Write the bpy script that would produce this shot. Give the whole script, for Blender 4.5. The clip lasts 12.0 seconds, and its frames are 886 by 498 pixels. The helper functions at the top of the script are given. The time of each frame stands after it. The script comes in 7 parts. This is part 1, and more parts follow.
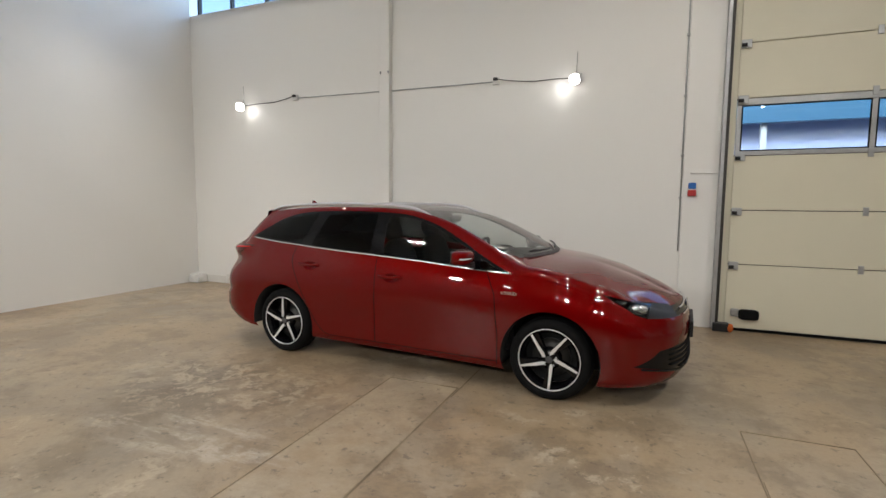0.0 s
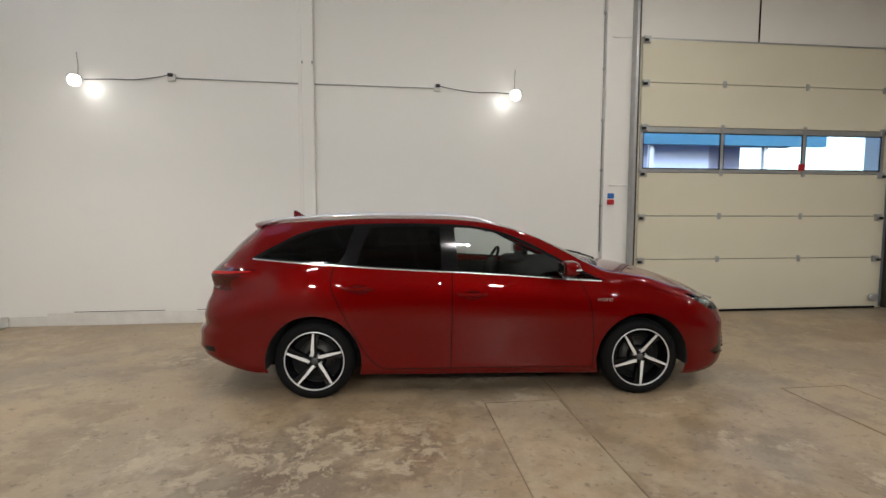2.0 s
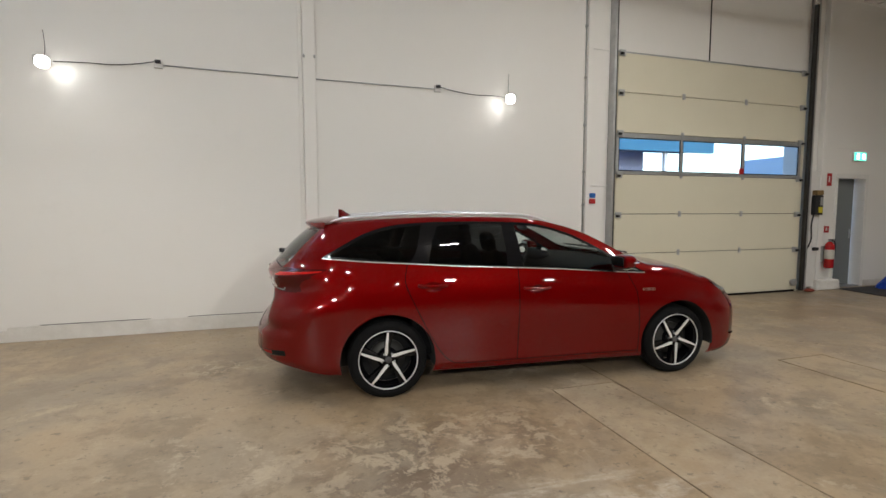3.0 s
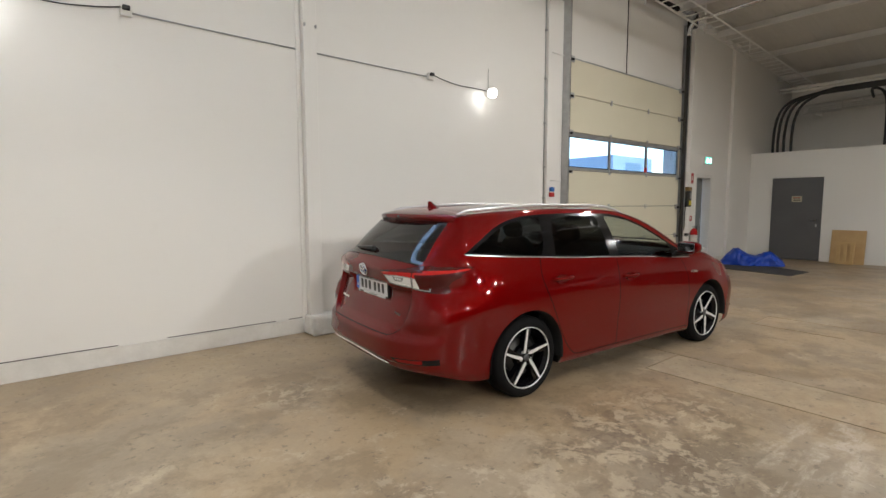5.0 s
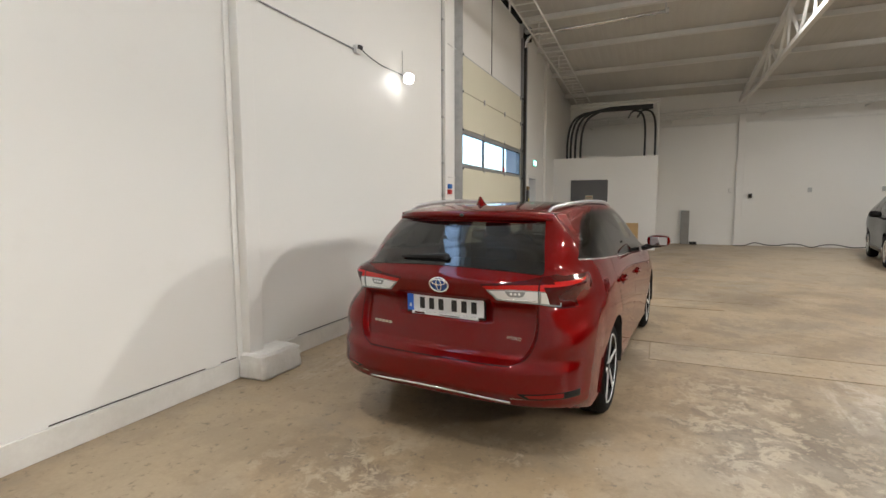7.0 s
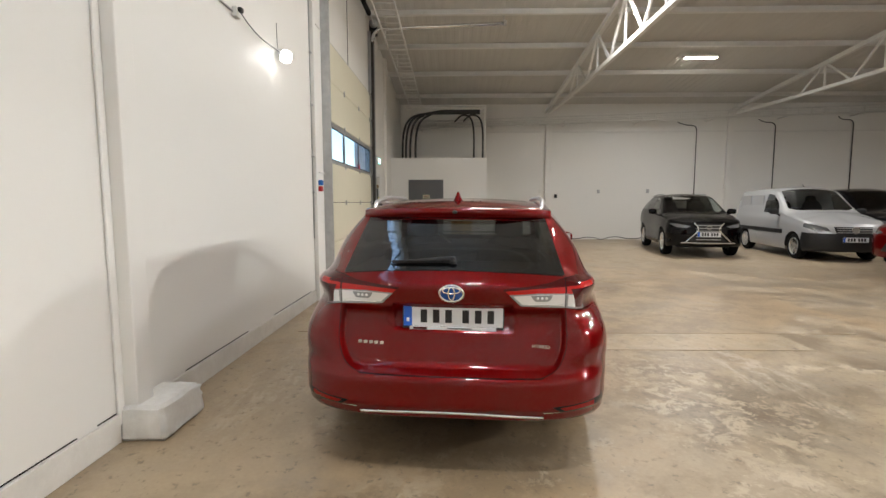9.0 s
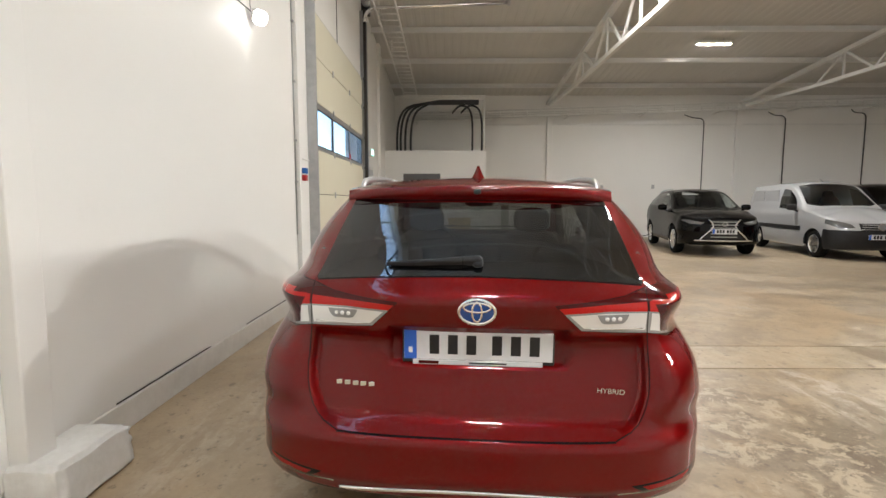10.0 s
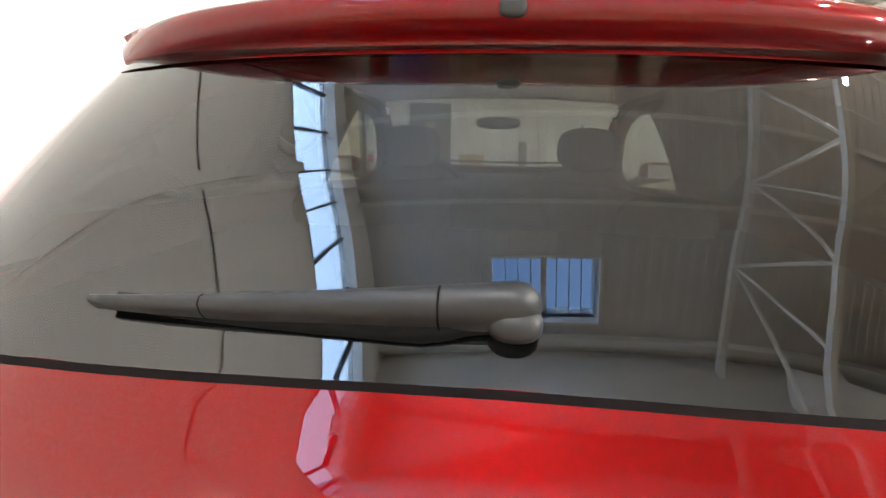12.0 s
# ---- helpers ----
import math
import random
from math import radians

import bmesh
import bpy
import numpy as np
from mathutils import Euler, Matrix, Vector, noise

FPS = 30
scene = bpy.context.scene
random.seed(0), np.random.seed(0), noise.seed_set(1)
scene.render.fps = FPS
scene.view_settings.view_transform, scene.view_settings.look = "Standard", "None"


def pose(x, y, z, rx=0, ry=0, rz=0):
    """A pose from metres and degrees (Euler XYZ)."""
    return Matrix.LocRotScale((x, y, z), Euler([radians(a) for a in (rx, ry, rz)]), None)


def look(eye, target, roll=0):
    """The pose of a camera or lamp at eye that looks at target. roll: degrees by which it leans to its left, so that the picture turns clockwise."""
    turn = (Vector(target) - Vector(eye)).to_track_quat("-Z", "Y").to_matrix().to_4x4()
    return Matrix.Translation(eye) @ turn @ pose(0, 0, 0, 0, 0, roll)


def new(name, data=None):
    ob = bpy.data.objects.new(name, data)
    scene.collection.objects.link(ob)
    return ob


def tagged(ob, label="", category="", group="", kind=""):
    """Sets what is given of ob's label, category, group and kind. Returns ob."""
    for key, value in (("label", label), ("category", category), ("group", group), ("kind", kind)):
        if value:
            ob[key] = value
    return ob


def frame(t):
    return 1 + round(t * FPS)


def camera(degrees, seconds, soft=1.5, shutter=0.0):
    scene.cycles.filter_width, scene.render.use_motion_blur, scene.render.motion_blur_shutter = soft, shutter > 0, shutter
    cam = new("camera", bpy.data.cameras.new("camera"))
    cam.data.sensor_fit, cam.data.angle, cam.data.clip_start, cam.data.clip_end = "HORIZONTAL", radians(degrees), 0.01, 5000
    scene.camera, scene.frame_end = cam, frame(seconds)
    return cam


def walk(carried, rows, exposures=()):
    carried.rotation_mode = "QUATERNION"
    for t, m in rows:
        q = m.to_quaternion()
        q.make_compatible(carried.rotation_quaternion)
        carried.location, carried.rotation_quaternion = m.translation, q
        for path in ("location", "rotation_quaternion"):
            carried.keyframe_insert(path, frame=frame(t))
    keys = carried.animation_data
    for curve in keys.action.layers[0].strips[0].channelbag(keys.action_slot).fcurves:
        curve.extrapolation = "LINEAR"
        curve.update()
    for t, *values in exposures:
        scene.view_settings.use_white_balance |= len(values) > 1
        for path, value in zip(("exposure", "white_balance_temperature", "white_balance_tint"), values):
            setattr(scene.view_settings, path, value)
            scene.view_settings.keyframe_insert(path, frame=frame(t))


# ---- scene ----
cam = camera(84.4, 12.0)
PATH = [
    (0, (0.025, -0.011, 1.438), (-0.735, 1.83, 1.258), 0.5),
    (0.5, (-0.632, -0.128, 1.456), (-1.153, 1.794, 1.27), 0.4),
    (1, (-1.286, -0.18, 1.466), (-1.554, 1.794, 1.279), 0.3),
    (1.5, (-1.934, -0.175, 1.493), (-1.949, 1.817, 1.311), 0.2),
    (2, (-2.619, -0.103, 1.475), (-2.389, 1.878, 1.319), 0.1),
    (2.5, (-3.27, -0.045, 1.486), (-2.869, 1.908, 1.33), 0.1),
    (3, (-3.902, 0.039, 1.468), (-3.302, 1.94, 1.309), 0.0),
    (3.2, (-4.145, 0.093, 1.477), (-3.467, 1.967, 1.319), -0.1),
    (4.8, (-5.765, 1.128, 1.483), (-4.591, 2.736, 1.295), -0.4),
    (5, (-5.916, 1.324, 1.451), (-4.669, 2.877, 1.268), -0.1),
    (5.5, (-6.186, 1.876, 1.433), (-4.764, 3.271, 1.249), -0.2),
    (6, (-6.391, 2.412, 1.425), (-4.823, 3.64, 1.242), -0.3),
    (6.5, (-6.526, 2.935, 1.445), (-4.832, 3.981, 1.256), -0.3),
    (7, (-6.63, 3.438, 1.434), (-4.811, 4.246, 1.245), -0.2),
    (7.2, (-6.662, 3.62, 1.429), (-4.8, 4.328, 1.244), -0.5),
    (8.8, (-6.502, 4.547, 1.418), (-4.512, 4.611, 1.224), -0.0),
    (9, (-6.47, 4.592, 1.413), (-4.48, 4.637, 1.221), -0.1),
    (9.5, (-6.138, 4.647, 1.37), (-4.148, 4.672, 1.172), -0.1),
    (10, (-5.645, 4.701, 1.324), (-3.655, 4.721, 1.125), 0.0),
    (10.5, (-5.115, 4.727, 1.273), (-3.126, 4.769, 1.076), -0.0),
    (11, (-4.624, 4.694, 1.239), (-2.637, 4.769, 1.026), 0.2),
    (11.2, (-4.468, 4.690, 1.240), (-2.491, 4.770, 0.955), 0.2),
    (11.5, (-4.310, 4.673, 1.239), (-2.340, 4.755, 0.907), 0.3),
    (12, (-4.285, 4.636, 1.227), (-2.336, 4.704, 0.783), 0.7),
]
walk(cam, [(t, look(eye, target, roll)) for t, eye, target, roll in PATH], [(0, 1.94), (3.2, 2.01), (5.5, 2.20), (7, 2.36), (9, 2.54), (10.5, 2.80), (11, 3.0), (11.2, 3.2), (11.6, 3.75), (12, 4.0)])
from collections import namedtuple

# ---------------------------------------------------------------- light
world = bpy.data.worlds.new("sky")
scene.world = world
world.use_nodes = True
wn = world.node_tree
sky = wn.nodes.new("ShaderNodeTexSky")
sky.sky_type, sky.sun_disc = "NISHITA", False
sky.sun_elevation, sky.sun_rotation = radians(20), radians(195)
wn.links.new(sky.outputs[0], wn.nodes["Background"].inputs[0])
wn.nodes["Background"].inputs[1].default_value = 0.14
sun = new("sun", bpy.data.lights.new("sun", "SUN"))
sun.data.energy, sun.data.angle, sun.data.color = 0.7, radians(12), (0.80, 0.89, 1.0)
sun.matrix_world = look((0, 0, 30), (21.3, 79.6, 0))


def lamp(x, y, z, tx, ty, tz, watts, sx, sy, tint=(1.0, 0.985, 0.96), spread=180):
    """A rectangular lamp at (x, y, z) that faces (tx, ty, tz)."""
    d = bpy.data.lights.new("lamp", "AREA")
    d.shape, d.size, d.size_y, d.energy, d.color, d.spread = "RECTANGLE", sx, sy, watts, tint, radians(spread)
    ob = new("lamp", d)
    ob.matrix_world = look((x, y, z), (tx, ty, tz))
    return ob


# daylight at the window band under the eaves
lamp(-4.07, 6.90, 5.36, -4.07, 0.0, 4.2, 22, 6.9, 1.26, (0.70, 0.84, 1.0))


# ---------------------------------------------------------------- materials
def shader(name, base=(0.8, 0.8, 0.8), rough=0.5, metal=0.0, coat=0.0, coat_rough=0.03, emit=None, strength=0.0, spec=0.5):
    m = bpy.data.materials.new(name)
    m.use_nodes = True
    b = m.node_tree.nodes["Principled BSDF"]
    b.inputs["Base Color"].default_value = (*base, 1)
    b.inputs["Roughness"].default_value = rough
    b.inputs["Metallic"].default_value = metal
    b.inputs["Coat Weight"].default_value = coat
    b.inputs["Coat Roughness"].default_value = coat_rough
    b.inputs["Specular IOR Level"].default_value = spec
    if emit:
        b.inputs["Emission Color"].default_value = (*emit, 1)
        b.inputs["Emission Strength"].default_value = strength
    return m


def node(m, kind, **values):
    n = m.node_tree.nodes.new(kind)
    for key, value in values.items():
        n.inputs[key.replace("_", " ")].default_value = value
    return n


def wire(m, a, b):
    m.node_tree.links.new(a, b)


def ramp(m, source, stops):
    r = m.node_tree.nodes.new("ShaderNodeValToRGB")
    e = r.color_ramp.elements
    while len(e) < len(stops):
        e.new(0.5)
    for k, (at, colour) in zip(e, stops):
        k.position = at
        k.color = (*colour, 1) if len(colour) == 3 else colour
    wire(m, source, r.inputs[0])
    return r.outputs[0]


def place(m):
    return m.node_tree.nodes.new("ShaderNodeTexCoord").outputs["Object"]


def noise_of(m, scale, detail=4.0, rough=0.55, vector=None, warp=0.0):
    n = node(m, "ShaderNodeTexNoise", Scale=scale, Detail=detail, Roughness=rough, Distortion=warp)
    wire(m, vector or place(m), n.inputs["Vector"])
    return n.outputs["Fac"]


def mixed(m, fac, a, b, mode="MIX"):
    n = m.node_tree.nodes.new("ShaderNodeMix")
    n.data_type, n.blend_type = "RGBA", mode
    for sock, v in ((n.inputs[0], fac), (n.inputs[6], a), (n.inputs[7], b)):
        if isinstance(v, (int, float)):
            sock.default_value = v
        elif isinstance(v, tuple):
            sock.default_value = (*v, 1)
        else:
            wire(m, v, sock)
    return n.outputs[2]


def math_of(m, op, a, b=0.0, c=0.0):
    n = m.node_tree.nodes.new("ShaderNodeMath")
    n.operation = op
    n.use_clamp = False
    for sock, v in zip(n.inputs, (a, b, c)):
        if isinstance(v, (int, float)):
            sock.default_value = v
        else:
            wire(m, v, sock)
    return n.outputs[0]


def bump(m, height, strength=0.2, distance=0.01):
    b = node(m, "ShaderNodeBump", Strength=strength, Distance=distance)
    wire(m, height, b.inputs["Height"])
    wire(m, b.outputs[0], m.node_tree.nodes["Principled BSDF"].inputs["Normal"])


def worn(name, base, dark, rough=0.6, scale=3.0, grain=60.0, amount=0.5, relief=0.1, metal=0.0):
    """A painted or bare surface with broad stains and fine grain."""
    m = shader(name, base, rough, metal)
    b = m.node_tree.nodes["Principled BSDF"]
    big = ramp(m, noise_of(m, scale, 6, 0.65), [(0.35, (0, 0, 0)), (0.7, (1, 1, 1))])
    fine = noise_of(m, grain, 4)
    col = mixed(m, math_of(m, "MULTIPLY", big, amount), base, dark)
    col = mixed(m, math_of(m, "MULTIPLY", fine, 0.18), col, dark)
    wire(m, col, b.inputs["Base Color"])
    wire(m, math_of(m, "MULTIPLY_ADD", fine, 0.2, rough - 0.1), b.inputs["Roughness"])
    bump(m, fine, relief, 0.004)
    return m


def concrete_floor(name="floor concrete", lift=0.0):
    """Old power-floated concrete: brown stains, grey wear, pale flaked and scraped stretches; two zones lightened in
    place of light.
    """
    m = shader(name, rough=0.4)
    b = m.node_tree.nodes["Principled BSDF"]
    v = place(m)

    def mask(scale, detail, rough, lo, hi, warp=0.25, vector=None):
        return ramp(m, noise_of(m, scale, detail, rough, vector or v, warp), [(lo, (0, 0, 0)), (hi, (1, 1, 1))])

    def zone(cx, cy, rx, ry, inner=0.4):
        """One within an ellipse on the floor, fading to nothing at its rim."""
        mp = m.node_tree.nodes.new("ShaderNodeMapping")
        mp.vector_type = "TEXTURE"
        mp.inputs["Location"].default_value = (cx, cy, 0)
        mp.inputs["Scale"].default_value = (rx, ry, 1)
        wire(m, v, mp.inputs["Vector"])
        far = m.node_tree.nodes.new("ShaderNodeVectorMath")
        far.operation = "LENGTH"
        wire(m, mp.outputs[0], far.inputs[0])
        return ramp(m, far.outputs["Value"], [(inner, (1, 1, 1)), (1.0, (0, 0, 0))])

    def drawn_out(along, across):
        mp = m.node_tree.nodes.new("ShaderNodeMapping")
        mp.inputs["Scale"].default_value = (along, across, 1)
        wire(m, v, mp.inputs["Vector"])
        return mp.outputs[0]

    def times(*fs):
        out = fs[0]
        for f in fs[1:]:
            out = math_of(m, "MULTIPLY", out, f)
        return out

    broad = ramp(m, noise_of(m, 0.33, 7, 0.62, v, 0.3), [(0.34, (0.27, 0.185, 0.105)), (0.47, (0.41, 0.30, 0.182)), (0.60, (0.40, 0.318, 0.215)), (0.72, (0.33, 0.27, 0.195))])
    grey = mask(0.75, 8, 0.68, 0.48, 0.58)
    col = mixed(m, times(grey, 0.62), broad, (0.24, 0.195, 0.145))
    stain = mask(1.4, 9, 0.72, 0.48, 0.56)
    col = mixed(m, times(stain, 0.52), col, (0.185, 0.130, 0.075))
    pale = mask(1.05, 10, 0.74, 0.525, 0.575)
    col = mixed(m, times(pale, 0.48), col, (0.46, 0.375, 0.27))
    chips = mask(3.6, 10, 0.75, 0.56, 0.60)
    where = mask(0.6, 4, 0.5, 0.44, 0.54)
    flakes = times(chips, where)
    col = mixed(m, times(flakes, 0.8), col, (0.55, 0.455, 0.335))
    # flaked stretches beside the car
    scab, wet = mask(5.2, 10, 0.74, 0.515, 0.555, 0.5), mask(2.6, 9, 0.7, 0.49, 0.57, 0.3)
    for cx, cy, rx, ry in ((-3.0, 2.85, 1.5, 0.75), (-4.5, 4.9, 0.5, 0.35)):
        here = zone(cx, cy, rx, ry)
        col = mixed(m, times(wet, here, 0.6), col, (0.14, 0.095, 0.06))
        col = mixed(m, times(scab, here, 0.8), col, (0.54, 0.44, 0.31))
    # pale scrapes drawn out along the hall
    lines = times(mask(2.2, 9, 0.7, 0.46, 0.56, 0.2, drawn_out(0.7, 3.0)), mask(6.0, 8, 0.7, 0.40, 0.55))
    for cx, cy, rx, ry in ((-2.55, 2.08, 1.0, 0.30), (-2.8, 6.0, 1.3, 0.34)):
        col = mixed(m, times(lines, zone(cx, cy, rx, ry, 0.55), 0.85), col, (0.58, 0.50, 0.40))
    # a paler lane beside the wall: missing bounce light put into the colour
    col = mixed(m, times(zone(-2.6, 6.0, 4.0, 0.75, 0.6), 0.5), col, (0.46, 0.36, 0.235))
    # the far end, more even; its paler colour makes up for missing light
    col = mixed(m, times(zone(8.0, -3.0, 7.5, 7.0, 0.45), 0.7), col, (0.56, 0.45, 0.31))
    # a damp stain further in
    col = mixed(m, times(zone(1.65, 2.25, 0.75, 0.75, 0.5), 0.6), col, (0.15, 0.115, 0.08))
    if lift:
        col = mixed(m, times(mask(1.7, 9, 0.7, 0.40, 0.56), lift), col, (0.52, 0.43, 0.30))
    fine = noise_of(m, 38, 7, 0.65, v)
    specks = ramp(m, noise_of(m, 14, 6, 0.7, v), [(0.36, (1, 1, 1)), (0.42, (0, 0, 0))])
    col = mixed(m, times(specks, 0.6), col, (0.11, 0.085, 0.06))
    col = mixed(m, times(fine, 0.38), col, (0.15, 0.12, 0.09))
    wire(m, col, b.inputs["Base Color"])
    wire(m, math_of(m, "MULTIPLY_ADD", flakes, 0.25, math_of(m, "MULTIPLY_ADD", pale, 0.16, math_of(m, "MULTIPLY_ADD", fine, 0.12, 0.31))), b.inputs["Roughness"])
    bump(m, math_of(m, "MULTIPLY_ADD", flakes, 0.8, fine), 0.16, 0.003)
    return m


def wall_paint(name, base=(0.80, 0.785, 0.75)):
    m = shader(name, base, 0.55)
    b = m.node_tree.nodes["Principled BSDF"]
    v = place(m)
    big = noise_of(m, 0.7, 5, 0.6, v)
    fine = noise_of(m, 30, 5, 0.6, v)
    dirt = ramp(m, noise_of(m, 2.2, 8, 0.7, v), [(0.6, (0, 0, 0)), (0.78, (1, 1, 1))])
    col = mixed(m, math_of(m, "MULTIPLY", big, 0.12), base, (0.70, 0.67, 0.62))
    col = mixed(m, math_of(m, "MULTIPLY", dirt, 0.10), col, (0.55, 0.51, 0.45))
    wire(m, col, b.inputs["Base Color"])
    bump(m, fine, 0.06, 0.004)
    return m


def car_paint(name, base, flake=0.25):
    m = shader(name, base, 0.38, 0.30, 1.0, 0.01, spec=0.0)
    b = m.node_tree.nodes["Principled BSDF"]
    b.inputs["Coat IOR"].default_value = 1.43
    n = noise_of(m, 900, 1)
    wire(m, mixed(m, math_of(m, "MULTIPLY", n, flake), base, tuple(min(1, c * 1.6) for c in base)), b.inputs["Base Color"])
    return m


def pane_glass(name, tint, gloss=0.045):
    """Thin glass: it lets light through in its tint and mirrors towards its edge."""
    m = bpy.data.materials.new(name)
    m.use_nodes = True
    t = m.node_tree
    t.nodes.remove(t.nodes["Principled BSDF"])
    clear = t.nodes.new("ShaderNodeBsdfTransparent")
    clear.inputs[0].default_value = (*tint, 1)
    mirror = t.nodes.new("ShaderNodeBsdfGlossy")
    mirror.inputs["Roughness"].default_value = 0.01
    edge = t.nodes.new("ShaderNodeLayerWeight")
    edge.inputs["Blend"].default_value = 0.5
    # Schlick's rule, the same from both sides of the pane
    fac = math_of(m, "MULTIPLY_ADD", math_of(m, "POWER", edge.outputs["Facing"], 5.0), 1 - gloss, gloss)
    mix = t.nodes.new("ShaderNodeMixShader")
    wire(m, fac, mix.inputs[0])
    wire(m, clear.outputs[0], mix.inputs[1])
    wire(m, mirror.outputs[0], mix.inputs[2])
    wire(m, mix.outputs[0], t.nodes["Material Output"].inputs[0])
    return m


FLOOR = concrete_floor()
WALL = wall_paint("white wall paint")
# dark grey that stands in for the unlit south side of the hall
DIM_WALL = worn("dimmed wall grey", (0.22, 0.21, 0.20), (0.16, 0.155, 0.15), 0.7, 1.5, 40, 0.4)
SKIRT = worn("skirting paint", (0.78, 0.76, 0.72), (0.45, 0.42, 0.37), 0.6, 5, 50, 0.35, 0.3)
ROOF = worn("roof deck", (0.61, 0.59, 0.55), (0.53, 0.51, 0.47), 0.6, 1.2, 40, 0.4)
STEEL_WHITE = worn("white steel", (0.77, 0.76, 0.73), (0.6, 0.58, 0.54), 0.5, 4, 50, 0.3)
GALV = worn("galvanised steel", (0.50, 0.505, 0.50), (0.34, 0.345, 0.35), 0.4, 9, 70, 0.6, 0.1, 0.75)
PANEL = worn("door panel cream", (0.70, 0.66, 0.52), (0.62, 0.58, 0.45), 0.45, 1.5, 80, 0.3, 0.12)
BLACK_RUBBER = worn("black rubber", (0.004, 0.004, 0.0045), (0.009, 0.009, 0.009), 0.75, 12, 80, 0.5)
BLACK_RUBBER.node_tree.nodes["Principled BSDF"].inputs["Specular IOR Level"].default_value = 0.2
BLACK_PLASTIC = worn("black plastic", (0.014, 0.014, 0.015), (0.032, 0.032, 0.033), 0.45, 10, 120, 0.4)
BLACK_RUBBER.node_tree.nodes["Principled BSDF"].inputs["Specular IOR Level"].default_value = 0.14
BLACK_PLASTIC.node_tree.nodes["Principled BSDF"].inputs["Specular IOR Level"].default_value = 0.35
GLOSS_BLACK = shader("gloss black", (0.004, 0.004, 0.005), 0.12, 0, 0.0, spec=0.28)
DARK_GAP = shader("dark gap", (0.006, 0.004, 0.004), 0.8, spec=0.05)
CHROME = shader("chrome", (0.85, 0.86, 0.88), 0.08, 1.0)
SILVER = shader("machined aluminium", (0.80, 0.80, 0.80), 0.22, 1.0)
HUB_GREY = shader("grey hub cap", (0.10, 0.10, 0.105), 0.3, 0.6)
WHEEL_FACE = shader("machined wheel face", (0.80, 0.80, 0.80), 0.34, 0.35)
RAIL_SILVER = shader("satin aluminium", (0.78, 0.78, 0.80), 0.28, 0.9)
DARK_STEEL = worn("dark channel steel", (0.055, 0.05, 0.045), (0.02, 0.018, 0.016), 0.45, 7, 70, 0.6, 0.1, 0.4)
GREY_DOOR = worn("grey door paint", (0.10, 0.10, 0.105), (0.14, 0.14, 0.14), 0.5, 2, 70, 0.4)
WINDOW_GLASS = pane_glass("window glass", (0.80, 0.88, 0.97))


# ---------------------------------------------------------------- building blocks
def mesh_of(bm, name, smooth=False):
    me = bpy.data.meshes.new(name)
    bm.to_mesh(me)
    bm.free()
    if smooth:
        me.shade_smooth()
    return me


def part(name, shape, material, parent, label="", smooth=False):
    """A mesh of its own under a thing or a part."""
    me = shape if isinstance(shape, bpy.types.Mesh) else mesh_of(shape, name, smooth)
    if material is not None:
        me.materials.clear()
        me.materials.append(material)
    ob = new(name, me)
    ob.parent = parent
    if label:
        tagged(ob, label)
    return ob


def thing(name, m, label, category, group="", kind=""):
    ob = new(name)
    ob.empty_display_size = 0.1
    ob.matrix_world = m
    return tagged(ob, label, category, group, kind)


def solid(name, bm, material, label, category, group="", kind="", smooth=False):
    ob = new(name, mesh_of(bm, name, smooth))
    ob.data.materials.append(material)
    return tagged(ob, label, category, group, kind)


def structure(name, bm, material, label="", smooth=False):
    return solid(name, bm, material, label, "", "", "structure", smooth)


def box(x0, y0, z0, x1, y1, z1, bevel=0.0, bm=None):
    bm2 = bmesh.new()
    bmesh.ops.create_cube(bm2, size=1.0)
    for v in bm2.verts:
        v.co = Vector((x0 + (v.co.x + 0.5) * (x1 - x0), y0 + (v.co.y + 0.5) * (y1 - y0), z0 + (v.co.z + 0.5) * (z1 - z0)))
    if bevel:
        bmesh.ops.bevel(bm2, geom=bm2.edges[:], offset=bevel, segments=2, affect="EDGES", profile=0.5)
    return joined(bm, bm2)


def joined(bm, other):
    if bm is None:
        return other
    me = bpy.data.meshes.new("t")
    other.to_mesh(me)
    other.free()
    bm.from_mesh(me)
    bpy.data.meshes.remove(me)
    return bm


def moved(bm, m):
    bm.transform(m)
    return bm


def tube(points, radius, sides=8, bm=None, close=False):
    """A round bar along a line of points; radius may be one number or one for each point."""
    pts = [Vector(p) for p in points]
    out = bm if bm is not None else bmesh.new()
    rings = []
    n = len(pts)
    up = Vector((0, 0, 1))
    last = None
    for i, p in enumerate(pts):
        d = (pts[(i + 1) % n] - pts[i - 1]) if close else (pts[min(i + 1, n - 1)] - pts[max(i - 1, 0)])
        d.normalize()
        if last is None:
            a = d.cross(up) if abs(d.z) < 0.95 else d.cross(Vector((1, 0, 0)))
        else:
            a = last - d * last.dot(d)
        a.normalize()
        last = a
        b = d.cross(a)
        r = radius[i] if isinstance(radius, (list, tuple)) else radius
        rings.append([out.verts.new(p + (a * math.cos(k * 2 * math.pi / sides) + b * math.sin(k * 2 * math.pi / sides)) * r) for k in range(sides)])
    for i in range(n if close else n - 1):
        for k in range(sides):
            out.faces.new((rings[i][k], rings[i][(k + 1) % sides], rings[(i + 1) % n][(k + 1) % sides], rings[(i + 1) % n][k]))
    if not close:
        out.faces.new(rings[0][::-1])
        out.faces.new(rings[-1])
    for f in out.faces:
        f.smooth = True
    return out


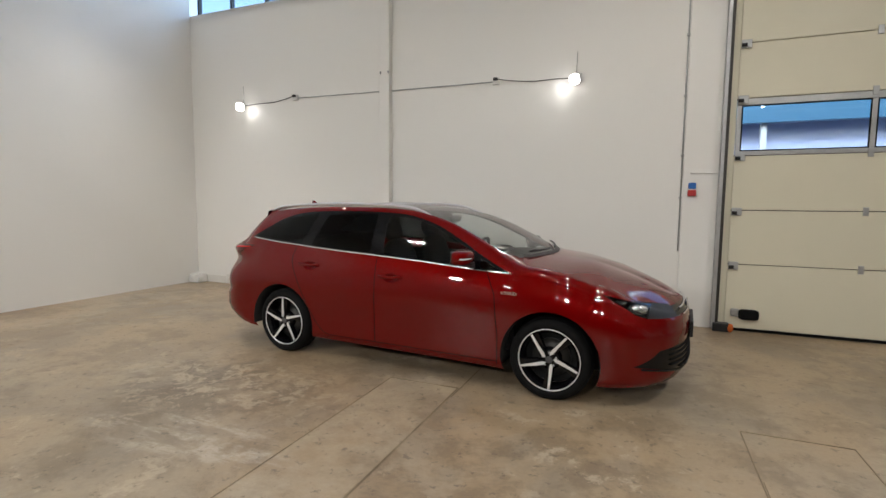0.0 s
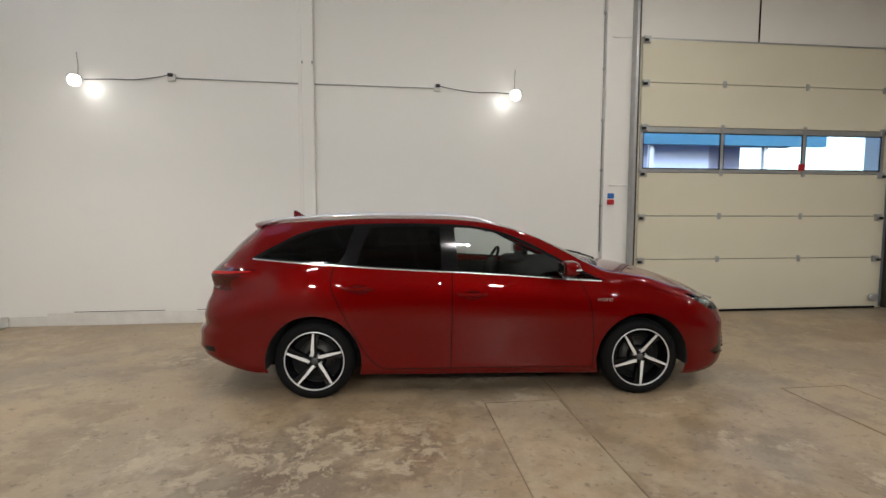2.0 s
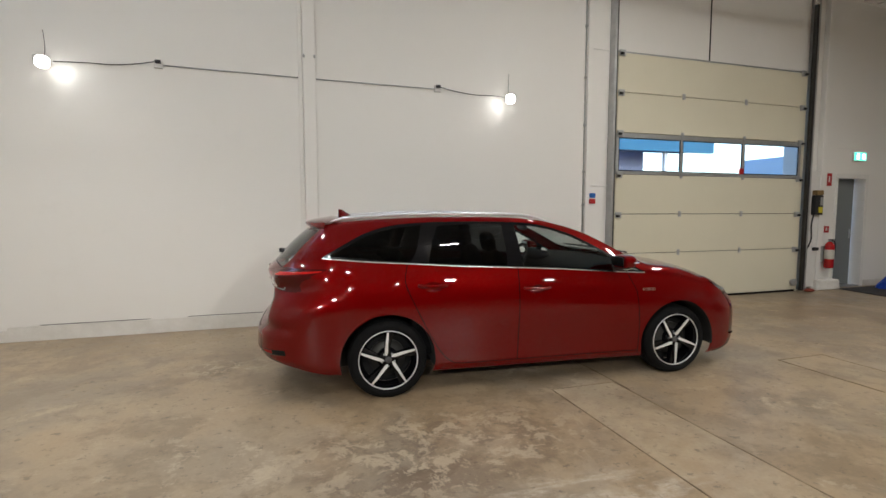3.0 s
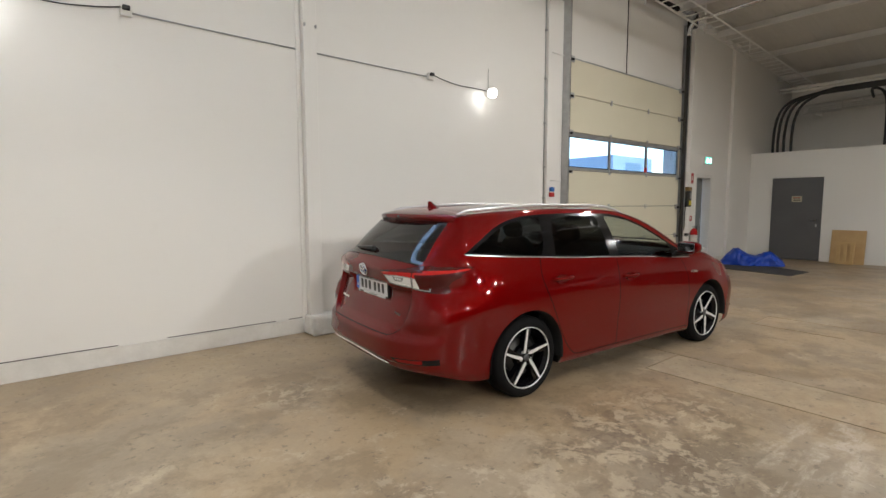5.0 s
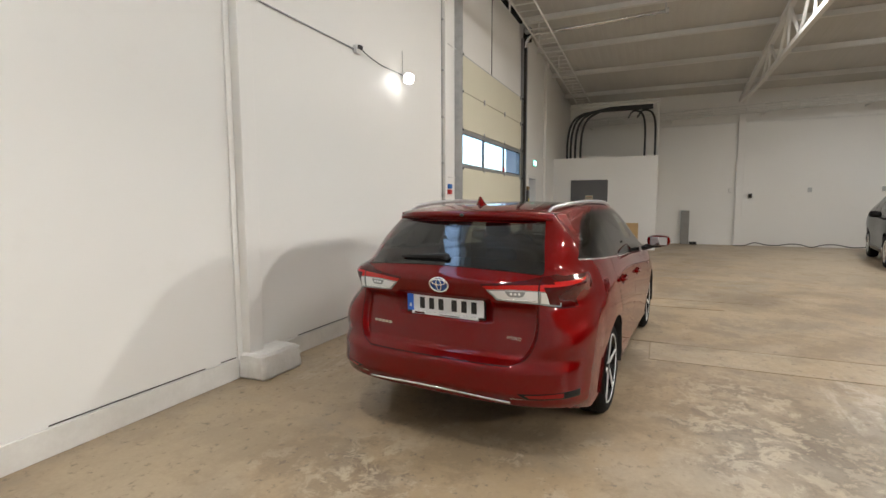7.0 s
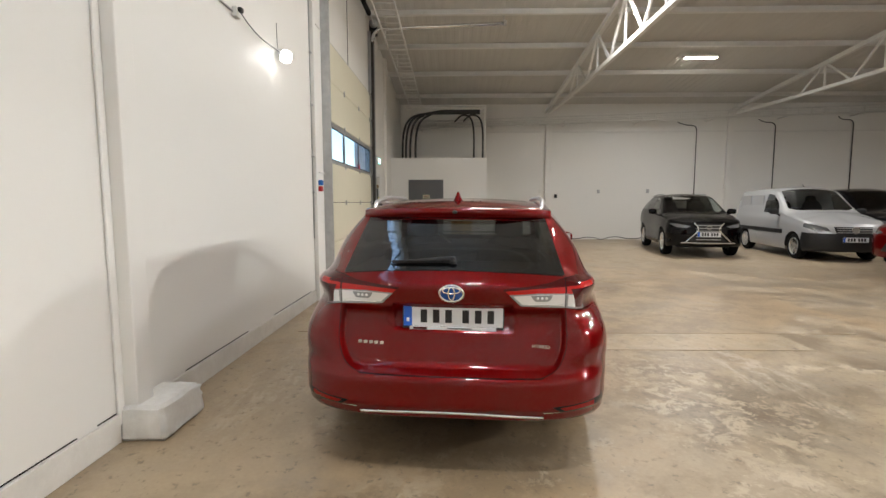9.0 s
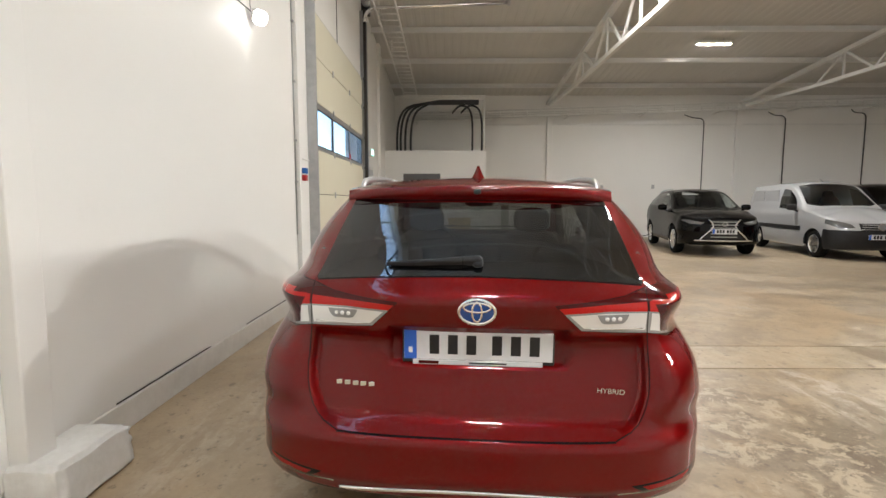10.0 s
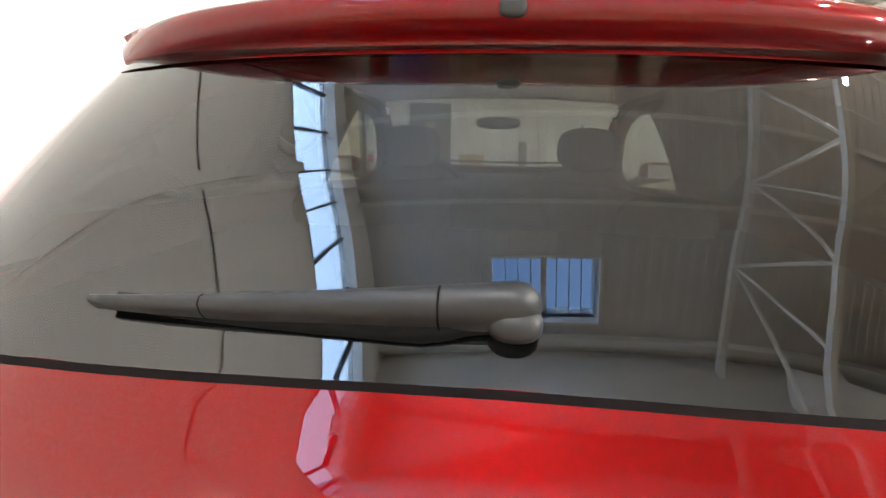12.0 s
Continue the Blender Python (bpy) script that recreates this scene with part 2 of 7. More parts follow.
def lathe(profile, axis="y", steps=48, bm=None):
    """Turns a line of (radius, place along the axis) round the axis."""
    out = bm if bm is not None else bmesh.new()
    rows = []
    for r, h in profile:
        row = []
        for k in range(steps):
            a = 2 * math.pi * k / steps
            c, s = r * math.cos(a), r * math.sin(a)
            row.append(out.verts.new({"y": (c, h, s), "z": (c, s, h), "x": (h, c, s)}[axis]))
        rows.append(row)
    for i in range(len(rows) - 1):
        for k in range(steps):
            f = out.faces.new((rows[i][k], rows[i][(k + 1) % steps], rows[i + 1][(k + 1) % steps], rows[i + 1][k]))
            f.smooth = True
    return out


def plate(outline, depth, bm=None):
    """A flat shape in x and z, extruded along y from 0 to depth."""
    out = bm if bm is not None else bmesh.new()
    a = [out.verts.new((x, 0, z)) for x, z in outline]
    b = [out.verts.new((x, depth, z)) for x, z in outline]
    n = len(a)
    out.faces.new(a)
    out.faces.new(b[::-1])
    for i in range(n):
        out.faces.new((a[i], b[i], b[(i + 1) % n], a[(i + 1) % n]))
    bmesh.ops.recalc_face_normals(out, faces=out.faces[:])
    return out


def spline(keys, x):
    """A smooth curve through (x, y) keys (monotone cubic), at one place or many."""
    k = np.array(keys, float)
    xs, ys = k[:, 0], k[:, 1]
    x = np.clip(np.asarray(x, float), xs[0], xs[-1])
    h = np.diff(xs)
    d = np.diff(ys) / h
    m = np.zeros(len(xs))
    m[0], m[-1] = d[0], d[-1]
    for i in range(1, len(xs) - 1):
        m[i] = 0.0 if d[i - 1] * d[i] <= 0 else (h[i - 1] + h[i]) / (h[i - 1] / d[i] + h[i] / d[i - 1])
    i = np.clip(np.searchsorted(xs, x) - 1, 0, len(h) - 1)
    t = (x - xs[i]) / h[i]
    return ys[i] * (2 * t**3 - 3 * t**2 + 1) + h[i] * m[i] * (t**3 - 2 * t**2 + t) + ys[i + 1] * (3 * t**2 - 2 * t**3) + h[i] * m[i + 1] * (t**3 - t**2)


def curve_through(points, steps=8, close=False):
    """A smooth line through points (Catmull-Rom)."""
    p = [Vector(q) for q in points]
    n = len(p)
    out = []
    for i in range(n if close else n - 1):
        a, b, c, d = (p[(i - 1) % n], p[i], p[(i + 1) % n], p[(i + 2) % n]) if close else (p[max(i - 1, 0)], p[i], p[i + 1], p[min(i + 2, n - 1)])
        for k in range(steps):
            t = k / steps
            out.append(0.5 * ((2 * b) + (c - a) * t + (2 * a - 5 * b + 4 * c - d) * t * t + (3 * b - a - 3 * c + d) * t**3))
    if not close:
        out.append(p[-1])
    return out

# ---------------------------------------------------------------- the hall
NW, WEST, EAST, SOUTH = 6.58, -7.6, 12.0, -30.0  # inner faces of the walls
DX0, DX1 = 0.93, 4.82  # the overhead door's opening
SDX0, SDX1 = 5.88, 6.62  # the side door's opening
SKY_X, SKY_Y = (-7.05, -5.95), (3.16, 4.72)  # the roof light
# (3.0, 1.9), (0.3, 3.9) and (4.0, -9.0) are added fill, out of view
LIGHTS = [(7.4, -2.1, 5.3, 24), (-1.6, 0.3, 5.3, 12), (-5.2, -0.6, 5.3, 15), (3.0, 1.9, 5.3, 22), (0.3, 3.9, 5.3, 4), (-6.2, 4.6, 5.85, 5.5), (-2.2, -8.5, 5.3, 12), (-6.0, -8.5, 5.3, 12), (4.0, -9.0, 5.3, 32)]  # ceiling lights over the floor, some unseen and added as fill: x, y, z, watts
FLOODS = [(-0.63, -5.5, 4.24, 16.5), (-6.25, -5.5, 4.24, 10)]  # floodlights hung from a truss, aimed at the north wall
CL_X, CL_Z = (-7.54, -0.6), (4.72, 6.0)  # the window band under the eaves


def roof_z(x):
    return 4.98 + 0.1 * (EAST - x)


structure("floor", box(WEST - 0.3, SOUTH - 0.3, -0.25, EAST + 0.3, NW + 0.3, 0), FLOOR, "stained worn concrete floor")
T = 0.3
bm = box(WEST - T, NW, 0, DX0 - 0.06, NW + T, CL_Z[0])
box(DX1 + 0.06, NW, 0, SDX0, NW + T, CL_Z[0], 0, bm)
box(SDX0, NW, 2.1, SDX1, NW + T, CL_Z[0], 0, bm)
box(SDX1, NW, 0, EAST, NW + T, CL_Z[0], 0, bm)
box(DX0 - 0.06, NW, 3.9, DX1 + 0.06, NW + T, CL_Z[0], 0, bm)
box(CL_X[1], NW, CL_Z[0], EAST, NW + T, CL_Z[1], 0, bm)
joined(bm, moved(plate([(WEST - T, CL_Z[1]), (9.0, CL_Z[1]), (WEST - T, roof_z(WEST - T) + 0.1)], T), pose(0, NW, 0)))
structure("wall_north", bm, WALL, "white painted concrete panel wall")
bm = box(WEST - T, SOUTH, 0, WEST, NW, 7.2)
structure("wall_west", bm, WALL, "white painted end wall, full height")
# unseen closing wall; its dark colour keeps the car's reflections dim
structure("wall_south", box(WEST - T, SOUTH - T, 0, EAST + T, SOUTH, 7.2), DIM_WALL, "unseen wall across the hall, darkened to dim reflections")
structure("wall_east", box(EAST, SOUTH, 0, EAST + T, NW + T, 5.2), WALL, "white painted far wall of the hall")


def deck(x0, x1, y0, y1, bm):
    """Trapezoid roof sheet with ribs along x."""
    y, pts = y0, []
    while y < y1:
        pts += [(y, 0), (min(y + 0.11, y1), 0), (min(y + 0.13, y1), 0.007), (min(y + 0.20, y1), 0.007)]
        y += 0.22
    pts.append((y1, 0))
    a = [bm.verts.new((x0, p, roof_z(x0) + h)) for p, h in pts]
    b = [bm.verts.new((x1, p, roof_z(x1) + h)) for p, h in pts]
    for i in range(len(pts) - 1):
        if pts[i + 1][0] - pts[i][0] > 1e-5:
            bm.faces.new((a[i], b[i], b[i + 1], a[i + 1]))


bm = bmesh.new()
deck(WEST - T, SKY_X[0], SOUTH - T, NW + T, bm)
deck(SKY_X[0], SKY_X[1], SOUTH - T, SKY_Y[0], bm)
deck(SKY_X[0], SKY_X[1], SKY_Y[1], NW + T, bm)
deck(SKY_X[1], EAST + T, SOUTH - T, NW + T, bm)
structure("ceiling", bm, ROOF, "ribbed off-white steel roof deck")
# an outer roof skin, so that no daylight leaks through the deck
bm = box(WEST - 0.5, SOUTH - 0.5, 0.1, SKY_X[0], NW + 0.5, 0.2)
box(SKY_X[0], SOUTH - 0.5, 0.1, SKY_X[1], SKY_Y[0], 0.2, 0, bm)
box(SKY_X[0], SKY_Y[1], 0.1, SKY_X[1], NW + 0.5, 0.2, 0, bm)
box(SKY_X[1], SOUTH - 0.5, 0.1, EAST + 0.5, NW + 0.5, 0.2, 0, bm)
for v in bm.verts:
    v.co.z += roof_z(v.co.x)
structure("roof_skin", bm, STEEL_WHITE, "flat roof covering above the deck")

# roof light: curb, bars and glass
sk = thing("roof_light", Matrix(), "square roof light with white bars", "skylight", "", "structure")
zs = roof_z(-6.5)
bm = box(SKY_X[0] - 0.04, SKY_Y[0] - 0.04, zs - 0.1, SKY_X[1] + 0.04, SKY_Y[0], zs + 0.5)
box(SKY_X[0] - 0.04, SKY_Y[1], zs - 0.1, SKY_X[1] + 0.04, SKY_Y[1] + 0.04, zs + 0.5, 0, bm)
box(SKY_X[0] - 0.04, SKY_Y[0], zs - 0.05, SKY_X[0], SKY_Y[1], zs + 0.5, 0, bm)
box(SKY_X[1], SKY_Y[0], zs - 0.15, SKY_X[1] + 0.04, SKY_Y[1], zs + 0.5, 0, bm)
part("curb", bm, STEEL_WHITE, sk)
for k in range(1, 8):
    y = SKY_Y[0] + (SKY_Y[1] - SKY_Y[0]) * k / 8
    part("bar", box(SKY_X[0], y - (0.045 if k == 4 else 0.008), zs + 0.3, SKY_X[1], y + (0.045 if k == 4 else 0.008), zs + 0.34), GALV if k != 4 else STEEL_WHITE, sk)
g = part("pane", box(SKY_X[0], SKY_Y[0], zs + 0.42, SKY_X[1], SKY_Y[1], zs + 0.43), WINDOW_GLASS, sk)
g.visible_shadow = False

# purlins
for k, x in enumerate([10.75, 8.65, 6.7, 4.9, 3.0, 1.1, -0.8, -2.7, -4.6, -7.3]):
    z = roof_z(x) - 0.006
    bm = box(x - 0.03, SOUTH, z - 0.14, x + 0.0, NW, z)
    box(x - 0.11, SOUTH, z - 0.14, x - 0.03, NW, z - 0.13, 0, bm)
    structure("purlin", bm, STEEL_WHITE, "white steel roof purlin")


def truss(y):
    t = thing("roof_truss", Matrix(), "white welded steel roof truss", "roof truss", "roof trusses", "structure")
    x0, x1 = WEST, EAST
    zb = 4.48

    def bar(name, a, b, r):
        d = (Vector(b) - Vector(a))
        bm = box(-r, -r, 0, r, r, d.length)
        part(name, moved(bm, Matrix.Translation(a) @ d.to_track_quat("Z", "Y").to_matrix().to_4x4()), STEEL_WHITE, t)

    bar("top_chord", (x0, y, roof_z(x0) - 0.29), (x1, y, roof_z(x1) - 0.29), 0.055)
    xe = 9.6
    bar("bottom_chord", (x0, y, zb), (xe - 1.2, y, zb), 0.044)
    bar("bottom_chord", (xe - 1.2, y, zb), (x1 - 0.4, y, roof_z(x1) - 0.42), 0.044)
    x = xe - 1.2
    while x > x0 + 1.2:
        bar("web", (x, y, zb), (x - 0.95, y, roof_z(x - 0.95) - 0.29), 0.024)
        bar("web", (x - 0.95, y, roof_z(x - 0.95) - 0.29), (x - 0.95, y, zb), 0.02)
        bar("web", (x - 0.95, y, roof_z(x - 0.95) - 0.29), (x - 1.9, y, zb), 0.024)
        x -= 1.9


for y in (1.2, -5.5, -12.2, -18.9, -25.6):
    truss(y)

# ---------------------------------------------------------------- cars
# the tables that a car's skin is lofted from; x runs forward from the rear axle, y to its left, z up
Shape = namedtuple("Shape", "x0r x0f n_rear n_front bulge nose_from bottom belt gutter gutter_y width flank roll rear_z front_z rear front centre pinch", defaults=([(-5, 1.0), (5, 1.0)],))


def skin(s, side_steps=84, arc=26, low=26, high=16, roof=12):
    """The whole outer skin as one bmesh: a band round the car from sill to gutter, and the top over it."""
    v_low, v_high = np.linspace(0, 1, low), np.linspace(0, 1, high)[1:]
    x_side = np.linspace(s.x0r, s.x0f, side_steps)

    def column(x):
        zb, zw, ze = spline(s.bottom, x), spline(s.belt, x), spline(s.gutter, x)
        w, ye = spline(s.width, x), spline(s.gutter_y, x)
        pin = float(spline(s.pinch, x))
        yl, yb = w * spline(s.flank, v_low) * (1 - (1 - pin) * v_low**5), w * s.flank[-1][1] * pin
        yu = yb + (ye - yb) * v_high + s.bulge * np.sin(np.pi * v_high)
        # over the bonnet the edge rolls in, over the cabin it leans in
        k = spline(s.roll, x)
        yr = ye + (yb - ye) * np.sqrt(np.clip(1 - v_high**2, 0, 1))
        yu = yu * (1 - k) + yr * k
        return np.concatenate([yl, yu]), np.concatenate([zb + (zw - zb) * v_low, zw + (ze - zw) * v_high])

    def quarter(n):
        a = np.linspace(0, np.pi / 2, 400)
        c, d = np.cos(a) ** (2 / n), np.sin(a) ** (2 / n)
        l = np.concatenate([[0], np.cumsum(np.hypot(np.diff(c), np.diff(d)))])
        u = np.linspace(0, l[-1], arc)[1:]
        return np.interp(u, l, c), np.interp(u, l, d)

    cols = []
    for x0, prof, zkeys, n in ((s.x0r, s.rear, s.rear_z, s.n_rear), (s.x0f, s.front, s.front_z, s.n_front)):
        y0, z0 = column(x0)
        zend = np.concatenate([zkeys[0] + (zkeys[1] - zkeys[0]) * v_low, zkeys[1] + (zkeys[2] - zkeys[1]) * v_high])
        cd = np.array([quarter(float(spline(n, z))) for z in zend])
        out = []
        for k in range(arc - 1):
            c, d = cd[:, 0, k], cd[:, 1, k]
            b = d * d * (3 - 2 * d)
            z = z0 * (1 - b) + zend * b
            xe = spline(prof, z)
            out.append(np.stack([x0 + (xe - x0) * d, y0 * c, z], 1))
        cols.append(out)
    side = []
    for x in x_side:
        y, z = column(x)
        side.append(np.stack([np.full_like(y, x), y, z], 1))
    ring = cols[0][::-1] + side + cols[1]
    n_r = len(cols[0])
    bm = bmesh.new()
    grids = []
    for sign in (-1, 1):
        g = [[bm.verts.new((p[0], sign * p[1], p[2])) for p in c] for c in ring]
        grids.append(g)
        for i in range(len(g) - 1):
            for j in range(len(g[0]) - 1):
                q = (g[i][j], g[i + 1][j], g[i + 1][j + 1], g[i][j + 1])
                bm.faces.new(q if sign < 0 else q[::-1])
        # the top: from the gutter to the centre line
        edge = [ring[i][-1] for i in range(n_r, len(ring))]
        ev = [g[i][-1] for i in range(n_r, len(ring))]
        xs = np.array([e[0] for e in edge])
        u = np.clip((np.arange(len(xs)) - np.searchsorted(xs, s.nose_from)) / (len(xs) - 1 - np.searchsorted(xs, s.nose_from)), 0, 1)
        xc = np.where(u > 0, s.nose_from + (s.centre[-1][0] - s.nose_from) * u, xs)
        rows = []
        for e, vert, x in zip(edge, ev, xc):
            row = [vert]
            zc = float(spline(s.centre, x))
            for t in np.linspace(0, 1, roof)[1:]:
                row.append(bm.verts.new((e[0] + (x - e[0]) * t, sign * e[1] * (1 - t), e[2] + (zc - e[2]) * (1 - (1 - t) ** 2.2))))
            rows.append(row)
        for i in range(len(rows) - 1):
            for j in range(roof - 1):
                q = (rows[i][j], rows[i + 1][j], rows[i + 1][j + 1], rows[i][j + 1])
                bm.faces.new(q if sign < 0 else q[::-1])
    bmesh.ops.remove_doubles(bm, verts=bm.verts[:], dist=0.0004)
    bmesh.ops.dissolve_degenerate(bm, edges=bm.edges[:], dist=0.0003)
    for f in bm.faces:
        f.smooth = True
    return bm


def inside(px, py, poly):
    hit, n = False, len(poly)
    for i in range(n):
        (x0, y0), (x1, y1) = poly[i], poly[i - 1]
        if (y0 > py) != (y1 > py) and px < (x1 - x0) * (py - y0) / (y1 - y0) + x0:
            hit = not hit
    return hit


def carve(bm, layer, poly, axes, region, keep):
    """Cuts an outline, drawn in the two axes, into the faces that keep() admits and marks those within it."""
    a, b = axes
    lo = (min(p[0] for p in poly) - 0.02, min(p[1] for p in poly) - 0.02)
    hi = (max(p[0] for p in poly) + 0.02, max(p[1] for p in poly) + 0.02)

    def near(f):
        return any(lo[0] < v.co[a] < hi[0] and lo[1] < v.co[b] < hi[1] for v in f.verts) and keep(f)

    cand = [f for f in bm.faces if near(f)]
    n = len(poly)
    for i in range(n):
        p, q = poly[i], poly[(i + 1) % n]
        x0, x1, y0, y1 = min(p[0], q[0]) - 1e-4, max(p[0], q[0]) + 1e-4, min(p[1], q[1]) - 1e-4, max(p[1], q[1]) + 1e-4
        nx, ny = q[1] - p[1], p[0] - q[0]
        if math.hypot(nx, ny) < 1e-6:
            continue
        sel = []
        for f in cand:
            us, vs = [v.co[a] for v in f.verts], [v.co[b] for v in f.verts]
            if max(us) < x0 or min(us) > x1 or max(vs) < y0 or min(vs) > y1:
                continue
            sd = [(u - p[0]) * nx + (w - p[1]) * ny for u, w in zip(us, vs)]
            if min(sd) < 0 < max(sd):
                sel.append(f)
        if not sel:
            continue
        co, no = [0, 0, 0], [0, 0, 0]
        co[a], co[b], no[a], no[b] = p[0], p[1], nx, ny
        geom = list({e for f in sel for e in (*f.verts, *f.edges)}) + sel
        r = bmesh.ops.bisect_plane(bm, geom=geom, dist=1e-6, plane_co=co, plane_no=no)
        fresh = {f for f in r["geom"] if isinstance(f, bmesh.types.BMFace)}
        for v in r["geom_cut"]:
            if isinstance(v, bmesh.types.BMVert):
                fresh.update(v.link_faces)
        cand = list({f for f in cand if f.is_valid} | {f for f in fresh if f.is_valid and keep(f)})
    for f in cand:
        m = f.calc_center_median()
        if inside(m[a], m[b], poly):
            f[layer] = region


def stripe(points, width):
    """The outline of a thin strip along a line in two axes."""
    p = [Vector((x, y)) for x, y in points]
    left, right = [], []
    for i in range(len(p)):
        d = (p[min(i + 1, len(p) - 1)] - p[max(i - 1, 0)]).normalized()
        nn = Vector((-d.y, d.x)) * width / 2
        left.append(tuple(p[i] + nn))
        right.append(tuple(p[i] - nn))
    return left + right[::-1]


def smooth_line(points, steps=6, close=False):
    return [(p.x, p.y) for p in curve_through([(x, y, 0) for x, y in points], steps, close)]


def rounded(points, r=0.02, steps=4):
    """An outline with its corners rounded."""
    out, n = [], len(points)
    for i in range(n):
        a, b, c = Vector(points[i - 1]), Vector(points[i]), Vector(points[(i + 1) % n])
        d0, d1 = a - b, c - b
        k = min(r, d0.length * 0.45, d1.length * 0.45)
        p, q = b + d0.normalized() * k, b + d1.normalized() * k
        for j in range(steps + 1):
            t = j / steps
            out.append(tuple(p * (1 - t) ** 2 + b * 2 * t * (1 - t) + q * t * t))
    return out


def split(bm, layer, names, parent):
    """Makes one mesh part of each marked region; names: region -> (name, material, label)."""
    bm.normal_update()
    made = {}
    by = {}
    for f in bm.faces:
        by.setdefault(f[layer], []).append(f)
    for region, faces in by.items():
        if region not in names:
            continue
        name, material, label, cut = names[region]
        groups = {}
        for f in faces:
            y = f.calc_center_median().y
            groups.setdefault((y > 0) if cut else 0, []).append(f)
        for g, fs in groups.items():
            verts = list({v for f in fs for v in f.verts})
            idx = {v: i for i, v in enumerate(verts)}
            me = bpy.data.meshes.new(name)
            me.from_pydata([v.co[:] for v in verts], [], [[idx[v] for v in f.verts] for f in fs])
            me.shade_smooth()
            me.normals_split_custom_set_from_vertices([v.normal[:] for v in verts])
            made.setdefault(region, []).append(part(name, me, material, parent, label))
    return made


def circle(cx, cz, r, n=56):
    return [(cx + r * math.cos(2 * math.pi * k / n), cz + r * math.sin(2 * math.pi * k / n)) for k in range(n)]

RED = car_paint("red metallic paint", (0.120, 0.0007, 0.0009), 0.25)
RED_GLOW = shader("bright red lens", (0.42, 0.007, 0.006), 0.15, 0, 0.6, 0.02, spec=0.2)
RAIL_GREY = shader("grey lamp trim", (0.30, 0.305, 0.31), 0.22, 0.3, 1.0, 0.02)
RED_LENS = shader("red lamp lens", (0.055, 0.0009, 0.0009), 0.10, 0, 0.4, 0.01, spec=0.2)
REFLECTOR = shader("red reflector", (0.22, 0.003, 0.003), 0.15, 0, 0.3, 0.02, spec=0.2)
CLEAR_LENS = shader("clear lamp lens", (0.80, 0.80, 0.80), 0.12, 0.3, 1.0, 0.02)
LAMP_BOWL = shader("lamp reflector", (0.65, 0.66, 0.68), 0.15, 0.9)
PRIVACY = pane_glass("privacy glass", (0.045, 0.049, 0.052), 0.024)
REAR_GLASS = pane_glass("rear privacy glass", (0.20, 0.21, 0.195), 0.105)
CLEAR_CAR = pane_glass("clear car glass", (0.80, 0.85, 0.84))
CABIN = worn("dark cabin trim", (0.006, 0.006, 0.007), (0.012, 0.012, 0.014), 0.75, 8, 150, 0.4)
SEAT = worn("dark seat cloth", (0.006, 0.006, 0.007), (0.012, 0.012, 0.014), 0.9, 10, 240, 0.5)
for m_ in (SEAT, CABIN):
    m_.node_tree.nodes["Principled BSDF"].inputs["Specular IOR Level"].default_value = 0.15
DISC = shader("worn brake disc", (0.055, 0.053, 0.05), 0.45, 0.7)
WELL = shader("wheel well", (0.012, 0.012, 0.012), 0.9)

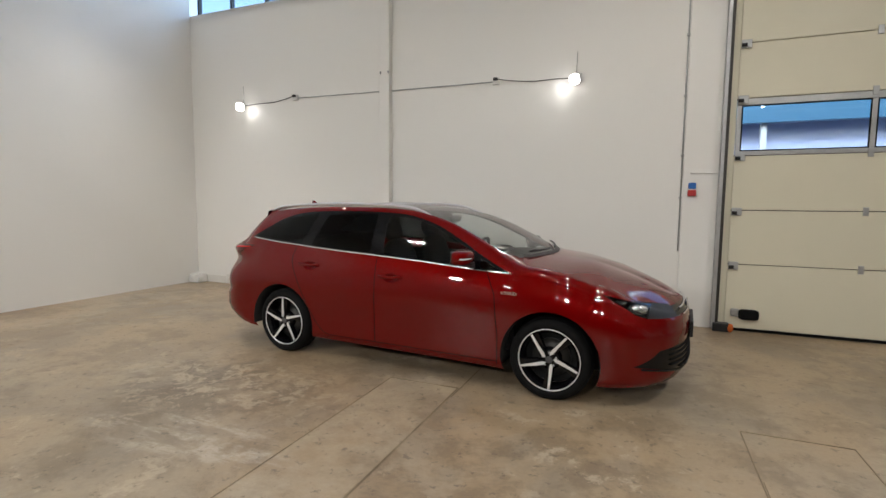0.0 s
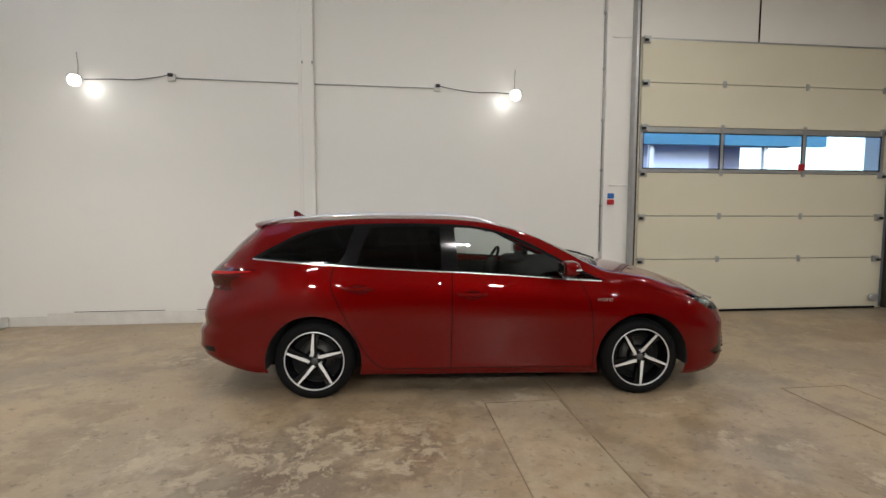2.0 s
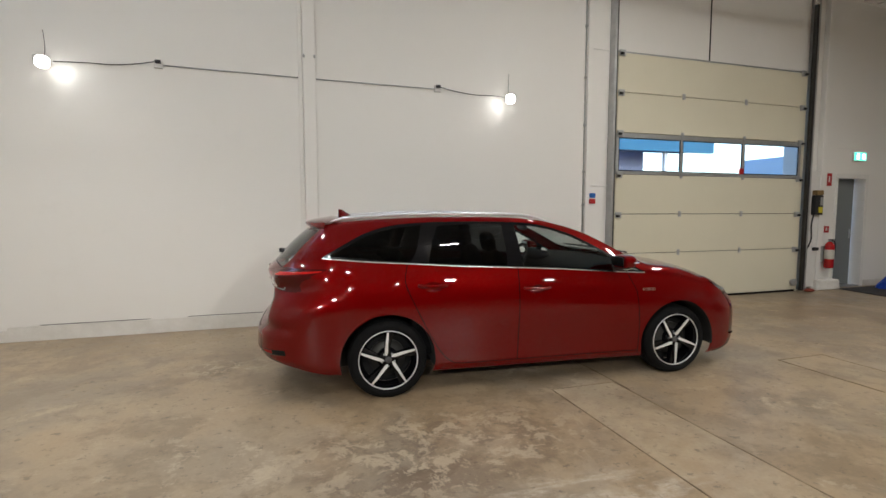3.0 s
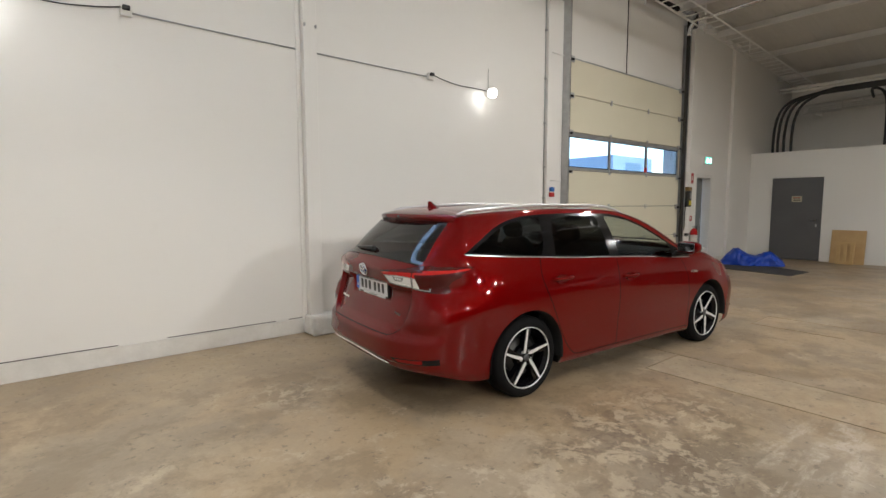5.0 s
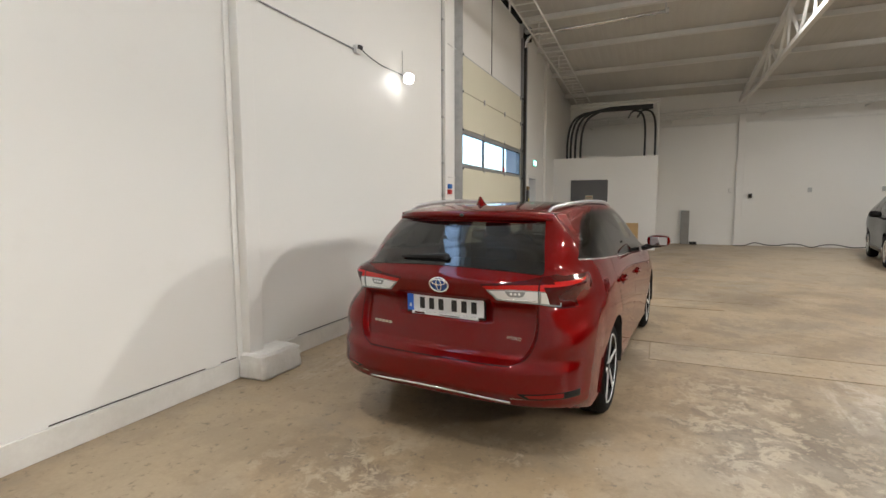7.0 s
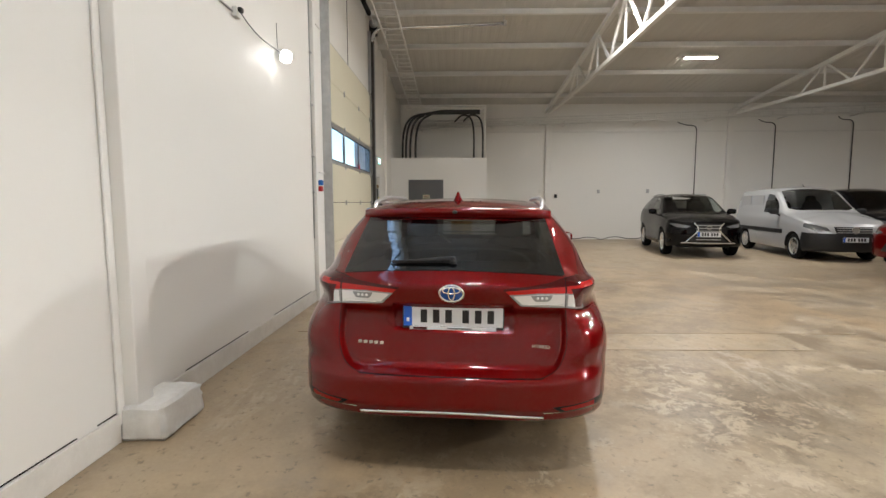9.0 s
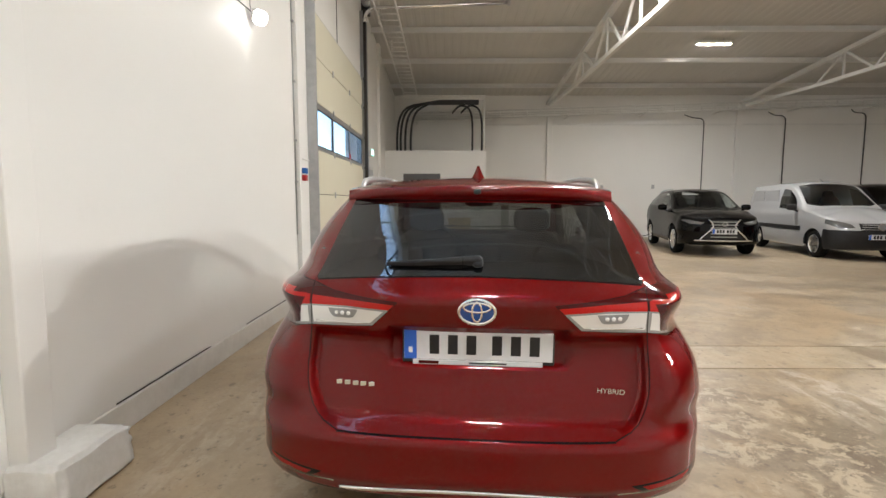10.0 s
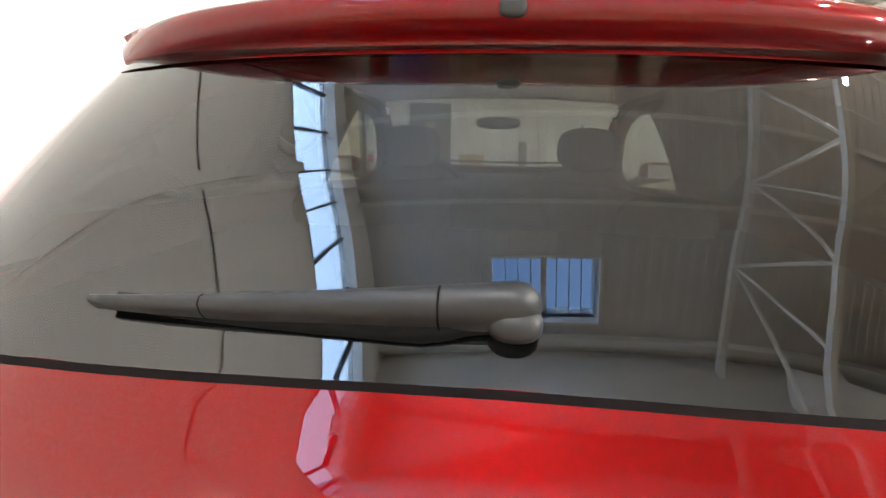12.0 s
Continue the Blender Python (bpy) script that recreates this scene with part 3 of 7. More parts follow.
AURORA = Shape(
    x0r=-0.40, x0f=2.92, n_rear=[(0.3, 3.6), (0.55, 3.4), (0.95, 3.0), (1.07, 2.6), (1.35, 2.3)], n_front=[(0.2, 2.6), (0.9, 2.4)], bulge=0.018, nose_from=2.6,
    bottom=[(-0.6, 0.25), (-0.4, 0.215), (0.4, 0.195), (2.2, 0.185), (2.92, 0.16)],
    belt=[(-0.6, 1.115), (-0.43, 1.105), (0.2, 1.052), (0.61, 1.027), (1.07, 1.004), (1.52, 0.978), (1.96, 0.945), (2.27, 0.925), (2.45, 0.905), (2.68, 0.865), (2.92, 0.79)],
    gutter=[(-0.6, 1.335), (-0.4, 1.362), (0, 1.395), (0.5, 1.412), (1.0, 1.408), (1.3, 1.388), (1.56, 1.335), (1.745, 1.275), (1.976, 1.165), (2.206, 1.045), (2.36, 0.99), (2.5, 0.975), (2.68, 0.945), (2.92, 0.87)],
    gutter_y=[(-0.6, 0.50), (-0.4, 0.53), (0.1, 0.575), (0.8, 0.60), (1.3, 0.605), (1.7, 0.64), (2.0, 0.69), (2.25, 0.735), (2.5, 0.745), (2.92, 0.68)],
    width=[(-0.6, 0.845), (-0.4, 0.862), (0, 0.878), (0.6, 0.872), (1.3, 0.868), (2.0, 0.872), (2.6, 0.880), (2.92, 0.862)],
    flank=[(0, 0.945), (0.06, 0.971), (0.16, 0.978), (0.32, 0.985), (0.46, 0.996), (0.57, 1.0), (0.69, 0.994), (0.80, 0.981), (0.9, 0.960), (1, 0.93)],
    roll=[(-1, 0), (2.15, 0), (2.55, 1), (4, 1)],
    rear_z=(0.33, 1.065, 1.34), front_z=(0.20, 0.60, 0.67),
    rear=[(0.20, -0.9), (0.31, -0.955), (0.345, -0.992), (0.372, -0.998), (0.395, -1.024), (0.45, -1.020), (0.535, -1.016), (0.552, -0.998), (0.57, -0.985), (0.64, -0.962), (0.72, -0.935), (0.8, -0.915), (0.88, -0.912), (0.94, -0.925), (0.985, -0.936), (1.01, -0.922), (1.045, -0.8818), (1.06, -0.868), (1.12, -0.815), (1.18, -0.760), (1.24, -0.695), (1.30, -0.622), (1.34, -0.57), (1.42, -0.48)],
    front=[(0.12, 3.40), (0.2, 3.49), (0.3, 3.53), (0.45, 3.52), (0.55, 3.53), (0.62, 3.52), (0.68, 3.485), (0.8, 3.40), (0.9, 3.3)],
    centre=[(-0.66, 1.385), (-0.3, 1.418), (0.2, 1.437), (0.7, 1.442), (1.1, 1.43), (1.35, 1.40), (1.6, 1.342), (1.9, 1.235), (2.2, 1.11), (2.42, 1.025), (2.55, 1.008), (2.75, 0.98), (2.94, 0.925), (3.185, 0.832), (3.33, 0.765), (3.46, 0.705), (3.482, 0.67)],
    pinch=[(-0.6, 0.90), (-0.4, 0.905), (0.0, 0.955), (0.5, 0.99), (1.0, 1.0)],
)


def wheel(name, parent, x, side, cz, r, rim_r, spokes=5, two_tone=True, phase=0.0, width=0.21, face=0.0):
    """A tyre on an alloy wheel, its outer face towards side (-1 or 1)."""
    w = new(name)
    w.parent = parent
    w.location = (x, side * face, cz)
    w.rotation_euler = (0, 0, 0 if side < 0 else math.pi)
    h = width
    prof = [(rim_r * 0.985, h), (rim_r + 0.012, h + 0.004), (r - 0.03, h + 0.006), (r - 0.006, h - 0.03), (r, h - 0.055)]
    tread = []
    for k in range(5):
        y = h - 0.055 - k * (h - 0.11) / 5
        tread += [(r, y - 0.006), (r - 0.007, y - 0.009), (r - 0.007, y - 0.014), (r, y - 0.017)]
    prof += tread + [(r, 0.05), (r - 0.006, 0.024), (r - 0.03, 0.002), (rim_r + 0.03, -0.006), (rim_r + 0.014, 0.0), (rim_r * 0.99, 0.012)]
    part("tyre", lathe(prof, "y", 64), BLACK_RUBBER, w)
    part("rim", lathe([(rim_r, h), (rim_r - 0.012, h - 0.02), (rim_r - 0.035, 0.10), (rim_r - 0.03, 0.03), (rim_r - 0.016, 0.018), (rim_r - 0.012, 0.004)], "y", 64), GLOSS_BLACK if two_tone else SILVER, w)
    part("rim_lip", lathe([(rim_r - 0.006, 0.016), (rim_r - 0.005, 0.003), (rim_r - 0.002, 0.000), (rim_r + 0.002, 0.004), (rim_r + 0.001, 0.014)], "y", 64), WHEEL_FACE, w)
    part("brake_disc", lathe([(0.04, 0.085), (0.145, 0.085), (0.145, 0.105), (0.04, 0.105)], "y", 40), DISC, w)
    part("backing", lathe([(0.0, 0.13), (rim_r - 0.03, 0.13)], "y", 32), WELL, w)
    part("hub", lathe([(0.0, 0.016), (0.030, 0.018), (0.036, 0.024), (0.075, 0.034), (0.085, 0.09)], "y", 32), GLOSS_BLACK if two_tone else SILVER, w)
    part("hub_cap", lathe([(0.0, 0.010), (0.024, 0.011), (0.028, 0.020)], "y", 28), HUB_GREY if two_tone else SILVER, w)
    rr = rim_r - 0.012
    for k in range(spokes):
        a = phase + 2 * math.pi * k / spokes
        bm = bmesh.new()
        # a blade from the hub to the lip, swept a little; its face is cut bright
        def blade(bm, a0, a1, w0, w1, y0, y1, r0=0.032):
            d0, d1 = Vector((math.cos(a0), 0, math.sin(a0))), Vector((math.cos(a1), 0, math.sin(a1)))
            n0, n1 = Vector((-d0.z, 0, d0.x)), Vector((-d1.z, 0, d1.x))
            p = [d0 * r0 - n0 * w0, d0 * r0 + n0 * w0, d1 * rr + n1 * w1, d1 * rr - n1 * w1]
            top = [bm.verts.new((q.x, y, q.z)) for q, y in zip(p, (y0, y0, y1, y1))]
            low = [bm.verts.new((q.x * 1.0, y + 0.05, q.z)) for q, y in zip(p, (y0, y0, y1, y1))]
            bm.faces.new(top[::-1])
            bm.faces.new(low)
            for i in range(4):
                bm.faces.new((top[i], top[(i + 1) % 4], low[(i + 1) % 4], low[i]))
            bmesh.ops.recalc_face_normals(bm, faces=bm.faces[:])
            return bm
        if two_tone:
            # bright face, pointed at both ends, on a broader black blade
            face = [(0.034, a + 0.42, 0.003, 0.016), (0.056, a + 0.27, 0.0135, 0.013), (0.12, a + 0.09, 0.0110, 0.008), (rr, a, 0.0075, 0.002)]
            rows = []
            for q, b, hw, y in face:
                d, n = Vector((math.cos(b), 0, math.sin(b))), Vector((-math.sin(b), 0, math.cos(b)))
                rows.append([bm.verts.new((v.x, y2, v.z)) for v, y2 in ((d * q - n * hw, y), (d * q + n * hw, y), (d * q + n * hw, y + 0.007), (d * q - n * hw, y + 0.007))])
            for r0, r1 in zip(rows, rows[1:]):
                for i in range(4):
                    bm.faces.new((r0[i], r0[(i + 1) % 4], r1[(i + 1) % 4], r1[i]))
            bm.faces.new(rows[0][::-1])
            bm.faces.new(rows[-1])
            bmesh.ops.recalc_face_normals(bm, faces=bm.faces[:])
            part("spoke", bm, WHEEL_FACE, w, "bright machined spoke")
            part("blade", blade(bmesh.new(), a + 0.30, a + 0.01, 0.022, 0.013, 0.021, 0.010), GLOSS_BLACK, w)
            part("inner_spoke", blade(bmesh.new(), a + 0.16, a - 0.16, 0.014, 0.016, 0.034, 0.016, 0.05), GLOSS_BLACK, w)
        else:
            part("spoke", blade(bm, a, a, 0.030, 0.036, 0.016, 0.008), SILVER, w)
        bolt = bmesh.new()
        lathe([(0.0, 0.018), (0.008, 0.018), (0.009, 0.03)], "y", 10, bolt)
        b = 2 * math.pi * (k + 0.5) / spokes + phase
        part("wheel_bolt", moved(bolt, Matrix.Translation((0.052 * math.cos(b), 0, 0.052 * math.sin(b)))), GALV, w)
    return w


CAR = pose(-3.129, 4.555, 0.0, 0.4, 0, -3.83)
hero = thing("estate_car", CAR, "glossy dark red metallic estate car parked on the concrete floor", "car")
bm = skin(AURORA, low=40)
R = bm.faces.layers.int.new("region")


def ease(t):
    t = min(max(t, 0.0), 1.0)
    return t * t * (3 - 2 * t)


def flank_faces(f):
    return abs(f.normal.y) > 0.35 and f.normal.z < 0.9


def tail_faces(f):
    return f.normal.x < -0.35 and f.calc_center_median().x < -0.45


def nose_faces(f):
    return f.normal.x > 0.3 and f.calc_center_median().x > 2.9


bm.normal_update()
XZ, YZ, XY = (0, 2), (1, 2), (0, 1)
BODY, FDOOR, RDOOR, GATE, BUMPER, BONNET, DLO, GLASS_Q, GLASS_R, GLASS_F, GLASS_P, SCREEN, BACK, TRIM, SEAM, TAIL, TAILW, HEAD, REFL, ARCH, ROOFP, GRILLE, TAILO, TAILB, TAILF, HEADCAP, TAILC, SLOT = range(28)
# closures
carve(bm, R, [(1.078, 1.03), (1.076, 0.702), (1.067, 0.245), (2.199, 0.245), (2.203, 0.456), (2.172, 0.767), (2.09, 0.96)], XZ, FDOOR, flank_faces)
carve(bm, R, smooth_line([(0.16, 1.06), (0.136, 0.95), (0.148, 0.868), (0.21, 0.731), (0.30, 0.548), (0.39, 0.388), (0.46, 0.30)], 4) + [(0.53, 0.247), (1.061, 0.247), (1.070, 0.702), (1.073, 1.03)], XZ, RDOOR, flank_faces)
gate = [(0.60, 1.10), (0.578, 1.0), (0.582, 0.87), (0.586, 0.70), (0.54, 0.592), (0.46, 0.552)]
gate = gate + [(-y, z) for y, z in gate[::-1]]
carve(bm, R, [(0.60, 1.40)] + gate + [(-0.60, 1.40)], YZ, GATE, tail_faces)
carve(bm, R, [(-1.2, 0.1), (-1.2, 0.56), (-0.62, 0.60), (-0.52, 0.68), (-0.42, 0.60), (-0.36, 0.1)], XZ, BUMPER, lambda f: f.calc_center_median().x < -0.36 and f.normal.z < 0.9 and f.calc_center_median().z < 0.7)
carve(bm, R, [(-0.62, 0.1), (0.62, 0.1), (0.54, 0.58), (0.46, 0.546), (-0.46, 0.546), (-0.54, 0.58)], YZ, BUMPER, tail_faces)
carve(bm, R, [(2.44, -0.72), (2.44, 0.72), (3.2, 0.66), (3.5, 0.3), (3.5, -0.3), (3.2, -0.66)], XY, BONNET, lambda f: f.normal.z > 0.35 and f.calc_center_median().x > 2.3 and f.calc_center_median().z > 0.72)
# glass
dlo_top = smooth_line([(-0.50, 1.105), (-0.33, 1.20), (-0.15, 1.29), (0.045, 1.345), (0.3, 1.370), (0.65, 1.378), (1.0, 1.374), (1.25, 1.358), (1.43, 1.324), (1.62, 1.262), (1.85, 1.150), (2.05, 1.04), (2.29, 0.926)], 4)
base = [(2.27, 0.927), (1.96, 0.943), (1.52, 0.976), (1.07, 1.002), (0.61, 1.025), (0.2, 1.052), (-0.18, 1.076), (-0.49, 1.101)]
carve(bm, R, dlo_top + base[:-1], XZ, DLO, flank_faces)
carve(bm, R, rounded(smooth_line([(-0.44, 1.115), (-0.30, 1.188), (-0.14, 1.270), (0.05, 1.323), (0.30, 1.350)], 4) + [(0.235, 1.14), (0.185, 1.068)], 0.012), XZ, GLASS_Q, flank_faces)
carve(bm, R, rounded([(0.33, 1.058), (0.375, 1.224), (0.43, 1.340), (0.65, 1.355), (0.985, 1.352), (0.995, 1.02)], 0.02), XZ, GLASS_R, flank_faces)
carve(bm, R, rounded([(1.13, 1.014), (1.10, 1.345), (1.24, 1.338), (1.42, 1.306), (1.61, 1.243), (1.83, 1.136), (1.955, 1.07), (1.975, 0.957)], 0.02), XZ, GLASS_F, flank_faces)
carve(bm, R, rounded([(2.035, 0.953), (2.03, 1.028), (2.235, 0.937)], 0.012), XZ, GLASS_P, flank_faces)
carve(bm, R, stripe(smooth_line(base, 4), 0.009), XZ, TRIM, flank_faces)
carve(bm, R, rounded([(1.22, -0.47), (1.22, 0.47), (-0.02, 0.45), (-0.02, -0.45)], 0.06), XY, ROOFP, lambda f: f.normal.z > 0.8)
carve(bm, R, rounded([(1.28, -0.555), (1.28, 0.555), (2.20, 0.67), (2.36, 0.50), (2.42, 0.0), (2.36, -0.50), (2.20, -0.67)], 0.05), XY, SCREEN, lambda f: f.normal.z > 0.2 and 1.0 < f.calc_center_median().x < 2.5)
back = rounded([(0.585, 1.036), (0.505, 1.33), (-0.505, 1.33), (-0.585, 1.036), (-0.35, 1.056), (0.0, 1.066), (0.35, 1.056)], 0.015)
carve(bm, R, back, YZ, BACK, tail_faces)
carve(bm, R, stripe(smooth_line([(-0.575, 1.034), (-0.35, 1.053), (0, 1.063), (0.35, 1.053), (0.575, 1.034)], 4), 0.005), YZ, SEAM, tail_faces)
# lamps
tail = [(0.262, 0.980), (0.40, 0.995), (0.50, 1.008), (0.575, 1.028), (0.66, 1.038), (0.80, 1.01), (0.80, 0.85), (0.715, 0.855), (0.582, 0.881), (0.352, 0.893)]
guide = [(0.290, 0.950), (0.272, 0.970), (0.42, 0.982), (0.575, 0.988), (0.575, 0.955), (0.44, 0.960)]
guide_out = [(0.585, 0.990), (0.66, 0.985), (0.90, 0.965), (0.90, 0.905), (0.80, 0.885), (0.775, 0.897), (0.74, 0.93), (0.68, 0.948), (0.585, 0.954)]
rim_of = [(0.293, 0.951), (0.44, 0.960), (0.578, 0.956), (0.68, 0.948), (0.722, 0.93), (0.736, 0.900), (0.730, 0.864), (0.582, 0.880), (0.352, 0.892)]
white = [(0.312, 0.945), (0.44, 0.954), (0.574, 0.951), (0.574, 0.891), (0.360, 0.902)]
white_out = [(0.592, 0.949), (0.69, 0.944), (0.716, 0.922), (0.728, 0.896), (0.722, 0.872), (0.592, 0.889)]
for sgn in (-1, 1):
    carve(bm, R, [(sgn * y, z) for y, z in tail], YZ, TAIL, lambda f: f.normal.x < -0.12 and f.calc_center_median().x < -0.45)
    carve(bm, R, [(sgn * y, z) for y, z in ((0.79, 0.855), (0.79, 1.02), (0.92, 1.02), (0.92, 0.868))], YZ, TAIL, lambda f: f.normal.x < -0.3 and f.calc_center_median().x < -0.45)
    carve(bm, R, [(sgn * y, z) for y, z in guide], YZ, TAILB, lambda f: f.normal.x < -0.35 and f.calc_center_median().x < -0.45)
    carve(bm, R, [(sgn * y, z) for y, z in guide_out], YZ, TAILC, lambda f: f.normal.x < -0.3 and f.calc_center_median().x < -0.45)
    carve(bm, R, [(sgn * y, z) for y, z in rim_of], YZ, TAILF, lambda f: f.normal.x < -0.12 and f.calc_center_median().x < -0.45)
    carve(bm, R, [(sgn * y, z) for y, z in white], YZ, TAILW, lambda f: f.normal.x < -0.5 and f.calc_center_median().x < -0.45)
    carve(bm, R, [(sgn * y, z) for y, z in white_out], YZ, TAILO, lambda f: f.normal.x < -0.12 and f.calc_center_median().x < -0.45)
carve(bm, R, [(-0.99, 0.868), (-0.99, 1.02), (-0.62, 1.03), (-0.44, 1.022), (-0.53, 0.982), (-0.70, 0.892)], XZ, TAIL, lambda f: abs(f.normal.y) > 0.5)
# the bright edge along the top of the flank lens, and the clear wedge round the corner
carve(bm, R, [(-0.99, 0.972), (-0.99, 1.003), (-0.55, 1.010), (-0.47, 1.012), (-0.50, 1.000), (-0.70, 0.984)], XZ, TAILC, lambda f: abs(f.normal.y) > 0.5 and f[R] == TAIL)
# the rear corners draw in at lamp height; the lamps' outer ends stand proud of them
for v in bm.verts:
    if v.co.x < -0.3 and abs(v.co.y) > 0.6 and v.co.z > 0.62:
        draw = spline([(0.66, 0), (0.72, 0.006), (0.80, 0.036), (0.87, 0.082), (0.93, 0.096), (1.03, 0.080), (1.12, 0.034), (1.24, 0)], v.co.z)
        v.co.y -= math.copysign(float(draw) * ease((-0.24 - v.co.x) / 0.54) * ease((abs(v.co.y) - 0.58) / 0.26), v.co.y)
for v in bm.verts:
    if v.co.x < -0.42 and abs(v.co.y) > 0.6 and 0.85 < v.co.z < 1.045:
        rise = spline([(0.85, 0), (0.885, 0.010), (0.94, 0.050), (0.985, 0.086), (1.000, 0.084), (1.030, 0.022), (1.045, 0)], v.co.z)
        out = ease((abs(v.co.y) - 0.58) / 0.18) * ease((-0.40 - v.co.x) / 0.34)
        d = Vector((v.co.x + 0.45, math.copysign(max(0.0, abs(v.co.y) - 0.45), v.co.y), 0)).normalized()
        v.co += d * float(rise * out)
for sgn in (-1, 1):
    carve(bm, R, [(sgn * y, z) for y, z in ((0.80, 0.425), (0.51, 0.412), (0.56, 0.378), (0.80, 0.384))], YZ, SLOT, tail_faces)
    carve(bm, R, [(sgn * y, z) for y, z in ((0.735, 0.417), (0.55, 0.406), (0.575, 0.386), (0.735, 0.391))], YZ, REFL, tail_faces)
carve(bm, R, smooth_line([(2.95, 0.825), (3.04, 0.804), (3.145, 0.776), (3.27, 0.745)], 4) + [(3.255, 0.664), (3.18, 0.69), (3.11, 0.735)], XZ, HEAD, lambda f: f.calc_center_median().x > 2.8 and abs(f.calc_center_median().y) > 0.30)
carve(bm, R, [(3.27, 0.745), (3.46, 0.70), (3.46, 0.648), (3.255, 0.664)], XZ, HEADCAP, lambda f: f.calc_center_median().x > 3.0 and abs(f.calc_center_median().y) > 0.38)
carve(bm, R, [(-0.44, 0.655), (0.44, 0.655), (0.38, 0.71), (-0.38, 0.71)], YZ, GRILLE, lambda f: f.calc_center_median().x > 3.2)
carve(bm, R, [(-0.81, 0.335), (-0.70, 0.445), (-0.5, 0.46), (0.5, 0.46), (0.70, 0.445), (0.81, 0.335), (0.5, 0.272), (-0.5, 0.272)], YZ, GRILLE, lambda f: f.calc_center_median().x > 2.9 and f.normal.x > 0.1)
# shut lines
for line in ([(1.077, 1.01), (1.076, 0.702), (1.067, 0.245)], [(2.085, 0.95), (2.172, 0.767), (2.203, 0.456), (2.199, 0.22)],
             smooth_line([(0.16, 1.05), (0.136, 0.95), (0.148, 0.868), (0.21, 0.731), (0.30, 0.548), (0.39, 0.388), (0.46, 0.30), (0.54, 0.25), (0.70, 0.243)], 3), [(0.70, 0.243), (1.6, 0.243), (2.2, 0.243)]):
    carve(bm, R, stripe(line, 0.007), XZ, SEAM, flank_faces)
half = smooth_line(gate[:6], 3)
for sgn in (-1, 1):
    carve(bm, R, stripe([(sgn * y, z) for y, z in half if z < 1.05], 0.0035), YZ, SEAM, tail_faces)
carve(bm, R, stripe([(-0.46, 0.550), (0, 0.549), (0.46, 0.550)], 0.005), YZ, SEAM, tail_faces)
for sgn in (-1, 1):
    carve(bm, R, stripe([(sgn * y, z) for y, z in tail[:5]], 0.0018), YZ, SEAM, tail_faces)
    carve(bm, R, stripe([(sgn * y, z) for y, z in tail[7:] + tail[:1]], 0.002), YZ, SEAM, tail_faces)
# door handle cups
cups = [(0.355, 0.872), (1.238, 0.820)]
for (cx, cz), reg in zip(cups, (RDOOR, FDOOR)):
    for k in (1.0, 0.75, 0.5, 0.25):
        carve(bm, R, [(cx + 0.078 * k * math.cos(a), cz + 0.040 * k * math.sin(a)) for a in np.linspace(0, 2 * math.pi, 21)[:-1]], XZ, reg, flank_faces)
# the tailgate's dish: a step in from the haunches, and a deeper field behind the number plate
for k in (0.010, 0.024, 0.042, 0.08):
    for sgn in (-1, 1):
        carve(bm, R, stripe([(sgn * (y - 0.004 - k), z) for y, z in half if z < 0.9], 0.004), YZ, GATE, lambda f: f.normal.x < -0.5 and f[R] == GATE)
for a, b in ((0.300, 0.76), (0.315, 0.745)):
    carve(bm, R, rounded([(-a - 0.01, b), (a - 0.01, b), (a - 0.01, 0.897), (-a - 0.01, 0.897)], 0.02), YZ, GATE, lambda f: f.normal.x < -0.5 and f[R] == GATE)
gz, gy = np.array([z for y, z in half])[::-1], np.array([y for y, z in half])[::-1]

for v in bm.verts:
    x, y, z = v.co
    for cx, cz in cups:
        q = 1 - ((x - cx) / 0.078) ** 2 - ((z - cz) / 0.040) ** 2
        if q > 0 and abs(y) > 0.5:
            v.co.y -= math.copysign(0.022 * ease(q), y)
    if x < -0.40 and abs(y) > 0.5 and 0.86 < z < 1.075:
        k = ease((z - 0.86) / 0.10) * ease((1.075 - z) / 0.045) * ease((abs(y) - 0.5) / 0.2)
        v.co.y += math.copysign(0.004 * k * ease((-0.40 - x) / 0.2), y)
        v.co.x -= 0.025 * k * ease((-0.40 - x) / 0.2)
    # full haunches beside the tailgate
    if x < -0.5 and abs(y) > 0.575 and 0.57 < z < 0.87:
        v.co.x -= 0.030 * ease((z - 0.57) / 0.11) * ease((0.87 - z) / 0.13) * ease((abs(y) - 0.575) / 0.08) * ease((-0.5 - x) / 0.3)
    if x < -0.6 and abs(y) < 0.6 and 0.545 < z < 0.93:
        m = float(np.interp(z, gz, gy)) - abs(y)
        d = 0.042 * ease(m / 0.026) * ease((0.885 - z) / 0.05) * ease((z - 0.547) / 0.05)
        dx, dz = 0.31 - abs(y + 0.01), min(z - 0.747, 0.899 - z)
        d += 0.026 * ease(min(dx, dz) / 0.018)
        v.co.x += d
# wheel arches
for cx in (0.0, 2.60):
    carve(bm, R, circle(cx, 0.305, 0.370), XZ, ARCH, lambda f: abs(f.calc_center_median().y) > 0.3 and f.normal.z < 0.95)
bmesh.ops.delete(bm, geom=[f for f in bm.faces if f[R] == ARCH], context="FACES")
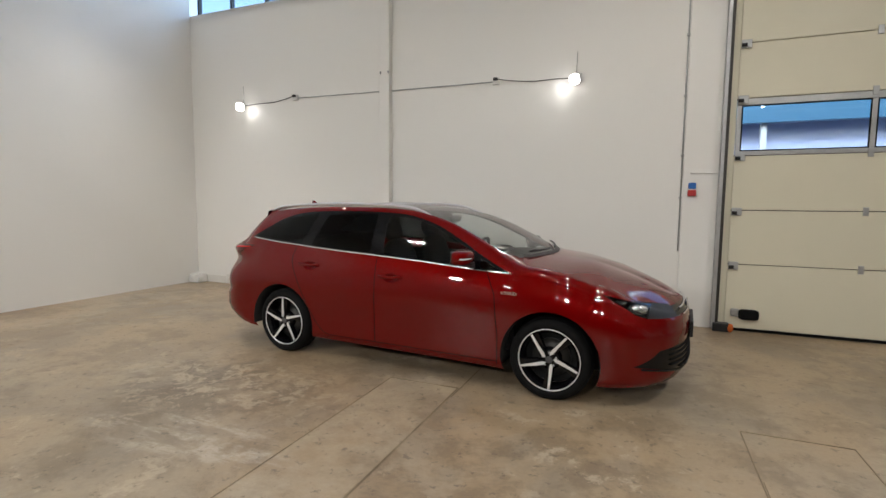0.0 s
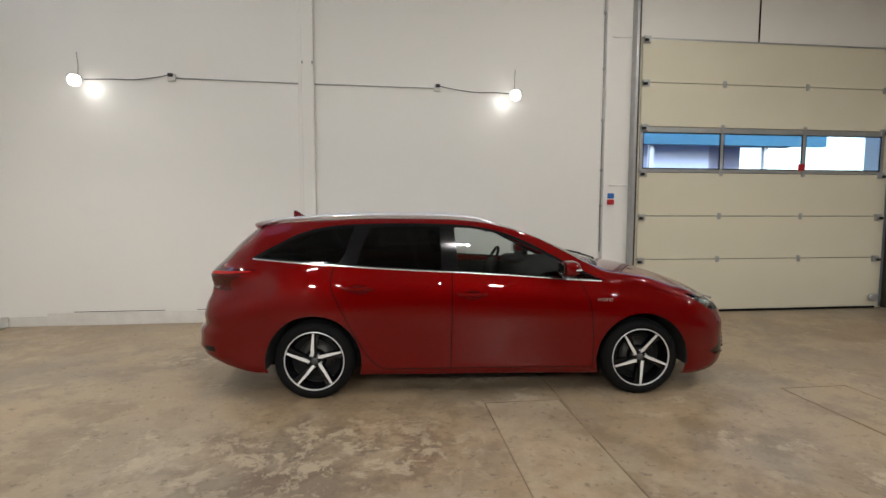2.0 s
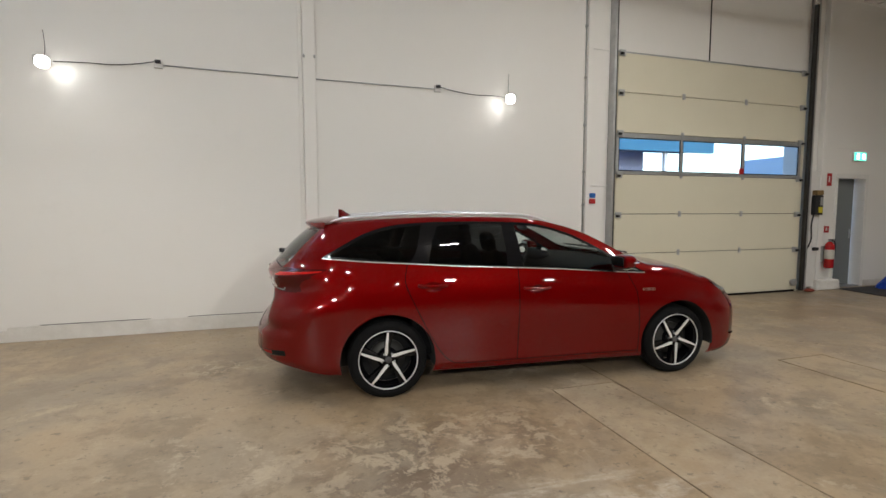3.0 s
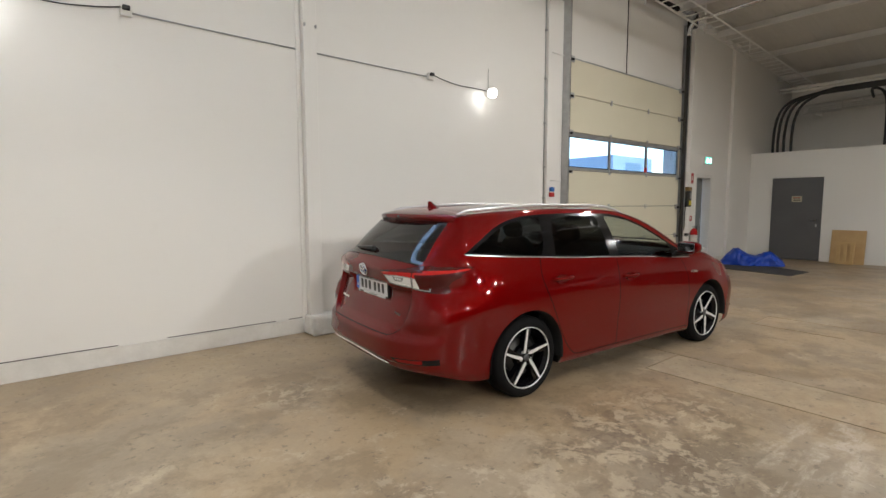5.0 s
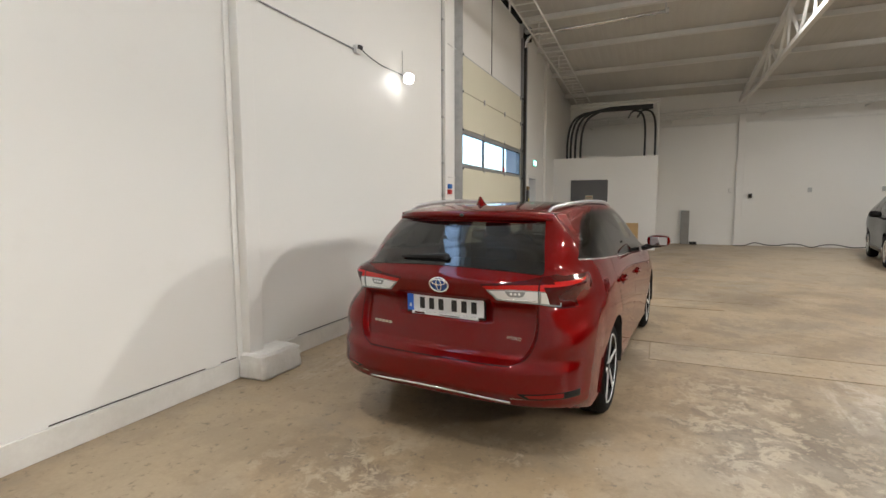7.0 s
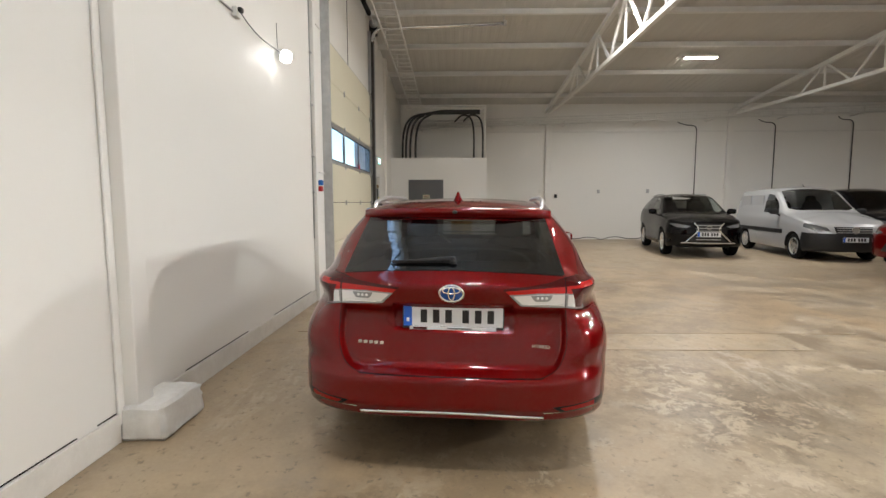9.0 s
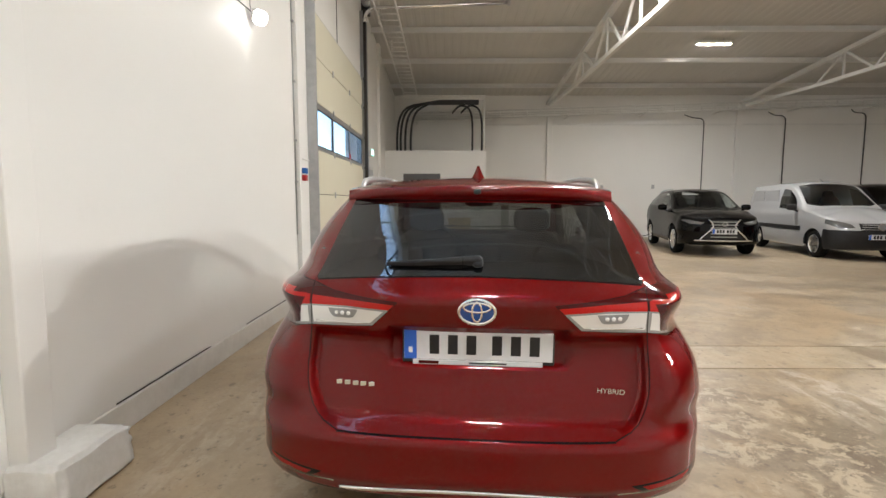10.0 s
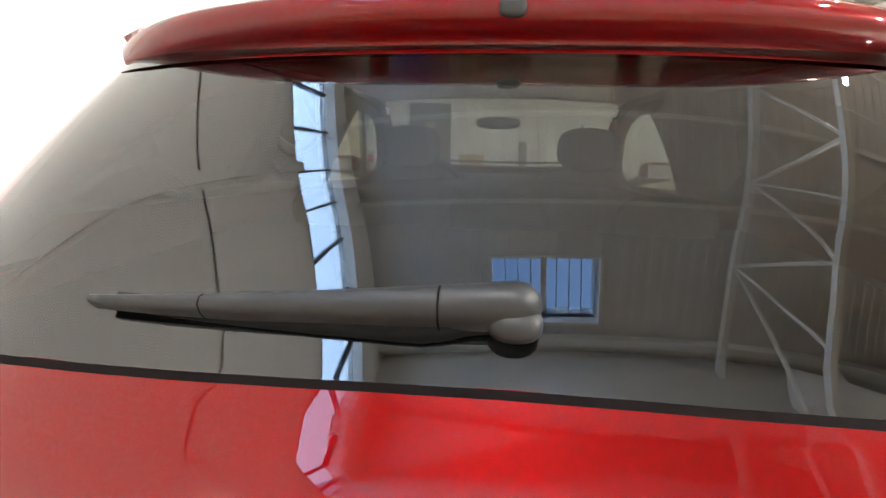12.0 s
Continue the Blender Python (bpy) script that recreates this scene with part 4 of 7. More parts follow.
# a lens is one piece: stray scraps go back to the lamp round it
for region in (TAILB, TAILC, TAILW, TAILO):
    for sgn in (-1, 1):
        left = {f for f in bm.faces if f[R] == region and f.calc_center_median().y * sgn > 0}
        islands = []
        while left:
            grow, isle = [left.pop()], []
            while grow:
                f = grow.pop()
                isle.append(f)
                for e in f.edges:
                    for g in e.link_faces:
                        if g in left:
                            left.remove(g)
                            grow.append(g)
            islands.append(isle)
        islands.sort(key=lambda isle: sum(f.calc_area() for f in isle))
        for isle in islands[:-1]:
            for f in isle:
                f[R] = TAIL
split(bm, R, {
    BODY: ("body_shell", RED, "", False), FDOOR: ("front_door", RED, "", True), RDOOR: ("rear_door", RED, "", True), GATE: ("tailgate", RED, "", False),
    BUMPER: ("rear_bumper", RED, "", False), BONNET: ("bonnet", RED, "", False), DLO: ("window_surround", GLOSS_BLACK, "", True),
    GLASS_Q: ("rear_side_window", PRIVACY, "dark tinted glass", True), GLASS_R: ("rear_door_window", PRIVACY, "dark tinted glass", True), GLASS_F: ("front_door_window", CLEAR_CAR, "clear glass", True),
    GLASS_P: ("quarter_pane", CLEAR_CAR, "", True), SCREEN: ("windscreen", CLEAR_CAR, "", False), BACK: ("rear_window", REAR_GLASS, "dark tinted sloping rear window", False),
    ROOFP: ("sunroof", GLOSS_BLACK, "dark glass roof panel", False), TRIM: ("window_trim", SILVER, "chrome strip", True), SEAM: ("shut_line", DARK_GAP, "", False), TAIL: ("tail_lamp", RED_LENS, "red lens", True), TAILO: ("indicator_lamp", CLEAR_LENS, "clear lens", True), TAILW: ("reversing_lamp", CLEAR_LENS, "clear lens", True),
    HEAD: ("headlamp", CLEAR_CAR, "", True), REFL: ("rear_reflector", REFLECTOR, "dark red reflector", True), SLOT: ("reflector_slot", GLOSS_BLACK, "gloss black reflector slot", True), GRILLE: ("grille", GLOSS_BLACK, "gloss black intake", False), TAILB: ("light_guide", RED_GLOW, "bright red lens", True), TAILC: ("light_guide", RED_GLOW, "bright red lens", True), TAILF: ("lamp_rim", RAIL_GREY, "grey lamp rim", True), HEADCAP: ("headlamp_cap", BLACK_PLASTIC, "black lamp end", True),
}, hero)
bm.free()
for cx, ph in ((0.0, 0.33), (2.60, 0.96)):
    for sgn in (-1, 1):
        wheel("wheel", hero, cx, sgn, 0.308, 0.311, 0.232, 5, True, ph, 0.205, 0.845)
        bm = bmesh.new()
        rows = []
        for a in np.linspace(math.radians(-8), math.radians(188), 33):
            rows.append([bm.verts.new((cx + r * math.cos(a), sgn * y, 0.305 + r * math.sin(a))) for r, y in ((0.370, 0.862), (0.364, 0.84), (0.364, 0.45), (0.02, 0.45))])
        for p, q in zip(rows, rows[1:]):
            for j in range(3):
                bm.faces.new((p[j], p[j + 1], q[j + 1], q[j]))
        part("wheel_well", bm, WELL, hero)


# ---- the red car's fittings, in its own metres
def rear_x(s, y, z):
    """Where the tail's skin lies at (y, z)."""
    w, ye = spline(s.width, s.x0r), spline(s.gutter_y, s.x0r)
    zw2, ze2 = s.rear_z[1], s.rear_z[2]
    if z < zw2:
        t = (z - s.rear_z[0]) / (zw2 - s.rear_z[0])
        y0 = w * spline(s.flank, t) * (1 - (1 - spline(s.pinch, s.x0r)) * max(t, 0) ** 5)
    else:
        t = min((z - zw2) / (ze2 - zw2), 1)
        y0 = w * s.flank[-1][1] * spline(s.pinch, s.x0r) * (1 - t) + ye * t + s.bulge * math.sin(math.pi * t)
    c = min(abs(y) / y0, 0.999)
    n = float(spline(s.n_rear, z))
    d = (1 - c**n) ** (1 / n)
    return float(s.x0r + (spline(s.rear, z) - s.x0r) * d)


def roof_at(s, x, y):
    ye, ze, zc = float(spline(s.gutter_y, x)), float(spline(s.gutter, x)), float(spline(s.centre, x))
    return ze + (zc - ze) * (1 - min(abs(y) / ye, 1) ** 2.2)


def flank_y(s, x, z):
    zb, zw = float(spline(s.bottom, x)), float(spline(s.belt, x))
    return float(spline(s.width, x) * spline(s.flank, (z - zb) / (zw - zb)))


def grid_mesh(rows, close=False):
    bm = bmesh.new()
    g = [[bm.verts.new(p) for p in r] for r in rows]
    for i in range(len(g) - 1):
        n = len(g[0])
        for j in range(n if close else n - 1):
            bm.faces.new((g[i][j], g[i + 1][j], g[i + 1][(j + 1) % n], g[i][(j + 1) % n]))
    for f in bm.faces:
        f.smooth = True
    bmesh.ops.recalc_face_normals(bm, faces=bm.faces[:])
    return bm


def blob(cx, cy, cz, rx, ry, rz, p=2.6, nu=28, nv=16):
    """A soft-cornered lump (superellipsoid)."""
    def sp(a):
        return math.copysign(abs(a) ** (2 / p), a)
    rows = []
    for i in range(nv + 1):
        t = -math.pi / 2 + math.pi * i / nv
        rows.append([(cx + rx * sp(math.cos(t)) * sp(math.cos(2 * math.pi * k / nu)), cy + ry * sp(math.cos(t)) * sp(math.sin(2 * math.pi * k / nu)), cz + rz * sp(math.sin(t))) for k in range(nu)])
    bm = grid_mesh(rows, True)
    bmesh.ops.remove_doubles(bm, verts=bm.verts[:], dist=1e-5)
    return bm


def letters(text, size, depth=0.002):
    """A word in the built-in font, as a mesh that stands in x and z and faces -y."""
    c = bpy.data.curves.new("letters", "FONT")
    c.body, c.size, c.extrude, c.align_x, c.align_y = text, size, depth, "CENTER", "CENTER"
    o = bpy.data.objects.new("letters", c)
    me = bpy.data.meshes.new_from_object(o)
    bpy.data.objects.remove(o)
    bpy.data.curves.remove(c)
    me.transform(pose(0, 0, 0, 90))
    return me


A = AURORA
# roof spoiler
rows = []
for y in np.linspace(-0.545, 0.545, 61):
    s_ = abs(y) / 0.545
    xt, zt = -0.620 + 0.15 * s_**3, 1.376 - 0.012 * s_**2 - 0.016 * s_**8
    yr = y * 0.97
    x0, z0 = -0.36, roof_at(A, -0.36, yr * 0.985) + 0.002
    xm, zm = -0.46, (z0 + zt) / 2 + 0.008 * (1 - s_**4)
    rows.append([(x0, y, z0), ((x0 + xm) / 2, y, (z0 * 0.55 + zm * 0.45) + 0.006), (xm, y, zm + 0.002), ((xm + xt) / 2, y, (zm + zt) / 2 + 0.004), (xt + 0.012, y, zt + 0.001), (xt, y, zt - 0.006), (xt - 0.001, y, zt - 0.020), (xt + 0.006, y, zt - 0.036), (xt + 0.016, y, zt - 0.041)])
part("spoiler", grid_mesh(rows), RED, hero, "red roof spoiler over the rear window")
rows = []
for y in np.linspace(-0.54, 0.54, 41):
    s_ = abs(y) / 0.545
    xt, zt = -0.620 + 0.15 * s_**3, 1.376 - 0.012 * s_**2 - 0.016 * s_**8
    rows.append([(xt + 0.014, y, zt - 0.0405), (xt + 0.035, y, zt - 0.050), (rear_x(A, y * 0.985, 1.315 - 0.012 * s_**2) - 0.003, y, 1.315 - 0.012 * s_**2)])
part("spoiler_underside", grid_mesh(rows), RED, hero)
part("washer_nozzle", blob(-0.622, 0.0, 1.356, 0.006, 0.014, 0.010), BLACK_PLASTIC, hero)
part("brake_light", box(-0.585, -0.012, 1.322, -0.555, 0.012, 1.334, 0.003), BLACK_PLASTIC, hero)
# roof rails
for sgn in (-1, 1):
    pts, rad = [], []
    for x in np.linspace(-0.46, 1.50, 50):
        ends = min(1, (x + 0.46) / 0.16) * min(1, (1.50 - x) / 0.30)
        y = float(spline(A.gutter_y, x)) - 0.030
        pts.append((x, sgn * y, roof_at(A, x, y) - 0.008 + 0.036 * math.sin(ends * math.pi / 2)))
        rad.append(0.007 + 0.008 * ends)
    part("roof_rail", tube(pts, rad, 10), RAIL_SILVER, hero, "satin silver roof rail")
# shark fin aerial
rows = []
for t in np.linspace(0, 1, 9):
    l0, l1 = -0.345 + 0.005 * t, -0.195 - 0.115 * t**0.8
    hw = 0.030 * (1 - t) ** 1.2 + 0.005
    z = 1.408 + 0.066 * t
    m = (l0 + l1) / 2
    rows.append([(l0, 0, z), (l0 + 0.02 * (1 - t), hw, z), (m, hw, z), (l1, 0, z), (m, -hw, z), (l0 + 0.02 * (1 - t), -hw, z)])
bm = grid_mesh(rows, True)
bm.faces.new([v for v in bm.verts[-6:]])
part("aerial", bm, RED, hero, "red shark-fin aerial")
# rear wiper
wip = new("rear_wiper")
wip.parent = hero


def wiper_row(y, hh, thick, zc, off):
    x = rear_x(A, y, zc) - off
    n = Vector((-0.72, 0, 0.69))
    u = Vector((0.69, 0, 0.72))
    c = Vector((x, y, zc))
    return [tuple(c + u * hh * a + n * thick * b) for a, b in ((-1, 0), (-0.95, 0.55), (-0.5, 0.95), (0.2, 1.0), (0.75, 0.8), (1, 0.35), (1, 0))]


rows = []
for t in np.linspace(0, 1, 40) ** 1.7:
    y = -0.024 + 0.338 * t
    k = min(1, math.sqrt(max(0.0, 1 - (1 - t / 0.06) ** 2))) if t < 0.06 else 1
    hh = (0.0165 - 0.0125 * t) * (0.06 + 0.94 * k)
    rows.append(wiper_row(y, hh, (0.030 - 0.016 * t) * (0.15 + 0.85 * k), 1.1115 - 0.016 * t, 0.012))
bm = grid_mesh(rows)
for r in (bm.verts[:7], bm.verts[-7:]):
    bm.faces.new(r)
part("wiper_arm", bm, BLACK_PLASTIC, wip, "satin black wiper arm")
rows = [wiper_row(y, (0.0145 - 0.026 * y) * (0.2 + 0.8 * ease((y - 0.01) / 0.05)), 0.014 - 0.012 * y, 1.0965 - 0.004 * y, 0.002) for y in np.linspace(0.01, 0.30, 20)]
bm = grid_mesh(rows)
for r in (bm.verts[:7], bm.verts[-7:]):
    bm.faces.new(r)
part("wiper_blade", bm, BLACK_RUBBER, wip)
part("pivot_cap", blob(rear_x(A, -0.004, 1.106) - 0.018, -0.006, 1.1055, 0.016, 0.019, 0.0125, 2.4, 20, 12), BLACK_PLASTIC, wip)
for y in (0.045, 0.215):
    rows = [wiper_row(y + d, 0.0169 - 0.0125 * (y + 0.034) / 0.35, 0.0304 - 0.016 * (y + 0.034) / 0.35, 1.1115 - 0.016 * (y + 0.024) / 0.338, 0.0142) for d in (-0.0008, 0.0008)]
    part("wiper_joint", grid_mesh(rows), DARK_GAP, wip)


def on_tail(outline, lift=0.004, y0=-0.006, z0=0.0):
    """A thin shape laid on the tailgate's skin."""
    return [(rear_x(A, y + y0, z + z0) - lift, y + y0, z + z0) for y, z in outline]


def oval(a, b, n=40):
    return [(a * math.cos(2 * math.pi * k / n), b * math.sin(2 * math.pi * k / n)) for k in range(n)]


# emblem: plain ovals in its colours
emb = new("emblem")
emb.parent = hero
part("emblem_ring", tube(on_tail(oval(0.060, 0.042), 0.008, -0.006, 0.957), 0.006, 8, None, True), CHROME, emb, "chrome oval ring")
BLUE = shader("emblem blue", (0.01, 0.07, 0.33), 0.2, 0.3, 1.0)
rows = [on_tail(oval(0.058 * k, 0.038 * k), 0.004 + 0.006 * (1 - k * k), -0.006, 0.957) for k in (1, 0.7, 0.4, 0.02)]
part("emblem_field", grid_mesh(rows, True), BLUE, emb, "blue oval field")
part("emblem_ring", tube(on_tail(oval(0.016, 0.034, 24), 0.011, -0.006, 0.957), 0.004, 6, None, True), CHROME, emb)
part("emblem_ring", tube(on_tail(oval(0.044, 0.016, 28), 0.011, -0.006, 0.973), 0.004, 6, None, True), CHROME, emb)

# number plate: its characters are plain bars
PLATE_WHITE = worn("plate white", (0.75, 0.76, 0.78), (0.6, 0.6, 0.62), 0.35, 6, 90, 0.2)
PLATE_BLUE = shader("plate blue", (0.02, 0.13, 0.62), 0.35)
INK = shader("plate ink", (0.01, 0.01, 0.012), 0.4)
pl = new("number_plate")
pl.parent = hero
pl.matrix_basis = pose(-0.872, -0.010, 0.824, 3, 0, -90)
part("plate_holder", box(-0.262, 0.002, -0.066, 0.262, 0.022, 0.060, 0.003), BLACK_PLASTIC, pl)
part("plate_sheet", box(-0.256, -0.003, -0.052, 0.256, 0.003, 0.058, 0.002), PLATE_WHITE, pl, "white number plate")
part("plate_band", box(-0.255, -0.0045, -0.051, -0.212, -0.002, 0.057), PLATE_BLUE, pl, "blue band")
part("plate_mark", box(-0.240, -0.0055, -0.028, -0.226, -0.004, -0.008), PLATE_WHITE, pl)
for x in (-0.150, -0.086, -0.022, 0.066, 0.130, 0.194):
    part("plate_bar", box(x - 0.017, -0.005, -0.032, x + 0.017, -0.002, 0.037, 0.0008), INK, pl, "plain dark bar")
part("dealer_strip", box(-0.225, -0.005, -0.070, 0.222, 0.0, -0.053, 0.001), PLATE_WHITE, pl)
part("dealer_mark", box(-0.205, -0.0065, -0.067, -0.135, -0.004, -0.056), RED_LENS, pl)
part("dealer_line", box(-0.03, -0.0065, -0.064, 0.10, -0.004, -0.059), INK, pl)
# badges
for y in (0.474, 0.444, 0.414, 0.386, 0.356):
    b = part("badge_bar", box(-0.010, -0.002, -0.0085, 0.010, 0.002, 0.0085, 0.001), CHROME, hero, "plain chrome badge bar")
    b.matrix_basis = pose(rear_x(A, y, 0.686) + 0.036, y, 0.686, 4, 0, -78)
b = part("badge", letters("HYBRID", 0.026), CHROME, hero, "chrome badge")
b.matrix_basis = pose(rear_x(A, -0.458, 0.687) + 0.029, -0.458, 0.687, 4, 0, -97)
for sgn in (-1, 1):
    b = part("badge", letters("HYBRID", 0.036), CHROME, hero, "chrome badge")
    b.matrix_basis = pose(2.288, sgn * (flank_y(A, 2.288, 0.782) + 0.002), 0.782, 0, 0, 0 if sgn < 0 else 180)
# chrome strip and dark reflector frames of the bumper
part("bumper_strip", tube([(rear_x(A, y, 0.366) - 0.001, y, 0.366 - 0.013 * (abs(y) / 0.45) ** 2) for y in np.linspace(-0.47, 0.45, 30)], 0.0085, 8), CHROME, hero, "chrome strip along the rear bumper")
for sgn in (-1, 1):
    for z0, z1 in ((0.378, 0.388),):
        part("reflector_trim", tube([(rear_x(A, y, z0) - 0.001, sgn * y, z0 + (z1 - z0) * (y - 0.47) / 0.28) for y in np.linspace(0.47, 0.75, 14)], 0.004, 6), CHROME, hero, "thin chrome edge")
part("diffuser", grid_mesh([[(rear_x(A, y, 0.37) + d, y, z) for d, z in ((0.03, 0.352), (0.06, 0.335), (0.12, 0.31), (0.3, 0.28))] for y in np.linspace(-0.5, 0.5, 21)]), BLACK_PLASTIC, hero)
# lamps' innards
for sgn in (-1, 1):
    rows = [[(rear_x(A, a + (b - a) * t, z) - 0.0025, sgn * (a + (b - a) * t), z) for t in (0, 0.33, 0.67, 1)] for z, a, b in ((0.949, 0.402, 0.512), (0.936, 0.408, 0.508), (0.922, 0.418, 0.498), (0.917, 0.430, 0.488))]
    part("reversing_module", grid_mesh(rows), RAIL_GREY, hero, "grey lamp module")
    for q in (0.436, 0.458, 0.480):
        part("reversing_bulb", blob(rear_x(A, q, 0.934) - 0.003, sgn * q, 0.934, 0.004, 0.007, 0.007), CLEAR_LENS, hero)
    part("lamp_strip", tube([(rear_x(A, q, 0.898) - 0.001, sgn * q, 0.898 + 0.012 * (0.57 - q)) for q in np.linspace(0.385, 0.565, 8)], 0.0025, 6), CHROME, hero)
    part("lamp_bowl", blob(3.185, sgn * 0.660, 0.712, 0.065, 0.045, 0.036), LAMP_BOWL, hero)
    part("lamp_bowl", blob(3.075, sgn * 0.705, 0.765, 0.040, 0.030, 0.014), LAMP_BOWL, hero)
    part("lamp_housing", box(2.95, sgn * 0.30, 0.60, 3.25, sgn * 0.66, 0.69, 0.01), BLACK_PLASTIC, hero)


def front_x(s, y, z):
    """Where the nose's skin lies at (y, z)."""
    n = float(spline(s.n_front, z))
    c = min(abs(y) / float(spline(s.width, s.x0f) * 0.99), 0.999)
    return float(s.x0f + (spline(s.front, z) - s.x0f) * (1 - c**n) ** (1 / n))


for z in (0.30, 0.335, 0.37, 0.405, 0.438):
    w = 0.62 if z > 0.31 else 0.5
    part("intake_slat", tube([(front_x(A, y, z) + 0.004, y, z) for y in np.linspace(-w, w, 31)], 0.006, 6), BLACK_RUBBER, hero)
part("intake_trim", tube([(front_x(A, y, 0.272) + 0.002, y, 0.272 + 0.05 * max(0, (abs(y) - 0.5) / 0.3)) for y in np.linspace(-0.79, 0.79, 41)], 0.007, 6), GLOSS_BLACK, hero)
for z, r in ((0.700, 0.008), (0.655, 0.006)):
    part("grille_trim", tube([(front_x(A, y, z) + 0.004, y, z) for y in np.linspace(-0.36, 0.36, 25)], r, 6), CHROME, hero, "chrome grille edge")
part("front_emblem", blob(front_x(A, 0, 0.68) + 0.012, 0, 0.682, 0.008, 0.060, 0.040), CHROME, hero)
part("front_plate", box(front_x(A, 0, 0.5) + 0.002, -0.26, 0.46, front_x(A, 0, 0.5) + 0.024, 0.26, 0.575, 0.003), BLACK_PLASTIC, hero, "front plate holder")
# door handles
for sgn in (-1, 1):
    for cx, cz in cups:
        y = flank_y(A, cx, cz)
        pts = [(cx + dx, sgn * (y + dy), cz + 0.008 + 0.006 * abs(dx) / 0.11) for dx, dy in ((-0.115, -0.002), (-0.10, 0.012), (-0.05, 0.020), (0, 0.022), (0.05, 0.020), (0.09, 0.012), (0.108, -0.002))]
        part("door_handle", moved(tube(curve_through(pts, 3), 0.0135, 10), Matrix()), RED, hero)
        part("lock_cap", blob(cx + 0.10, sgn * (y + 0.004), cz + 0.012, 0.018, 0.010, 0.013), RED, hero)
# door mirrors
MIRROR = shader("mirror glass", (0.42, 0.43, 0.45), 0.02, 1.0)
for sgn in (-1, 1):
    dm = new("door_mirror")
    dm.parent = hero
    bm = blob(1.955, sgn * 0.975, 1.050, 0.076, 0.108, 0.056, 3.0)
    for v in bm.verts:
        if v.co.x < 1.915:
            v.co.x = 1.915 + (v.co.x - 1.915) * 0.2
        v.co.x += 0.10 * (abs(v.co.y) - 0.985) * -0.4
    part("mirror_housing", bm, RED, dm)
    part("mirror_glass", box(1.890, sgn * 0.905, 1.012, 1.896, sgn * 1.050, 1.088, 0.006), MIRROR, dm)
    part("mirror_base", blob(1.962, sgn * 0.925, 0.998, 0.060, 0.085, 0.020), BLACK_PLASTIC, dm)
    part("mirror_foot", tube([(1.975, sgn * 0.82, 0.965), (1.965, sgn * 0.88, 0.985), (1.96, sgn * 0.94, 1.005)], 0.026, 8), BLACK_PLASTIC, dm)
    part("indicator", blob(2.000, sgn * 1.01, 1.045, 0.034, 0.088, 0.008), CLEAR_LENS, dm)
# front wipers and cowl
part("cowl", grid_mesh([[(2.40 - 0.13 * (abs(y) / 0.6) ** 2 + d, y, roof_at(A, 2.40 - 0.13 * (abs(y) / 0.6) ** 2 + d, y) + 0.004) for d in (-0.01, 0.015, 0.035)] for y in np.linspace(-0.62, 0.62, 25)]), BLACK_PLASTIC, hero)
for y0, y1 in ((-0.45, 0.08), (0.10, 0.62)):
    pts = [(2.40 - 0.13 * (abs(y) / 0.6) ** 2 - 0.03 * t, y, roof_at(A, 2.38 - 0.13 * (abs(y) / 0.6) ** 2, y) + 0.028) for t, y in ((t, y0 + (y1 - y0) * t) for t in np.linspace(0, 1, 9))]
    part("front_wiper", tube(pts, 0.009, 6), BLACK_PLASTIC, hero)
# underbody, cabin and seats
part("underbody", box(-0.50, -0.50, 0.170, 3.1, 0.50, 0.32, 0.02), WELL, hero)
part("sill_floor", box(0.40, -0.78, 0.175, 2.20, 0.78, 0.31, 0.01), WELL, hero)
part("cargo_cover", box(-0.80, -0.66, 0.98, 0.20, 0.66, 1.0, 0.005), CABIN, hero)
part("cabin_floor", box(-0.2, -0.74, 0.31, 2.35, 0.74, 0.36), CABIN, hero)
for sgn in (-1, 1):
    part("door_lining", box(0.2, sgn * 0.70, 0.36, 2.3, sgn * 0.745, 0.93, 0.01), CABIN, hero)
part("dashboard", grid_mesh([[(x, y, z) for x, z in ((2.42, 0.98), (2.15, 1.0), (1.85, 0.985), (1.72, 0.93), (1.70, 0.80), (1.80, 0.62), (2.1, 0.5))] for y in np.linspace(-0.70, 0.70, 9)]), CABIN, hero)
part("instrument_hood", blob(1.78, 0.37, 0.985, 0.12, 0.19, 0.05), CABIN, hero)
part("centre_console", box(0.9, -0.13, 0.36, 1.85, 0.13, 0.62, 0.03), CABIN, hero)
sw = part("steering_wheel", tube([(0.185 * math.cos(a), 0.185 * math.sin(a), 0) for a in np.linspace(0, 2 * math.pi, 29)[:-1]], 0.016, 8, None, True), CABIN, hero)
sw.matrix_basis = pose(1.55, 0.37, 0.93, 0, -66, 0)
hubm = part("steering_hub", blob(0, 0, 0, 0.075, 0.18, 0.018), CABIN, hero)
hubm.matrix_basis = sw.matrix_basis
part("rear_view_mirror", blob(1.45, 0.0, 1.305, 0.02, 0.115, 0.032), BLACK_PLASTIC, hero)


